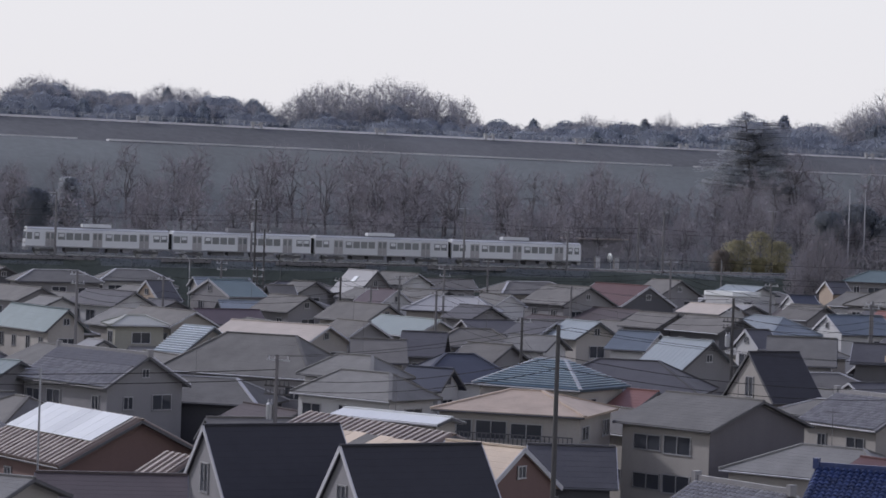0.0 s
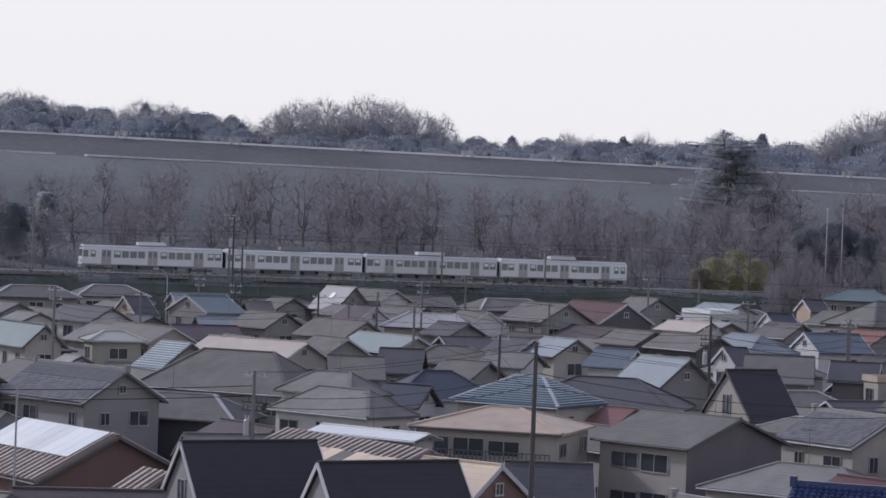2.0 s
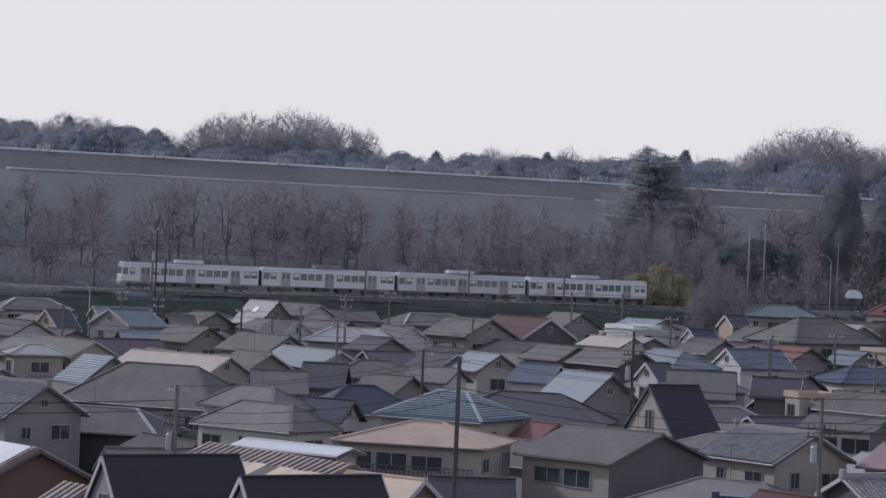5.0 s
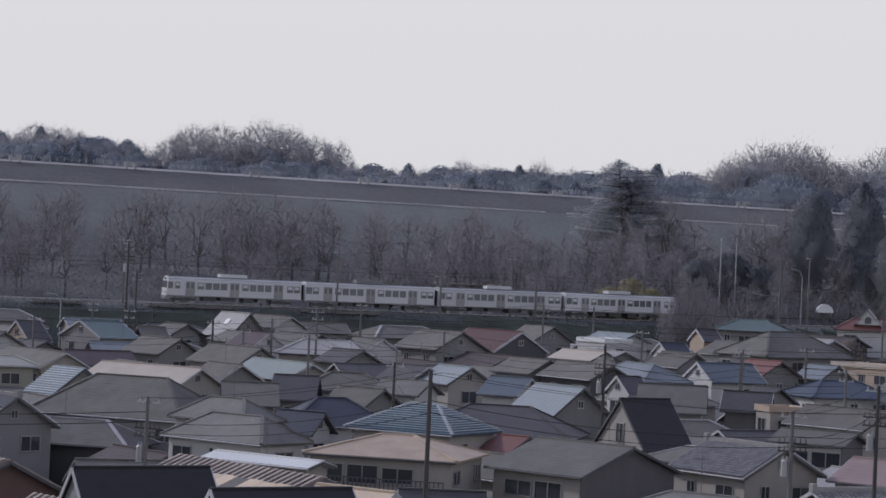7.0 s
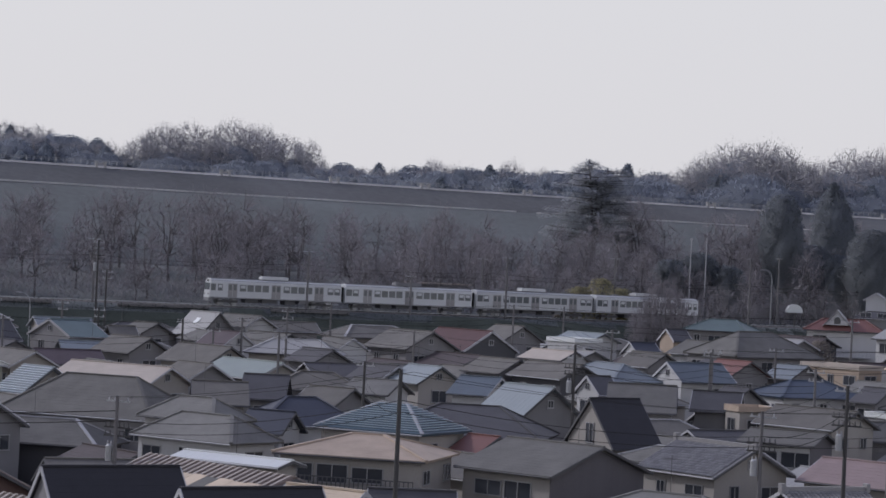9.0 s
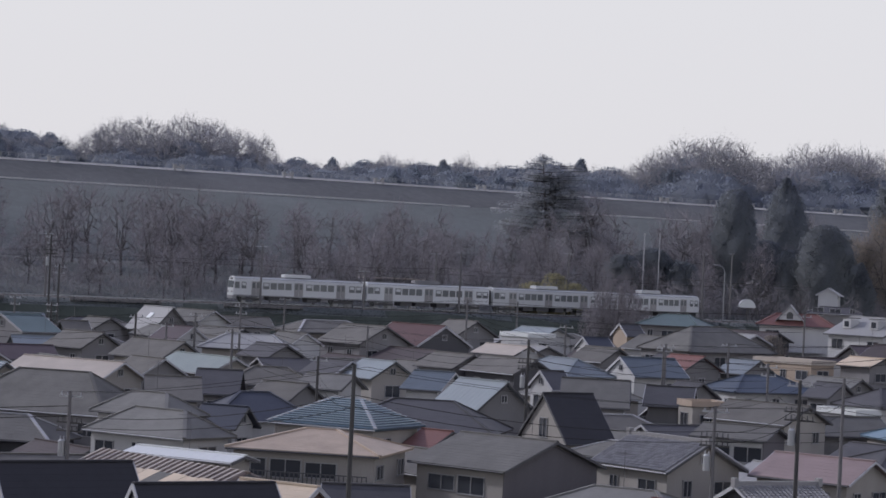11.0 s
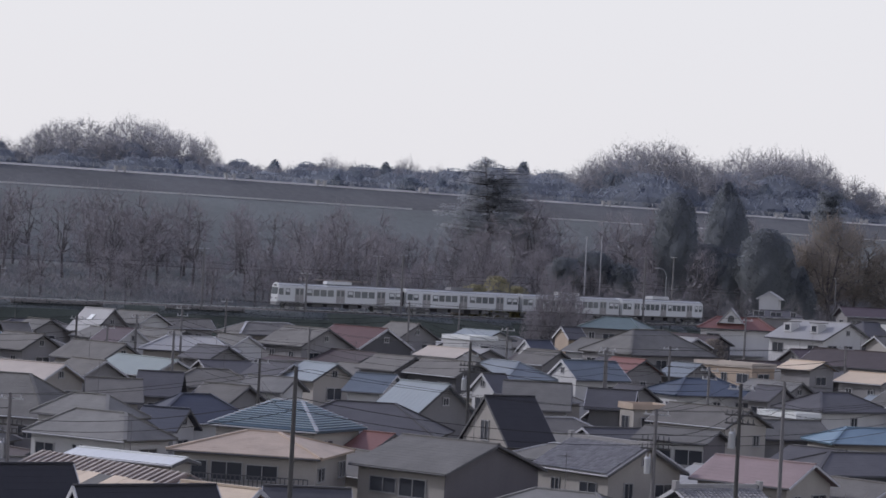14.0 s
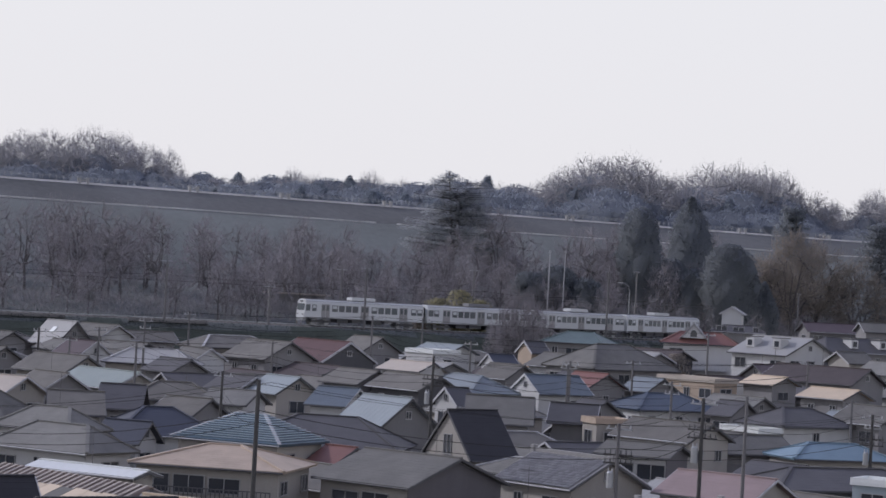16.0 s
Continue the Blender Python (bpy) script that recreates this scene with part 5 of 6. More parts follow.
        twig(p + side * r.uniform(0, tall * 0.06) - d * r.uniform(0, tall * 0.05), (d * 0.7 + side).normalized(), tall * r.uniform(*reach), thick * r.uniform(0.35, 0.8))
    return wood_v, wood_f, twig_v, twig_f


def dome_tree(seed, tall, wide, boughs, twigs, thick, reach, low=0.3, deep=0.54, hollow=0.5, loose=0.07):
    """A leafless tree with a rounded head: limbs fork three times on the way to the rim, where fine twigs make a haze."""
    r = random.Random(seed)
    wood_v, wood_f, twig_v, twig_f = [], [], [], []
    heart = Vector((0, 0, tall * (1 - deep)))

    def strip(vs, fs, p, q, w0, w1, sides):
        d = (q - p).normalized()
        s = Matrix.Rotation(r.uniform(0, 3), 3, d) @ d.orthogonal().normalized()
        t = d.cross(s)
        o = len(vs)
        if sides == 2:
            vs.extend((p - s * w0, p + s * w0, q + s * w1, q - s * w1))
            fs.append((o, o + 1, o + 2, o + 3))
            return
        for c, w in ((p, w0), (q, w1)):
            for i in range(sides):
                an = 2 * math.pi * i / sides
                vs.append(c + s * (w * math.cos(an)) + t * (w * math.sin(an)))
        for i in range(sides):
            fs.append((o + i, o + (i + 1) % sides, o + sides + (i + 1) % sides, o + sides + i))

    def head(f):
        """A point at the share f of the way from the heart to the uneven rim, and the way outward."""
        a, e = r.uniform(0, 2 * math.pi), math.asin(r.uniform(-0.35, 1.0))
        lump = 0.9 + 0.22 * noise.noise((math.cos(a) * 1.6 + seed, math.sin(a) * 1.6, e * 2.0))
        out = Vector((math.cos(a) * math.cos(e) * wide, math.sin(a) * math.cos(e) * wide, math.sin(e) * tall * deep)) * (lump * f)
        return heart + out, out.normalized()

    def nearest(p, pool):
        return min(pool, key=lambda q: (q - p).length_squared)

    def curve(vs, fs, p, q, w0, w1, sides, rise):
        mid = p.lerp(q, 0.5) + Vector((r.gauss(0, 0.02) * tall, r.gauss(0, 0.02) * tall, rise * tall))
        strip(vs, fs, p, mid, w0, (w0 + w1) / 2, sides)
        strip(vs, fs, mid, q, (w0 + w1) / 2, w1, sides)

    fork = Vector((r.uniform(-0.2, 0.2), r.uniform(-0.2, 0.2), tall * low))
    strip(wood_v, wood_f, Vector((0, 0, -0.5)), fork, tall * 0.017, tall * 0.012, 7)
    first = [head(r.uniform(0.3, 0.5))[0] for _ in range(8)]
    for p in first:
        curve(wood_v, wood_f, fork, p, tall * 0.010, tall * 0.005, 5, -0.02)
    second = [head(r.uniform(0.6, 0.78))[0] for _ in range(boughs)]
    for p in second:
        curve(wood_v, wood_f, nearest(p, first), p, tall * 0.0048, tall * 0.0026, 3, 0.01)
    third = [head(r.uniform(0.84, 0.97)) for _ in range(boughs * 6)]
    for p, d in third:
        strip(twig_v, twig_f, nearest(p, second), p, thick * 1.5, thick * 0.5, 2)
    for k in range(twigs):
        p, d = third[k % len(third)]
        base = p.lerp(heart, r.random() ** 2 * hollow) + Vector((r.gauss(0, 1), r.gauss(0, 1), r.gauss(0, 1))) * (wide * loose)
        way = (d + Vector((r.gauss(0, 0.6), r.gauss(0, 0.6), 0.3 + r.gauss(0, 0.4)))).normalized()
        strip(twig_v, twig_f, base, base + way * (tall * r.uniform(*reach)), thick * r.uniform(0.4, 0.9), thick * 0.2, 2)
    return wood_v, wood_f, twig_v, twig_f


def leaf_cloud(seed, count, place, size, flat=1.0, slim=0.45):
    """Small leaf sprays: place(r) gives a point and the way it faces."""
    r = random.Random(seed)
    vs, fs = [], []
    for _ in range(count):
        p, d = place(r)
        d = (d + Vector((r.gauss(0, 0.5), r.gauss(0, 0.5), r.gauss(0, 0.5)))).normalized()
        s = d.cross(Vector((r.gauss(0, 1), r.gauss(0, 1), r.gauss(0, 1)))).normalized()
        z = size * r.uniform(0.5, 1.2)
        o = len(vs)
        vs.extend((p - s * z * slim, p + d * z * 0.5 - s * z * slim * 0.2, p + d * z * flat, p + s * z * slim))
        fs.append((o, o + 1, o + 2, o + 3))
    return vs, fs


def raw_mesh(name, vs, fs, mat, soft=None):
    """A mesh from plain lists; soft = (height of the heart, flattening) lets leaves catch the light as one rounded crown."""
    me = bpy.data.meshes.new(name)
    me.from_pydata([tuple(v) for v in vs], [], fs)
    me.materials.append(mat)
    me.polygons.foreach_set("use_smooth", [True] * len(fs))
    me.update()
    if soft:
        turn_leaves(me, crown_normals(np.array([tuple(v) for v in vs]), *soft))
    return me


def turn_leaves(me, ns, way=None):
    """Turns every leaf's face the way its crown looks there, and shades it so."""
    for p in me.polygons:
        if p.normal.dot(way or Vector(ns[p.vertices[0]])) < 0:
            p.flip()
    me.update()
    me.normals_split_custom_set_from_vertices(ns.tolist())


def crown_normals(arr, heart, flat):
    out = np.stack([arr[:, 0], arr[:, 1], (arr[:, 2] - heart) * flat], 1)
    rough = np.random.default_rng(len(arr)).normal(0, 0.28, out.shape)
    out = out / (np.linalg.norm(out, axis=1, keepdims=True) + 1e-6) + rough
    return out / (np.linalg.norm(out, axis=1, keepdims=True) + 1e-6)


def tree_thing(name, m, trunk_me, crown_me, label, category="tree", group=""):
    ob = empty(name, m, label, category, group)
    piece("trunk", trunk_me, ob)
    piece("crown", crown_me, ob)
    return ob


KINDS = []
for seed, tall, wide in ((1, 13, 4.2), (2, 14, 3.8), (3, 12, 4.6), (4, 15, 3.6), (5, 13, 4.4)):
    wv, wf, tv, tf = dome_tree(seed, tall, wide, 26, 1300, 0.032, (0.03, 0.08), 0.26, 0.66, 0.6)
    KINDS.append((raw_mesh("trunk", wv, wf, BARK), raw_mesh("crown", tv, tf, WOOD_TWIG)))

# the belt of bare trees between the railway and the dam
rt = random.Random(21)
for k in range(260):
    n = 9 + 48 * rt.random() ** 1.3
    s = -75 + 300 * (k + rt.random()) / 260
    p = at_track(s, n)
    thin = clamp((s + 20) / 60)
    if rt.random() > 0.55 + 0.45 * thin:
        continue
    kind = KINDS[k % 5]
    size = rt.uniform(0.7, 1.12) * (1.0 - 0.2 * (n < 18)) * (1.0 - 0.14 * clamp((s - 60) / 40) + 0.34 * clamp((s - 134) / 10))
    m = Matrix.Translation((p.x, p.y, ground_z(p.x, p.y))) @ Matrix.Rotation(rt.uniform(0, 6.28), 4, 'Z')
    ob = tree_thing("bare_tree", m, kind[0], kind[1], "leafless grey-brown tree at the foot of the dam", "tree", "bare trees below the dam")
    ob.scale = (size, size, size)

# low brush behind and beside the line
def brush(name, seed, count, s0, s1, n0, n1, low, high, mat, label, size=0.5, up=0.8, slim=0.45, even=False):
    def place(r):
        s, n = r.uniform(s0, s1), r.uniform(n0, n1)
        p = at_track(s, n)
        bump = 0.5 + 0.5 * noise.noise((s * 0.16, n * 0.25, seed))
        top = low + (high - low) * clamp(bump * 1.2)
        return Vector((p.x, p.y, ground_z(p.x, p.y) + top * r.random())), Vector((r.gauss(0, 0.6), r.gauss(0, 0.6), up))
    vs, fs = leaf_cloud(seed, count, place, size, 1.0, slim)
    me = raw_mesh(name, vs, fs, mat)
    if even:
        # a clipped face catches the light as one surface
        lay = np.array((0.2, -0.55, 0.8)) + np.random.default_rng(seed).normal(0, 0.15, (len(vs), 3))
        turn_leaves(me, lay / np.linalg.norm(lay, axis=1, keepdims=True), Vector((0.1, -1, 0.1)))
    ob = new(name, me)
    return tagged(ob, label, "shrubs", kind="stuff")


brush("brush", 31, 42000, -110, 230, 4.5, 18, 0.8, 4.2, TWIG, "brown leafless brush along the railway", 1.0, 1.2, 0.045)
brush("woodland_floor", 32, 30000, -110, 260, 17, 62, 0.3, 2.4, TWIG, "brown undergrowth among the bare trees", 1.1, 1.2, 0.05)
brush("embankment_hedge", 33, 60000, -130, 200, -13.5, -4.4, 0.5, 1.4, HEDGE, "dark green hedge on the railway embankment", 0.24, even=True)

# the woods on the hills beyond the dam
SKYLINE = [(-16, 0.047), (-13.3, 0.047), (-12.7, 0.050), (-12.1, 0.0477), (-10.5, 0.0462), (-9.8, 0.0483), (-7.8, 0.0439), (-6.9, 0.0456), (-6.4, 0.0504), (-5.6, 0.0521),
           (-5.3, 0.0489), (-4.7, 0.0544), (-4.1, 0.0519), (-3.5, 0.0483), (-3.0, 0.0468), (-2.8, 0.0405), (-1.2, 0.0392), (-0.1, 0.042), (0.2, 0.0445), (0.9, 0.0387),
           (1.7, 0.043), (2.3, 0.0402), (3.2, 0.0422), (4.5, 0.0435), (5.6, 0.0435), (6.1, 0.0493), (6.9, 0.0558), (7.6, 0.0560), (8.05, 0.0500), (8.7, 0.0482),
           (9.3, 0.0535), (10.1, 0.0544), (11, 0.0528), (11.6, 0.0470), (12.3, 0.0417), (12.7, 0.0449), (13.4, 0.0467), (18, 0.047)]


def skyline(a):
    for (a0, v0), (a1, v1) in zip(SKYLINE, SKYLINE[1:]):
        if a0 <= a <= a1:
            return v0 + (v1 - v0) * (a - a0) / (a1 - a0)
    return 0.045


def behind_dam(a):
    """How far off the dam's crest lies in the direction of a degrees."""
    t = math.tan(radians(a))
    s = (DAM_AT.y * t - DAM_AT.x) / (DAM_ALONG.x - DAM_ALONG.y * t)
    p = at_dam(s, 0, 0)
    return max(545.0, math.hypot(p.x, p.y))


def conifer(seed, tall, wide, count, size, kind="cone"):
    """Sprays of an evergreen crown from the ground up: a cone, a rounded column or spreading layers."""
    def place(r):
        f = r.random() ** 0.8
        a = r.uniform(0, 2 * math.pi)
        if kind == "cone":
            rad = wide * (1 - f) ** 0.6 * (0.85 + 0.3 * noise.noise((a * 1.5, f * 9, seed)))
        elif kind == "column":
            rad = wide * math.sqrt(max(0.02, 1 - (2 * f - 1) ** 4)) * (0.9 + 0.35 * noise.noise((math.cos(a) * 1.5, math.sin(a) * 1.5, f * 5 + seed)))
        else:
            layer = int(f * 12)
            f = (layer + 0.5 + r.gauss(0, 0.24)) / 12
            reach = (0.84 + 0.16 * math.sin(layer * 2.3 + seed)) * (1.0 - 0.55 * max(0.0, f) ** 2.2) * (0.75 + 0.4 * clamp(f * 3))
            rad = wide * reach * (0.82 + 0.95 * noise.noise((math.cos(a) * 1.6, math.sin(a) * 1.6, layer * 3.1 + seed)))
        rad = max(0.1, rad) * r.random() ** 0.5
        z = tall * (0.06 + 0.94 * f) if kind != "layers" else tall * (0.22 + 0.78 * f)
        out = Vector((math.cos(a), math.sin(a), 0.15))
        return Vector((math.cos(a) * rad, math.sin(a) * rad, z)), out
    return leaf_cloud(seed, count, place, size)


def scattered(name, kinds, spots, mat, label, soft=None):
    """Many far trees as one object: each spot is a kind, a place, a turn and a size across and up."""
    vs, fs, ns, o = [], [], [], 0
    for k, p, turn, across, up in spots:
        v, f = kinds[k]
        arr = np.array([tuple(q) for q in v])
        c, s = math.cos(turn), math.sin(turn)
        out = np.empty_like(arr)
        out[:, 0] = across * (c * arr[:, 0] - s * arr[:, 1])
        out[:, 1] = across * (s * arr[:, 0] + c * arr[:, 1])
        out[:, 2] = up * arr[:, 2]
        if soft:
            ns.append(crown_normals(out, soft[0] * up, soft[1] * across / up))
        vs.append(out + np.array((p.x, p.y, p.z)))
        fs.extend(tuple(i + o for i in q) for q in f)
        o += len(arr)
    me = bpy.data.meshes.new(name)
    me.from_pydata(np.concatenate(vs).tolist(), [], fs)
    me.materials.append(mat)
    me.polygons.foreach_set("use_smooth", [True] * len(fs))
    if soft:
        turn_leaves(me, np.concatenate(ns))
    return tagged(new(name, me), label, "woods", kind="stuff")


def mound(seed, tall, wide, sprays, size, point=1.0, full=2, core=0.92):
    """A dense crown seen from afar: a lumpy body of twigs, roughened by loose sprays; point above one draws its top together."""
    vs, fs = [], []
    rings, sides = 9, 14

    def skin(f, a, k=1.0):
        lump = 0.88 + 0.34 * noise.noise((math.cos(a) * 1.7 + seed, math.sin(a) * 1.7, f * 3.1)) + 0.28 * noise.noise((math.cos(a) * 5 + seed, math.sin(a) * 5, f * 9))
        rad = wide * math.sqrt(max(0.0, 1 - max(0.0, (f - 0.3) / 0.7) ** full)) * (1 - f) ** (point - 1) * lump * k
        return Vector((math.cos(a) * rad, math.sin(a) * rad, tall * f * (0.94 + 0.06 * k)))
    for i in range(rings):
        for k in range(sides):
            vs.append(skin(i / (rings - 1) * (0.97 if core > 0.9 else core), 2 * math.pi * k / sides, core))
    for i in range(rings - 1):
        for k in range(sides):
            q = (k + 1) % sides
            fs.append((i * sides + k, i * sides + q, (i + 1) * sides + q, (i + 1) * sides + k))
    fs.append(tuple((rings - 1) * sides + k for k in range(sides)))

    def place(r):
        a, f = r.uniform(0, 2 * math.pi), r.random() ** 0.8
        return skin(f, a, r.uniform(core - 0.06, 1.0)), Vector((math.cos(a), math.sin(a), 0.4 + f))
    lv, lf = leaf_cloud(seed, sprays, place, size, 1.0, 0.25)
    o = len(vs)
    return vs + lv, fs + [tuple(i + o for i in f) for f in lf]


far_wood, far_mass, far_green = [], [], []
rw = random.Random(8)


def hill_spot(aa, row, share):
    dist = behind_dam(aa) + 70 - row * 11 + rw.uniform(-4, 4)
    x, y = dist * math.sin(radians(aa)), dist * math.cos(radians(aa))
    zg = ground_z(x, y)
    return (Vector((x, y, zg)), rw.uniform(0, 6.28)), max(3.0, 19 + dist * skyline(aa) * share - zg)


# broad bare crowns make the skyline's rounded heads; slighter ones fill the runs between them
for aa, wide in ((-14.6, 1.2), (-12.75, 1.25), (-12.2, 1.0), (-9.85, 1.2), (-9.2, 0.9), (-6.3, 1.1), (-5.65, 1.35), (-4.75, 1.25), (-4.2, 1.1), (-3.55, 1.1), (-3.05, 0.9), (-0.1, 0.7),
                 (1.65, 0.8), (2.35, 0.7), (3.3, 0.6), (6.15, 1.0), (6.75, 1.25), (7.6, 1.3), (8.1, 0.9), (8.7, 0.9), (9.35, 1.3), (10.0, 1.3), (10.6, 1.3), (11.1, 1.0), (13.2, 1.1), (14.4, 1.2)):
    spot, tall = hill_spot(aa, rw.choice((0, 1)), 1.0)
    far_wood.append((rw.randrange(5), *spot, wide * 1.12, (tall + 1.7) / 12))
a = -15.5
while a < 16.5:
    spot, tall = hill_spot(a + rw.uniform(-0.2, 0.2), rw.choice((1, 2)), rw.uniform(0.97, 1.02))
    far_wood.append((rw.randrange(5), *spot, max(0.5, tall / 14) * rw.uniform(0.9, 1.2), tall / 12))
    a += 0.5
a = -15.5
while a < 16.5:
    for row in range(1, 5):
        aa = a + rw.uniform(-0.25, 0.25)
        low = -2.9 < aa < 5.4 or aa < -7.5
        spot, tall = hill_spot(aa, row, (0.84, 0.80, 0.75, 0.68)[row - 1] * rw.uniform(0.95, 1.03) * (1.17 if low else 1.0))
        if rw.random() < (0.3 if low else 0.11):
            far_green.append((rw.randrange(3), *spot, tall / 10 * rw.uniform(0.8, 1.05), tall / 10.0 * rw.uniform(1.0, 1.08)))
        else:
            far_mass.append((rw.randrange(3), *spot, rw.uniform(1.0, 1.5) * max(0.8, tall / 12), tall / 10.0))
    a += 0.55
far_kinds = []
for seed in (11, 12, 13, 14, 15):
    wv, wf, tv, tf = dome_tree(seed, 12, 6.0, 64, 5600, 0.032, (0.008, 0.02), 0.4, 0.37, 0.45, 0.045)
    high = sorted(v.z for v in tv)[-12]
    tv, wv = [v * (12 / high) for v in tv], [v * (12 / high) for v in wv]
    far_kinds.append((wv + tv, wf + [tuple(i + len(wv) for i in f) for f in tf]))
scattered("hill_woods", far_kinds, far_wood, FAR_TWIG, "grey leafless hill woods beyond the dam, paled with painted haze")
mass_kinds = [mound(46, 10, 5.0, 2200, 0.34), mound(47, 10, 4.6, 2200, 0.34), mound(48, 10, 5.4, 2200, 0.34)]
scattered("hill_thicket", mass_kinds, far_mass, THICKET, "dense grey thicket at the hills' foot, tinted with painted haze", (-4.0, 1.0))
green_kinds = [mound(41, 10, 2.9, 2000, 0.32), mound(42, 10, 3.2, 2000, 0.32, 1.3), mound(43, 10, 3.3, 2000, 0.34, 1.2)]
scattered("hill_evergreens", green_kinds, far_green, FAR_PINE, "evergreen trees among the bare hill woods, dulled by painted haze", (-2.0, 0.7))
bm = bmesh.new()
prev = None
for i in range(300):
    aa = radians(-18 + i * 0.125)
    d = behind_dam(math.degrees(aa)) + 76
    x, y = d * math.sin(aa), d * math.cos(aa)
    zt = 19 + d * skyline(math.degrees(aa)) * 0.74 + 1.6 * abs(noise.noise((x * 0.11, 3.0, 0))) + 0.5 * noise.noise((x * 0.5, 7.0, 0))
    q = [bm.verts.new((x, y, 10)), bm.verts.new((x, y, zt - 3.0)), bm.verts.new((x * 1.004, y * 1.004, zt - 0.8)), bm.verts.new((x * 1.012, y * 1.012, zt)), bm.verts.new((x * 1.1, y * 1.1, zt - 2)), bm.verts.new((x * 1.1, y * 1.1, 10))]
    if prev:
        for j in range(5):
            bm.faces.new((prev[j], q[j], q[j + 1], prev[j + 1])).smooth = True
    prev = q
# the ridge wears the same haze-paled twig colour
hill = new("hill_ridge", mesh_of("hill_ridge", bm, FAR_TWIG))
tagged(hill, "wooded ridge closing the view beyond the dam", "hill", kind="structure")

# single evergreens and other trees that stand out
def evergreen(x, y, tall, wide, kind, count, size, mat, label, name="evergreen_tree", seed=50, core=0.92):
    zg = ground_z(x, y)
    bm = bmesh.new()
    beam(bm, (0, 0, -0.5), (0.2, 0.1, tall * 0.9), tall * 0.02, tall * 0.004, 8)
    if kind == "layers":
        vs, fs = conifer(seed, tall, wide, count, size, kind)
        r = random.Random(seed)
        for layer in range(12):
            for k in range(4):
                an = r.uniform(0, 6.28)
                z = tall * (0.22 + 0.78 * (layer + 0.5) / 12)
                l = wide * (0.55 + 0.45 * math.sin(layer * 2.3 + seed)) * (1.05 - 0.05 * layer) * 0.8
                beam(bm, (0, 0, z - 0.6), (math.cos(an) * l, math.sin(an) * l, z), 0.12, 0.03, 5)
    else:
        vs, fs = mound(seed, tall, wide, int(count * 1.1), size * 0.9, 1.3 if kind == "cone" else 1.0, 2 if kind == "cone" else 5, core)
    crown = raw_mesh("crown", vs, fs, mat, (tall * 0.25, 1.2 * wide / tall))
    return tree_thing(name, Matrix.Translation((x, y, zg)), mesh_of("trunk", bm, BARK), crown, label)


def cedar(x, y, tall, wide, seed, label):
    """A cedar with two leaders: level boughs of uneven length, each carrying a flat, drooping plate of needles."""
    r = random.Random(seed)
    zg = ground_z(x, y)
    bm = bmesh.new()
    beam(bm, (0, 0, -0.5), (0, 0, tall * 0.3), tall * 0.024, tall * 0.018, 9)
    vs, fs = [], []
    for side, high in ((-0.16, 1.0), (0.2, 0.93), (0.02, 0.86)):
        foot, tip = Vector((0, 0, tall * 0.3)), Vector((side * wide, side * 2, tall * high))
        beam(bm, foot, tip, tall * 0.016, tall * 0.003, 8)
        for k in range(44):
            f = (k + r.random()) / 44
            at = foot.lerp(tip, 0.08 + 0.9 * f)
            an = r.uniform(0, 2 * math.pi)
            long = wide * (1.02 - 0.55 * f ** 1.8) * r.uniform(0.5, 1.08)
            d = Vector((math.cos(an), math.sin(an), 0))
            across = Vector((-d.y, d.x, 0))
            end = at + d * long + Vector((0, 0, long * 0.10 - 0.2))
            beam(bm, at, end, 0.11, 0.025, 5)
            for _ in range(int(60 + 34 * long)):
                g = 0.22 + 0.82 * r.random() ** 0.75
                half = long * 0.36 * math.sin(min(1.0, g) * 2.6)
                p = at.lerp(end, g) + across * r.gauss(0, 0.5) * half + Vector((0, 0, r.gauss(0, 0.26) - 0.05 * long * g * g))
                w = (d + across * r.gauss(0, 0.7) + Vector((0, 0, r.gauss(-0.1, 0.3)))).normalized()
                c = w.cross(Vector((0, 0, 1))).normalized()
                z = r.uniform(0.25, 0.6)
                o = len(vs)
                vs.extend((p - c * z * 0.3, p + w * z, p + c * z * 0.3))
                fs.append((o, o + 1, o + 2))
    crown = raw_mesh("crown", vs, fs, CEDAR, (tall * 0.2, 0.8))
    return tree_thing("cedar_tree", Matrix.Translation((x, y, zg)), mesh_of("trunk", bm, BARK), crown, label)


cedar(27.6, 434.4, 22.2, 9.2, 52, "tall dark cedar with spreading layered branches")
evergreen(59.3, 425.4, 21.2, 4.5, "column", 7000, 0.48, PINE, "dark rounded evergreen among bare trees", seed=53)
evergreen(69.2, 434.9, 24.2, 6.6, "cone", 8000, 0.48, PINE, "dark pointed conifer behind the railway", "conifer", 54)
evergreen(68.0, 420.0, 12.0, 3.2, "column", 5000, 0.48, PINE, "dark bushy evergreen behind the railway", seed=55)
evergreen(75.5, 419.0, 13.5, 4.2, "column", 7000, 0.48, PINE, "broad dark evergreen behind the railway", seed=56)
evergreen(80.5, 422.0, 10.5, 3.4, "cone", 5000, 0.48, PINE, "dark conifer behind the railway", "conifer", 57)
evergreen(97.0, 483.0, 24.0, 5.0, "layers", 6500, 0.55, PINE, "flat-topped dark pine on the hill", "pine_tree", 58)
evergreen(111.0, 467.0, 23.0, 6.0, "layers", 7500, 0.55, PINE, "flat-topped dark pine on the hill", "pine_tree", 59)
evergreen(118.0, 455.0, 14.0, 5.0, "column", 2600, 0.9, PINE, "broad dark evergreen behind the railway", seed=60)
evergreen(-74.6, 352.0, 9.5, 2.6, "layers", 4200, 0.42, CEDAR, "small dark evergreen beside the railway", seed=61)
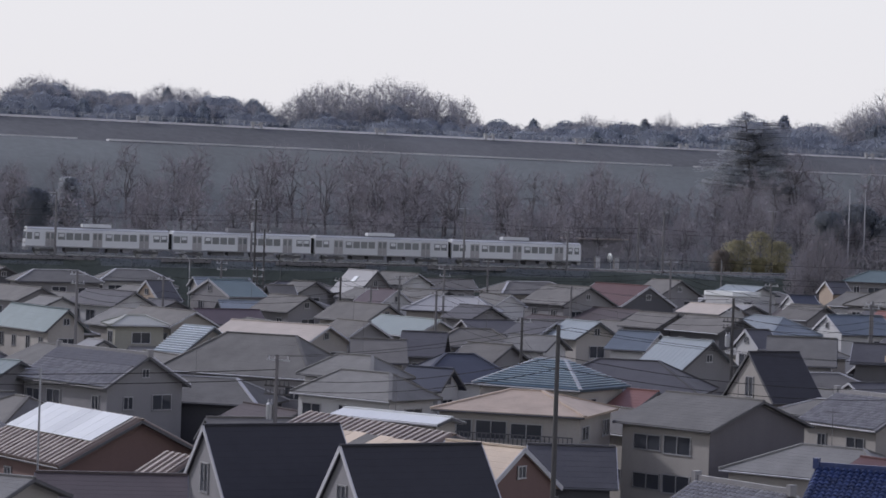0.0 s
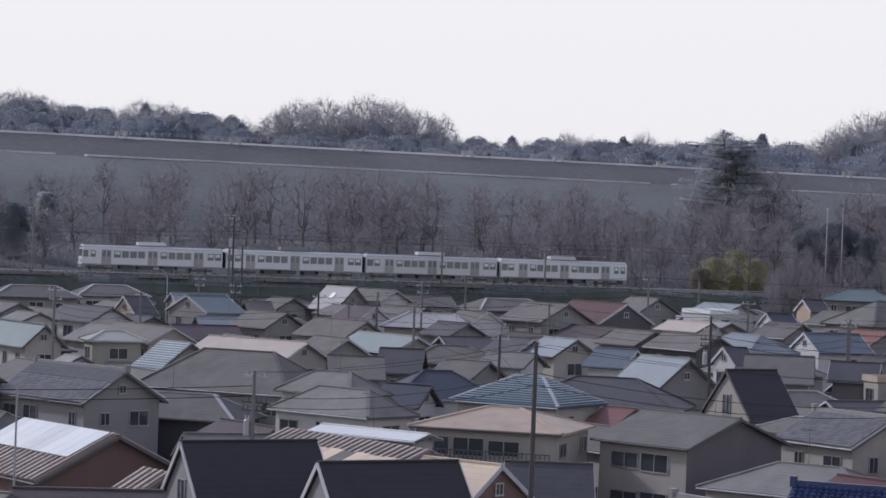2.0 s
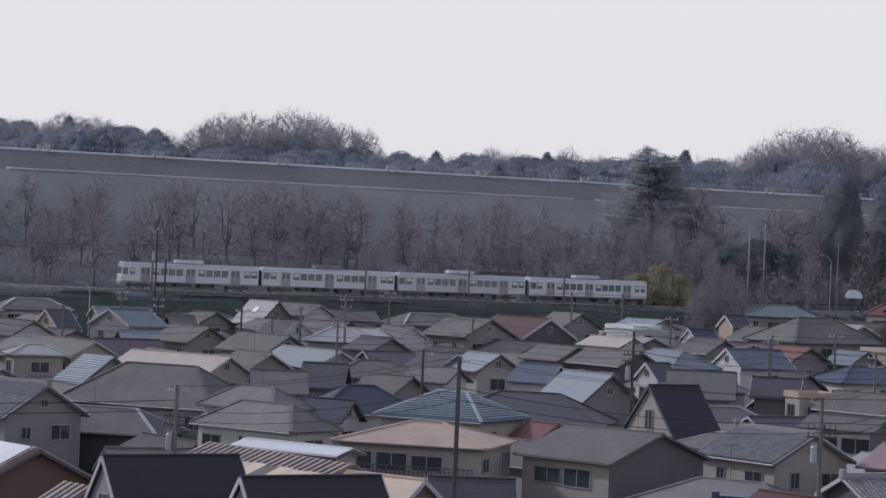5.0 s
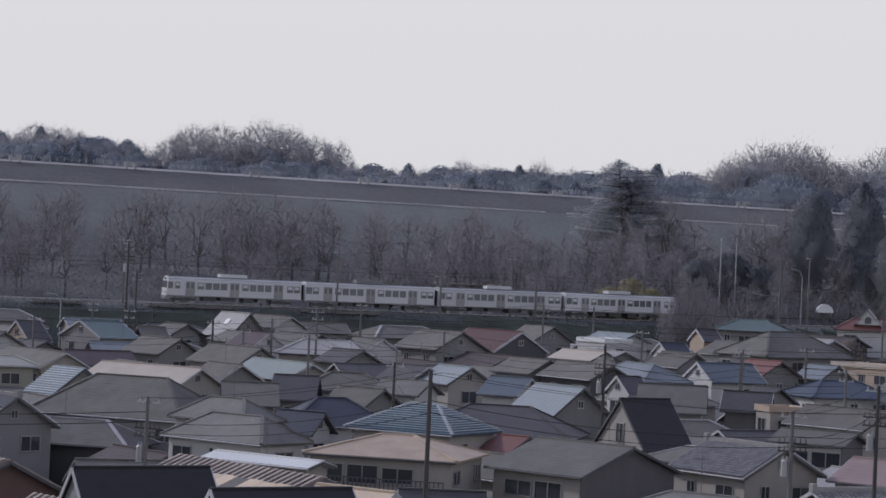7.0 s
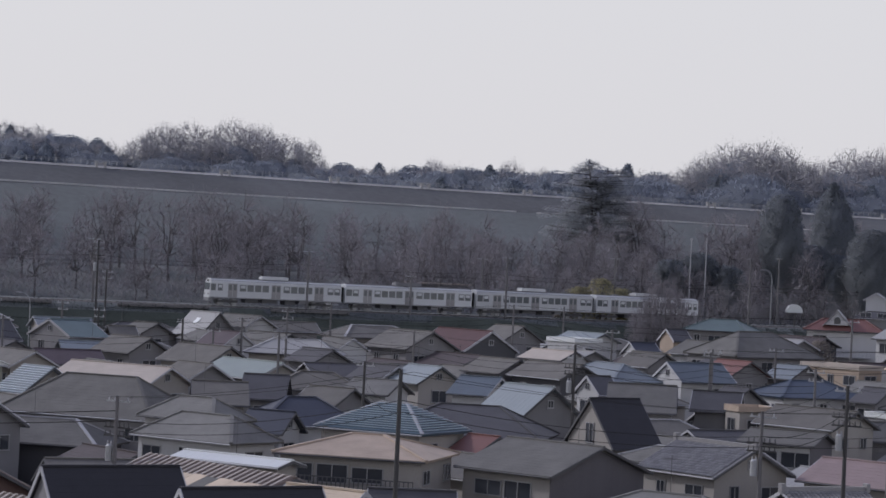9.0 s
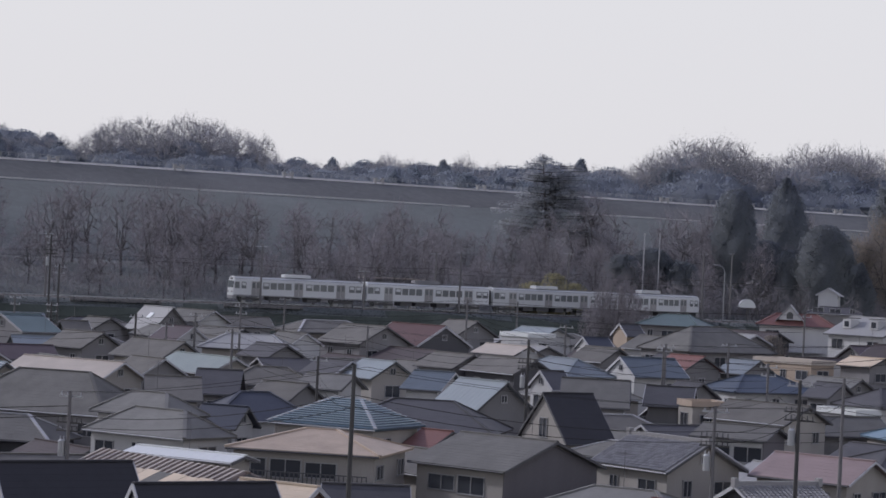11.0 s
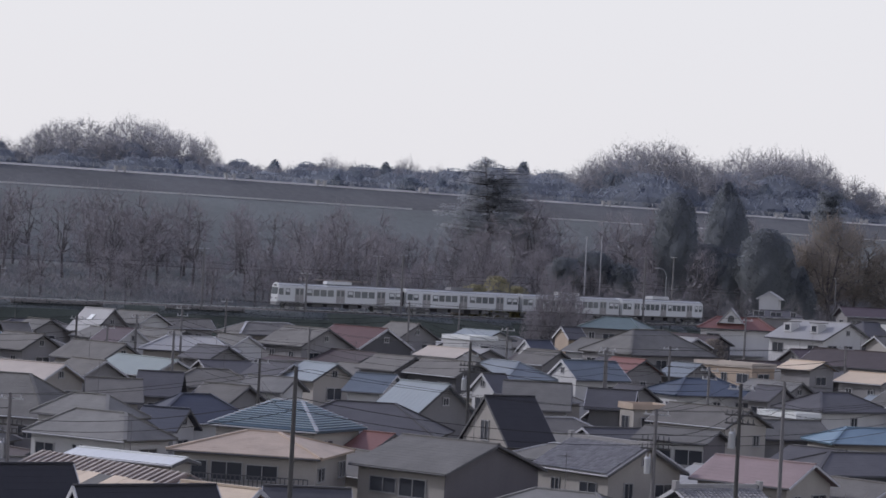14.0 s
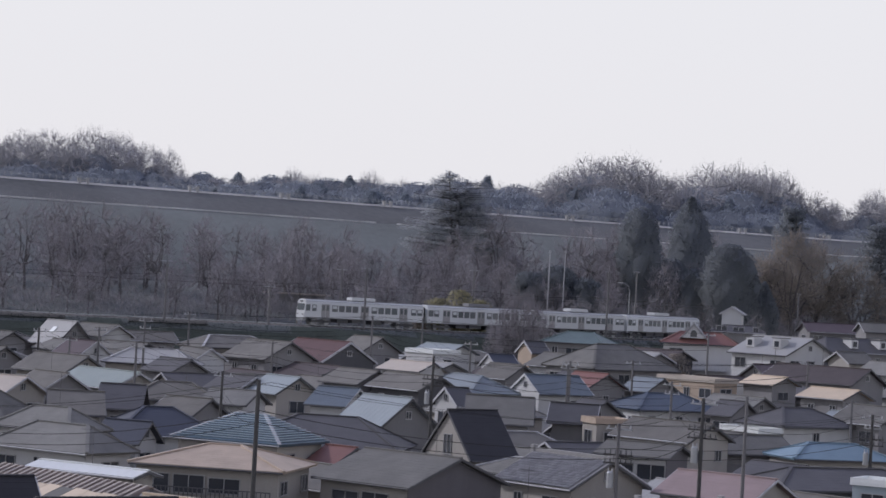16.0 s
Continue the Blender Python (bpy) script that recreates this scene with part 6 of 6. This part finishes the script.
evergreen(-80.0, 352.0, 7.5, 3.0, "column", 4500, 0.45, PINE, "small dark evergreen beside the railway", seed=62)
evergreen(48.0, 408.0, 8.5, 3.2, "column", 1700, 0.8, PINE, "low dark evergreen beside two pale poles", seed=63)
evergreen(65.0, 428.0, 13.0, 4.2, "column", 6000, 0.48, PINE, "dark bushy evergreen behind the railway", seed=64)
evergreen(73.2, 416.0, 16.6, 5.0, "column", 7000, 0.48, PINE, "broad dark evergreen behind the railway", seed=66)
evergreen(38.5, 407.0, 8.5, 3.6, "column", 4000, 0.48, PINE, "low dark evergreen beside two pale poles", seed=67)
evergreen(43.5, 410.0, 10.0, 3.8, "column", 4400, 0.48, PINE, "dark evergreen behind two pale poles", seed=68)
for i, (x, y, h, w) in enumerate(((22.0, 374.0, 5.0, 2.4), (25.4, 375.4, 6.4, 2.8), (28.4, 377.0, 5.0, 2.2), (19.6, 373.0, 3.4, 1.8))):
    evergreen(x, y, h, w, "column", 1900, 0.42, BAMBOO if i != 3 else RUSSET, "yellow-green bushy thicket beside the railway", "bush", 70 + i, 0.4)
for i, (x, y, h, w) in enumerate(((46.4, 312.0, 4.6, 1.7), (49.0, 313.0, 5.4, 1.9), (44.2, 311.0, 3.6, 1.5))):
    evergreen(x, y, h, w, "column", 1500, 0.34, RUSSET, "shrub with dry red-brown leaves beside a house", "bush", 76 + i, 0.6)
for i, (x, y, size) in enumerate(((88.3, 436.2, 1.55), (93.5, 440.0, 1.5), (83.5, 438.0, 1.25), (100.0, 437.0, 1.3), (106.0, 432.0, 1.15))):
    wv, wf, tv, tf = dome_tree(80 + i, 14, 5.0, 40, 5200, 0.04, (0.02, 0.06), 0.2, 0.62, 0.5)
    ob = tree_thing("oak_tree", Matrix.Translation((x, y, ground_z(x, y))), raw_mesh("trunk", wv, wf, BARK), raw_mesh("crown", tv, tf, RUSSET, (6, 0.7)), "broad tree with dry yellow-brown twigs", "tree", "broad trees behind the railway")
    ob.scale = (size, size, size)
# the bare shrubs between the town and the line, which hide part of the passing train
for i, (x, y, size) in enumerate(((31.4, 363.4, 0.72), (33.6, 364.6, 0.9), (35.6, 365.8, 0.82), (29.6, 362.0, 0.55), (37.6, 367.0, 0.6))):
    wv, wf, tv, tf = dome_tree(90 + i, 12, 3.9, 34, 3000, 0.042, (0.03, 0.09), 0.12, 0.8, 0.8)
    ob = tree_thing("bare_shrub", Matrix.Translation((x, y, ground_z(x, y))), raw_mesh("trunk", wv, wf, BARK), raw_mesh("crown", tv, tf, WOOD_TWIG), "dense leafless shrub in front of the railway", "shrub", "bare shrubs before the line")
    ob.scale = (size * 0.85, size * 0.85, size * 1.3)

# bare undergrowth at the feet of the evergreens
for i, (x, y, size) in enumerate(((50.0, 398.0, 0.55), (55.5, 403.0, 0.62), (60.0, 406.5, 0.7), (64.5, 408.0, 0.6), (68.5, 409.5, 0.66), (46.0, 396.0, 0.6), (76.5, 408.0, 0.62), (81.5, 410.0, 0.6))):
    wv, wf, tv, tf = dome_tree(120 + i, 12, 4.6, 26, 1700, 0.035, (0.03, 0.08), 0.1, 0.8, 0.7)
    ob = tree_thing("bare_shrub", Matrix.Translation((x, y, ground_z(x, y))), raw_mesh("trunk", wv, wf, BARK), raw_mesh("crown", tv, tf, TWIG), "leafless grey-brown shrub before dark evergreens", "shrub", "bare shrubs behind the line")
    ob.scale = (size, size, size)

# ---- poles and wires ----
def utility_pole(x, y, top, arms=1, transformer=False, mat=CONCRETE, turn=-30.0, label="grey concrete utility pole with crossarms and wires"):
    zg = town_z(x, y)
    h = top - zg
    ob = empty("utility_pole", pose(x, y, zg, 0, 0, turn), label, "utility pole", "utility poles of the town")
    bm = bmesh.new()
    beam(bm, (0, 0, -0.5), (0, 0, h), 0.165, 0.10, 10)
    part("shaft", bm, mat, ob)
    for k in range(arms):
        z = h - 0.35 - k * 0.75
        bm = bmesh.new()
        box(bm, 0, 0.12, z, 1.7 - 0.3 * k, 0.09, 0.09)
        arm = part("crossarm", bm, STEEL, ob)
        for dx in (-0.7, -0.25, 0.7):
            bm = bmesh.new()
            beam(bm, (dx * (1 - 0.15 * k), 0.12, z + 0.04), (dx * (1 - 0.15 * k), 0.12, z + 0.26), 0.06, 0.04, 7)
            part("insulator", bm, TRIM, arm)
    if transformer:
        bm = bmesh.new()
        beam(bm, (-0.36, -0.1, h - 3.9), (-0.36, -0.1, h - 3.0), 0.22, 0.22, 12)
        beam(bm, (-0.36, -0.1, h - 3.0), (-0.36, -0.1, h - 2.9), 0.22, 0.12, 12)
        tank = part("transformer", bm, STEEL, ob, "grey cylindrical transformer")
        for dx in (-0.12, 0.12):
            bm = bmesh.new()
            beam(bm, (-0.36 + dx, -0.1, h - 2.92), (-0.36 + dx, -0.1, h - 2.7), 0.05, 0.03, 7)
            part("bushing", bm, TRIM, tank)
        for z in (h - 1.9, h - 2.4):
            bm = bmesh.new()
            box(bm, 0, 0.12, z, 1.9, 0.1, 0.1)
            arm = part("crossarm", bm, DARK_POLE, ob)
            for k in range(6):
                bm = bmesh.new()
                beam(bm, (-0.85 + 0.34 * k, 0.12, z + 0.05), (-0.85 + 0.34 * k, 0.12, z + 0.3), 0.05, 0.035, 6)
                part("insulator", bm, DARK_TRIM, arm)
    bm = bmesh.new()
    for k in range(8):
        z = 2.0 + k * 0.5
        a = 0.35 if k % 2 else -0.35
        beam(bm, (0, 0, z), (a, 0, z), 0.015, 0.015, 4)
    part("step_bolt", bm, STEEL, ob)
    return ob


POLES = [(-41.7, 201.0, 13.7, 2, 0, 0),
         (-42.0, 244.0, 12.3, 1, 0, 0),
         (-18.4, 147.5, 10.5, 1, 1, 0),
         (-25.4, 254.1, 12.5, 1, 0, 1),
         (-22.3, 254.7, 11.7, 1, 0, 0),
         (-20.6, 270.7, 12.5, 1, 0, 0),
         (-13.9, 227.8, 12.2, 1, 0, 0),
         (-15.2, 261.4, 13.9, 2, 0, 0),
         (-5.2, 198.9, 11.2, 1, 0, 1),
         (-1.4, 122.0, 13.9, 0, 0, 1),
         (-1.7, 248.6, 12.5, 0, 0, 0)]
POLES += [(11.6, 199.7, 13.3, 2, 1, 1),
          (26.6, 234.5, 12.5, 1, 0, 0),
          (33.2, 214.0, 11.8, 2, 0, 0),
          (24.9, 147.9, 13.1, 1, 1, 1),
          (20.0, 148.7, 11.3, 1, 1, 0),
          (30.2, 162.3, 12.8, 0, 0, 0),
          (55.0, 261.5, 13.1, 1, 0, 0),
          (48.4, 211.2, 11.1, 0, 0, 0),
          (25.9, 229.9, 12.3, 1, 0, 0),
          (35.2, 253.6, 12.4, 1, 0, 0),
          (45.0, 189.1, 10.9, 2, 1, 1)]

POLES += [(-12.2, 300.0, 14.2, 1, 0, 0),
          (9.3, 285.0, 15.1, 1, 0, 0),
          (20.0, 275.0, 13.0, 1, 0, 0),
          (49.0, 290.0, 15.2, 1, 0, 0),
          (-43.1, 290.0, 13.1, 2, 0, 0),
          (-37.5, 280.0, 12.7, 2, 0, 1),
          (16.5, 312.0, 14.8, 0, 0, 0),
          (-42.2, 312.0, 20.4, 3, 1, 1),
          (-40.1, 305.0, 16.8, 2, 0, 1)]

for x, y, top, arms, tr, dark in POLES:
    utility_pole(x, y, top, arms, bool(tr), DARK_POLE if dark else CONCRETE, -30, "dark slender utility pole carrying wires" if dark else "grey concrete utility pole with crossarms and wires")


def wire(p, q, sag, r=0.022, label="thin dark overhead wire between poles"):
    p, q = Vector(p), Vector(q)
    bm = bmesh.new()
    pts = []
    for i in range(13):
        f = i / 12
        pts.append(p.lerp(q, f) - Vector((0, 0, sag * 4 * f * (1 - f))))
    rings = []
    for c in pts:
        rings.append([bm.verts.new(c + Vector((0, r * math.cos(a), r * math.sin(a)))) for a in (0.5, 2.6, 4.7)])
    for a, b in zip(rings, rings[1:]):
        for i in range(3):
            bm.faces.new((a[i], a[(i + 1) % 3], b[(i + 1) % 3], b[i]))
    ob = new("overhead_wire", mesh_of("overhead_wire", bm, RUBBER))
    return tagged(ob, label, "wire", "overhead wires")


RUNS = [(0, 1), (1, 3), (3, 4), (4, 10), (2, 9), (9, 15), (15, 21), (6, 8), (8, 9), (7, 10), (10, 11), (11, 13), (13, 14), (14, 16), (16, 18), (11, 19), (19, 20), (20, 17), (12, 17), (5, 7), (14, 15), (18, 21), (26, 27), (27, 22), (22, 23), (23, 24), (24, 28), (23, 25), (29, 30)]
for a, b in RUNS:
    pa, pb = POLES[a], POLES[b]
    for dx, dz in ((-0.6, -0.1), (0.6, -0.1), (0.1, -1.5), (0.15, -2.1)):
        wire((pa[0] + dx, pa[1], pa[2] + dz), (pb[0] + dx, pb[1], pb[2] + dz), 0.35 if dz > -1 else 0.6, 0.014 if dz > -1 else 0.022)
for p, q in (((-60, 135, 9.6), (POLES[2][0], POLES[2][1], POLES[2][2] - 0.9)), ((-60, 135, 9.0), (POLES[2][0], POLES[2][1], POLES[2][2] - 1.5)), ((60, 178, 9.8), (POLES[21][0], POLES[21][1], POLES[21][2] - 0.5)), ((60, 178, 8.6), (POLES[21][0], POLES[21][1], POLES[21][2] - 1.9))):
    wire(p, q, 0.6, 0.03)

# railway masts, lamps and trackside things
def railway_mast(s, n, top):
    p = at_track(s, n)
    zg = ground_z(p.x, p.y)
    side = 1 if n < 0 else -1
    ob = empty("railway_mast", Matrix.Translation((p.x, p.y, zg)) @ Matrix.Rotation(heading(s), 4, 'Z'), "grey concrete railway mast with a bracket arm", "railway mast", "masts of the railway")
    h = top - zg
    bm = bmesh.new()
    beam(bm, (0, 0, -0.4), (0, 0, h), 0.17, 0.12, 9)
    part("shaft", bm, CONCRETE, ob)
    bm = bmesh.new()
    box(bm, -0.1, 0, h - 0.1, 1.7, 0.1, 0.1)
    part("crossarm", bm, STEEL, ob)
    bm = bmesh.new()
    z = RAIL_Z + 5.6 - zg
    beam(bm, (0, 0, z), (0, side * abs(n), z + 0.6), 0.035, 0.035, 6)
    beam(bm, (0, 0, z - 0.9), (0, side * abs(n), z + 0.5), 0.03, 0.03, 6)
    part("bracket_arm", bm, DARK_POLE, ob)
    bm = bmesh.new()
    beam(bm, (0, 0, h - 1.9), (-2.0, 0, h - 1.3), 0.03, 0.03, 6)
    part("side_arm", bm, CONCRETE, ob)


for s, n, top in ((-42, -3.2, 20.6), (-15.9, -3.2, 20.7), (10.9, -3.2, 20.7), (57.0, -3.2, 17.6), (41.5, -3.2, 20.4), (71.5, -3.6, 20.9), (70.8, 3.2, 20.6), (94.3, 3.2, 21.6), (115.8, -3.6, 22.6), (132.3, 4.5, 23.0), (171.6, -3.6, 21.0)):
    railway_mast(s, n, top)
for z, sag, r in ((RAIL_Z + 5.2, 0.0, 0.02), (RAIL_Z + 6.1, 0.4, 0.02)):
    for s0, s1 in ((-42, -15.9), (-15.9, 10.9), (10.9, 41.5), (41.5, 71.5), (71.5, 93.7), (93.7, 115.8), (115.8, 171.6)):
        a, b = at_track(s0, 0, z), at_track(s1, 0, z)
        wire(a, b, sag, r, "thin dark contact wire above the railway")

for x, y, top in ((41.3, 401.9, 25.6), (43.9, 402.9, 25.8)):
    zg = ground_z(x, y)
    ob = empty("light_pole", pose(x, y, zg), "slender pale steel light pole behind the railway", "light pole", "pale poles behind the line")
    bm = bmesh.new()
    beam(bm, (0, 0, -0.5), (0, 0, top - zg), 0.11, 0.08, 8)
    part("shaft", bm, TRIM, ob)
    bm = bmesh.new()
    box(bm, 0, -0.1, top - zg - 0.2, 0.34, 0.3, 0.4)
    part("lamp_head", bm, TRIM, ob)


def street_lamp(x, y, top, turn):
    zg = ground_z(x, y)
    ob = empty("street_lamp", pose(x, y, zg, 0, 0, turn), "pale steel street lamp with a curved arm", "street lamp", "street lamps")
    h = top - zg
    bm = bmesh.new()
    beam(bm, (0, 0, -0.4), (0, 0, h - 1.3), 0.09, 0.07, 8)
    pts = [(0, 0, h - 1.3), (-0.15, 0, h - 0.7), (-0.5, 0, h - 0.25), (-1.0, 0, h - 0.02), (-1.3, 0, h)]
    for a, b in zip(pts, pts[1:]):
        beam(bm, a, b, 0.055, 0.05, 7)
    part("post", bm, STEEL, ob)
    bm = bmesh.new()
    box(bm, -1.55, 0, h, 0.7, 0.26, 0.14)
    part("lamp_head", bm, TRIM, ob)


street_lamp(-52.2, 323.0, 13.2, 10)
street_lamp(53.9, 396.9, 21.0, 10)

for i, (x, y, kind) in enumerate(((1.14, 367.6, "box"), (3.0, 367.9, "disc"), (3.94, 369.0, "box"))):
    zg = ground_z(x, y)
    if kind == "box":
        ob = empty("equipment_cabinet", pose(x, y, zg, 0, 0, 21.5), "pale grey trackside equipment cabinet", "cabinet", "trackside cabinets")
        bm = bmesh.new()
        box(bm, 0, 0, 0.9, 0.8, 0.6, 1.8)
        part("body", bm, WALL["cream"], ob)
        bm = bmesh.new()
        box(bm, 0, 0, 1.84, 0.9, 0.7, 0.08)
        part("lid", bm, STEEL, ob)
        bm = bmesh.new()
        box(bm, 0, -0.31, 0.95, 0.66, 0.03, 1.5)
        part("door", bm, WALL["white"], ob)
    else:
        ob = empty("dish_antenna", pose(x, y, zg, 0, 0, -52), "bright white round dish on a short post", "dish")
        bm = bmesh.new()
        beam(bm, (0, 0.2, -0.3), (0, 0.2, 1.7), 0.06, 0.06, 8)
        part("post", bm, STEEL, ob)
        bm = bmesh.new()
        rim = [bm.verts.new((0.62 * math.cos(k * math.pi / 10), 0, 1.75 + 0.72 * math.sin(k * math.pi / 10))) for k in range(20)]
        mid = bm.verts.new((0, 0.22, 1.75))
        back = bm.verts.new((0, 0.27, 1.75))
        for k in range(20):
            bm.faces.new((rim[k], rim[(k + 1) % 20], mid))
            bm.faces.new((rim[(k + 1) % 20], rim[k], back))
        part("bowl", bm, ROOF["white"], ob, smooth=True)

x, y = 58.4, 402.1
zg = ground_z(x, y)
ob = empty("arched_shelter", pose(x, y, zg, 0, 0, 8), "white half-round shelter roof on a post", "shelter")
bm = bmesh.new()
arc = []
for d in (-0.6, 0.6):
    arc.append([bm.verts.new((1.35 * math.cos(k * math.pi / 12), d, 15.7 - 1.35 - zg + 1.35 * math.sin(k * math.pi / 12))) for k in range(13)])
for k in range(12):
    bm.faces.new((arc[0][k], arc[0][k + 1], arc[1][k + 1], arc[1][k]))
bm.faces.new(arc[0][::-1])
bm.faces.new(arc[1])
part("canopy", bm, ROOF["white"], ob, "white half-round canopy")
bm = bmesh.new()
box(bm, 0.2, 0, (15.7 - 1.4 - zg) / 2, 0.3, 0.3, 15.7 - 1.35 - zg)
part("post", bm, CONCRETE, ob)

# a long low shed behind the line
x, y = 0.5, 383.0
zg = ground_z(x, y)
ob = empty("long_shed", pose(x, y, zg, 0, 0, 21.5), "long low shed with a pale roof edge behind brush", "shed")
bm = bmesh.new()
box(bm, 0, 0, 1.4, 9.0, 3.4, 2.8)
part("wall", bm, WALL["grey"], ob)
bm = bmesh.new()
box(bm, 0, -0.2, 2.92, 10.0, 4.4, 0.22)
part("roof", bm, ROOF["cream_slate"], ob)

# aerials on the roofs
bm = bmesh.new()
beam(bm, (0, 0, -0.1), (0, 0, 2.3), 0.022, 0.018, 5)
mast_me = mesh_of("mast", bm, CONCRETE)
bm = bmesh.new()
beam(bm, (-0.75, 0, 2.05), (0.75, 0, 2.05), 0.014, 0.014, 4)
boom_me = mesh_of("boom", bm, CONCRETE)
bm = bmesh.new()
beam(bm, (0, -0.32, 2.05), (0, 0.32, 2.05), 0.011, 0.011, 4)
rod_me = mesh_of("rod", bm, CONCRETE)
ra = random.Random(77)
for ob, x, y, zg, yaw, ln, w, eave, ridge, style in HOUSES:
    if style == "flat" or ra.random() > 0.12 or y > 300:
        continue
    f = ra.uniform(-0.35, 0.35) * ln
    at = Vector((x + math.cos(radians(yaw)) * f, y + math.sin(radians(yaw)) * f, zg + ridge + 0.15))
    an = empty("tv_aerial", Matrix.Translation(at) @ Matrix.Rotation(radians(ra.choice((-60, -50, 20))), 4, 'Z'), "thin metal television aerial on a roof ridge", "aerial", "aerials on the roofs")
    piece("mast", mast_me, an)
    boom = piece("boom", boom_me, an)
    for k in range(5):
        piece("rod", rod_me, boom, at=Matrix.Translation((-0.66 + k * 0.33, 0, 0)))

# a slender roof-high mast beside the white-sheeted house
zg = town_z(-27.0, 122.0)
ob = empty("aerial_mast", pose(-27.0, 122.0, zg), "slender pale aerial mast standing among houses", "mast")
bm = bmesh.new()
beam(bm, (0, 0, -0.5), (0, 0, 10.9 - zg), 0.07, 0.05, 8)
part("shaft", bm, STEEL, ob)
bm = bmesh.new()
beam(bm, (-0.8, 0, 10.8 - zg), (0.9, 0.2, 10.8 - zg), 0.03, 0.03, 6)
part("crossbar", bm, STEEL, ob)

# garden shrubs between the houses
GARDEN = [(-37.7, 289.6), (58.6, 288.1), (-39.8, 177.0), (-9.5, 174.4), (-51.9, 255.7), (54.6, 261.8), (-0.7, 158.2), (32.6, 127.5), (20.8, 256.2), (61.2, 272.6), (-27.3, 131.3), (23.4, 206.7), (3.5, 188.5), (28.4, 314.7), (47.3, 237.7), (-54.7, 244.8), (-13.8, 215.1), (-13.8, 269.6), (-27.4, 240.9), (-17.4, 154.6), (-33.0, 169.2), (35.2, 163.8), (-9.3, 204.0), (64.0, 260.2), (23.2, 176.5), (45.3, 225.5), (-44.6, 210.9), (2.1, 204.3), (-51.5, 276.8), (-36.7, 153.0), (56.3, 299.1), (-11.7, 301.1)]

rg = random.Random(17)
green_me = [raw_mesh("crown", *conifer(200 + k, 3.4, 1.3, 1900, 0.17, "column"), PINE, (0.8, 0.5)) for k in range(2)]
brown_me = []
for k in range(2):
    wv, wf, tv, tf = bare_tree(210 + k, 5, 0.6, 700, 0.04, (0.05, 0.12))
    brown_me.append((raw_mesh("trunk", wv, wf, BARK), raw_mesh("crown", tv, tf, RUSSET)))
bm = bmesh.new()
beam(bm, (0, 0, -0.4), (0, 0, 2.4), 0.09, 0.04, 7)
stem_me = mesh_of("trunk", bm, BARK)
for k, (x, y) in enumerate(GARDEN):
    m = Matrix.Translation((x, y, town_z(x, y))) @ Matrix.Rotation(rg.uniform(0, 6), 4, 'Z')
    if k % 3:
        ob = tree_thing("garden_shrub", m, stem_me, green_me[k % 2], "dark clipped garden shrub between houses", "shrub", "garden shrubs")
    else:
        ob = tree_thing("garden_tree", m, brown_me[k % 2][0], brown_me[k % 2][1], "small brown leafless garden tree between houses", "tree", "garden trees")
    f = rg.uniform(0.8, 1.3)
    ob.scale = (f, f, f)


# ---- what moves ----
TRAIN_RUN = [(0.0, -19.36), (1.5, -11.48), (3.5, -0.67), (5.2, 8.35), (7.0, 17.65), (9.0, 28.05), (11.0, 38.32), (12.5, 46.16), (14.5, 56.04), (16.0, 63.23)]


def motions():
    times = [x[0] for x in TRAIN_RUN]
    places = [x[1] for x in TRAIN_RUN]
    for k, car in enumerate(cars):
        rows = []
        for i in range(33):
            t = i * 0.5
            s = float(np.interp(t, times, places)) + 9.45 + 20.0 * k
            a, b = at_track(s - 6.9, 0, RAIL_Z), at_track(s + 6.9, 0, RAIL_Z)
            p = (a + b) / 2
            rows.append((t, pose(p.x, p.y, p.z, 0, 0, math.degrees(math.atan2(b.y - a.y, b.x - a.x)))))
        walk(car, rows)


motions()
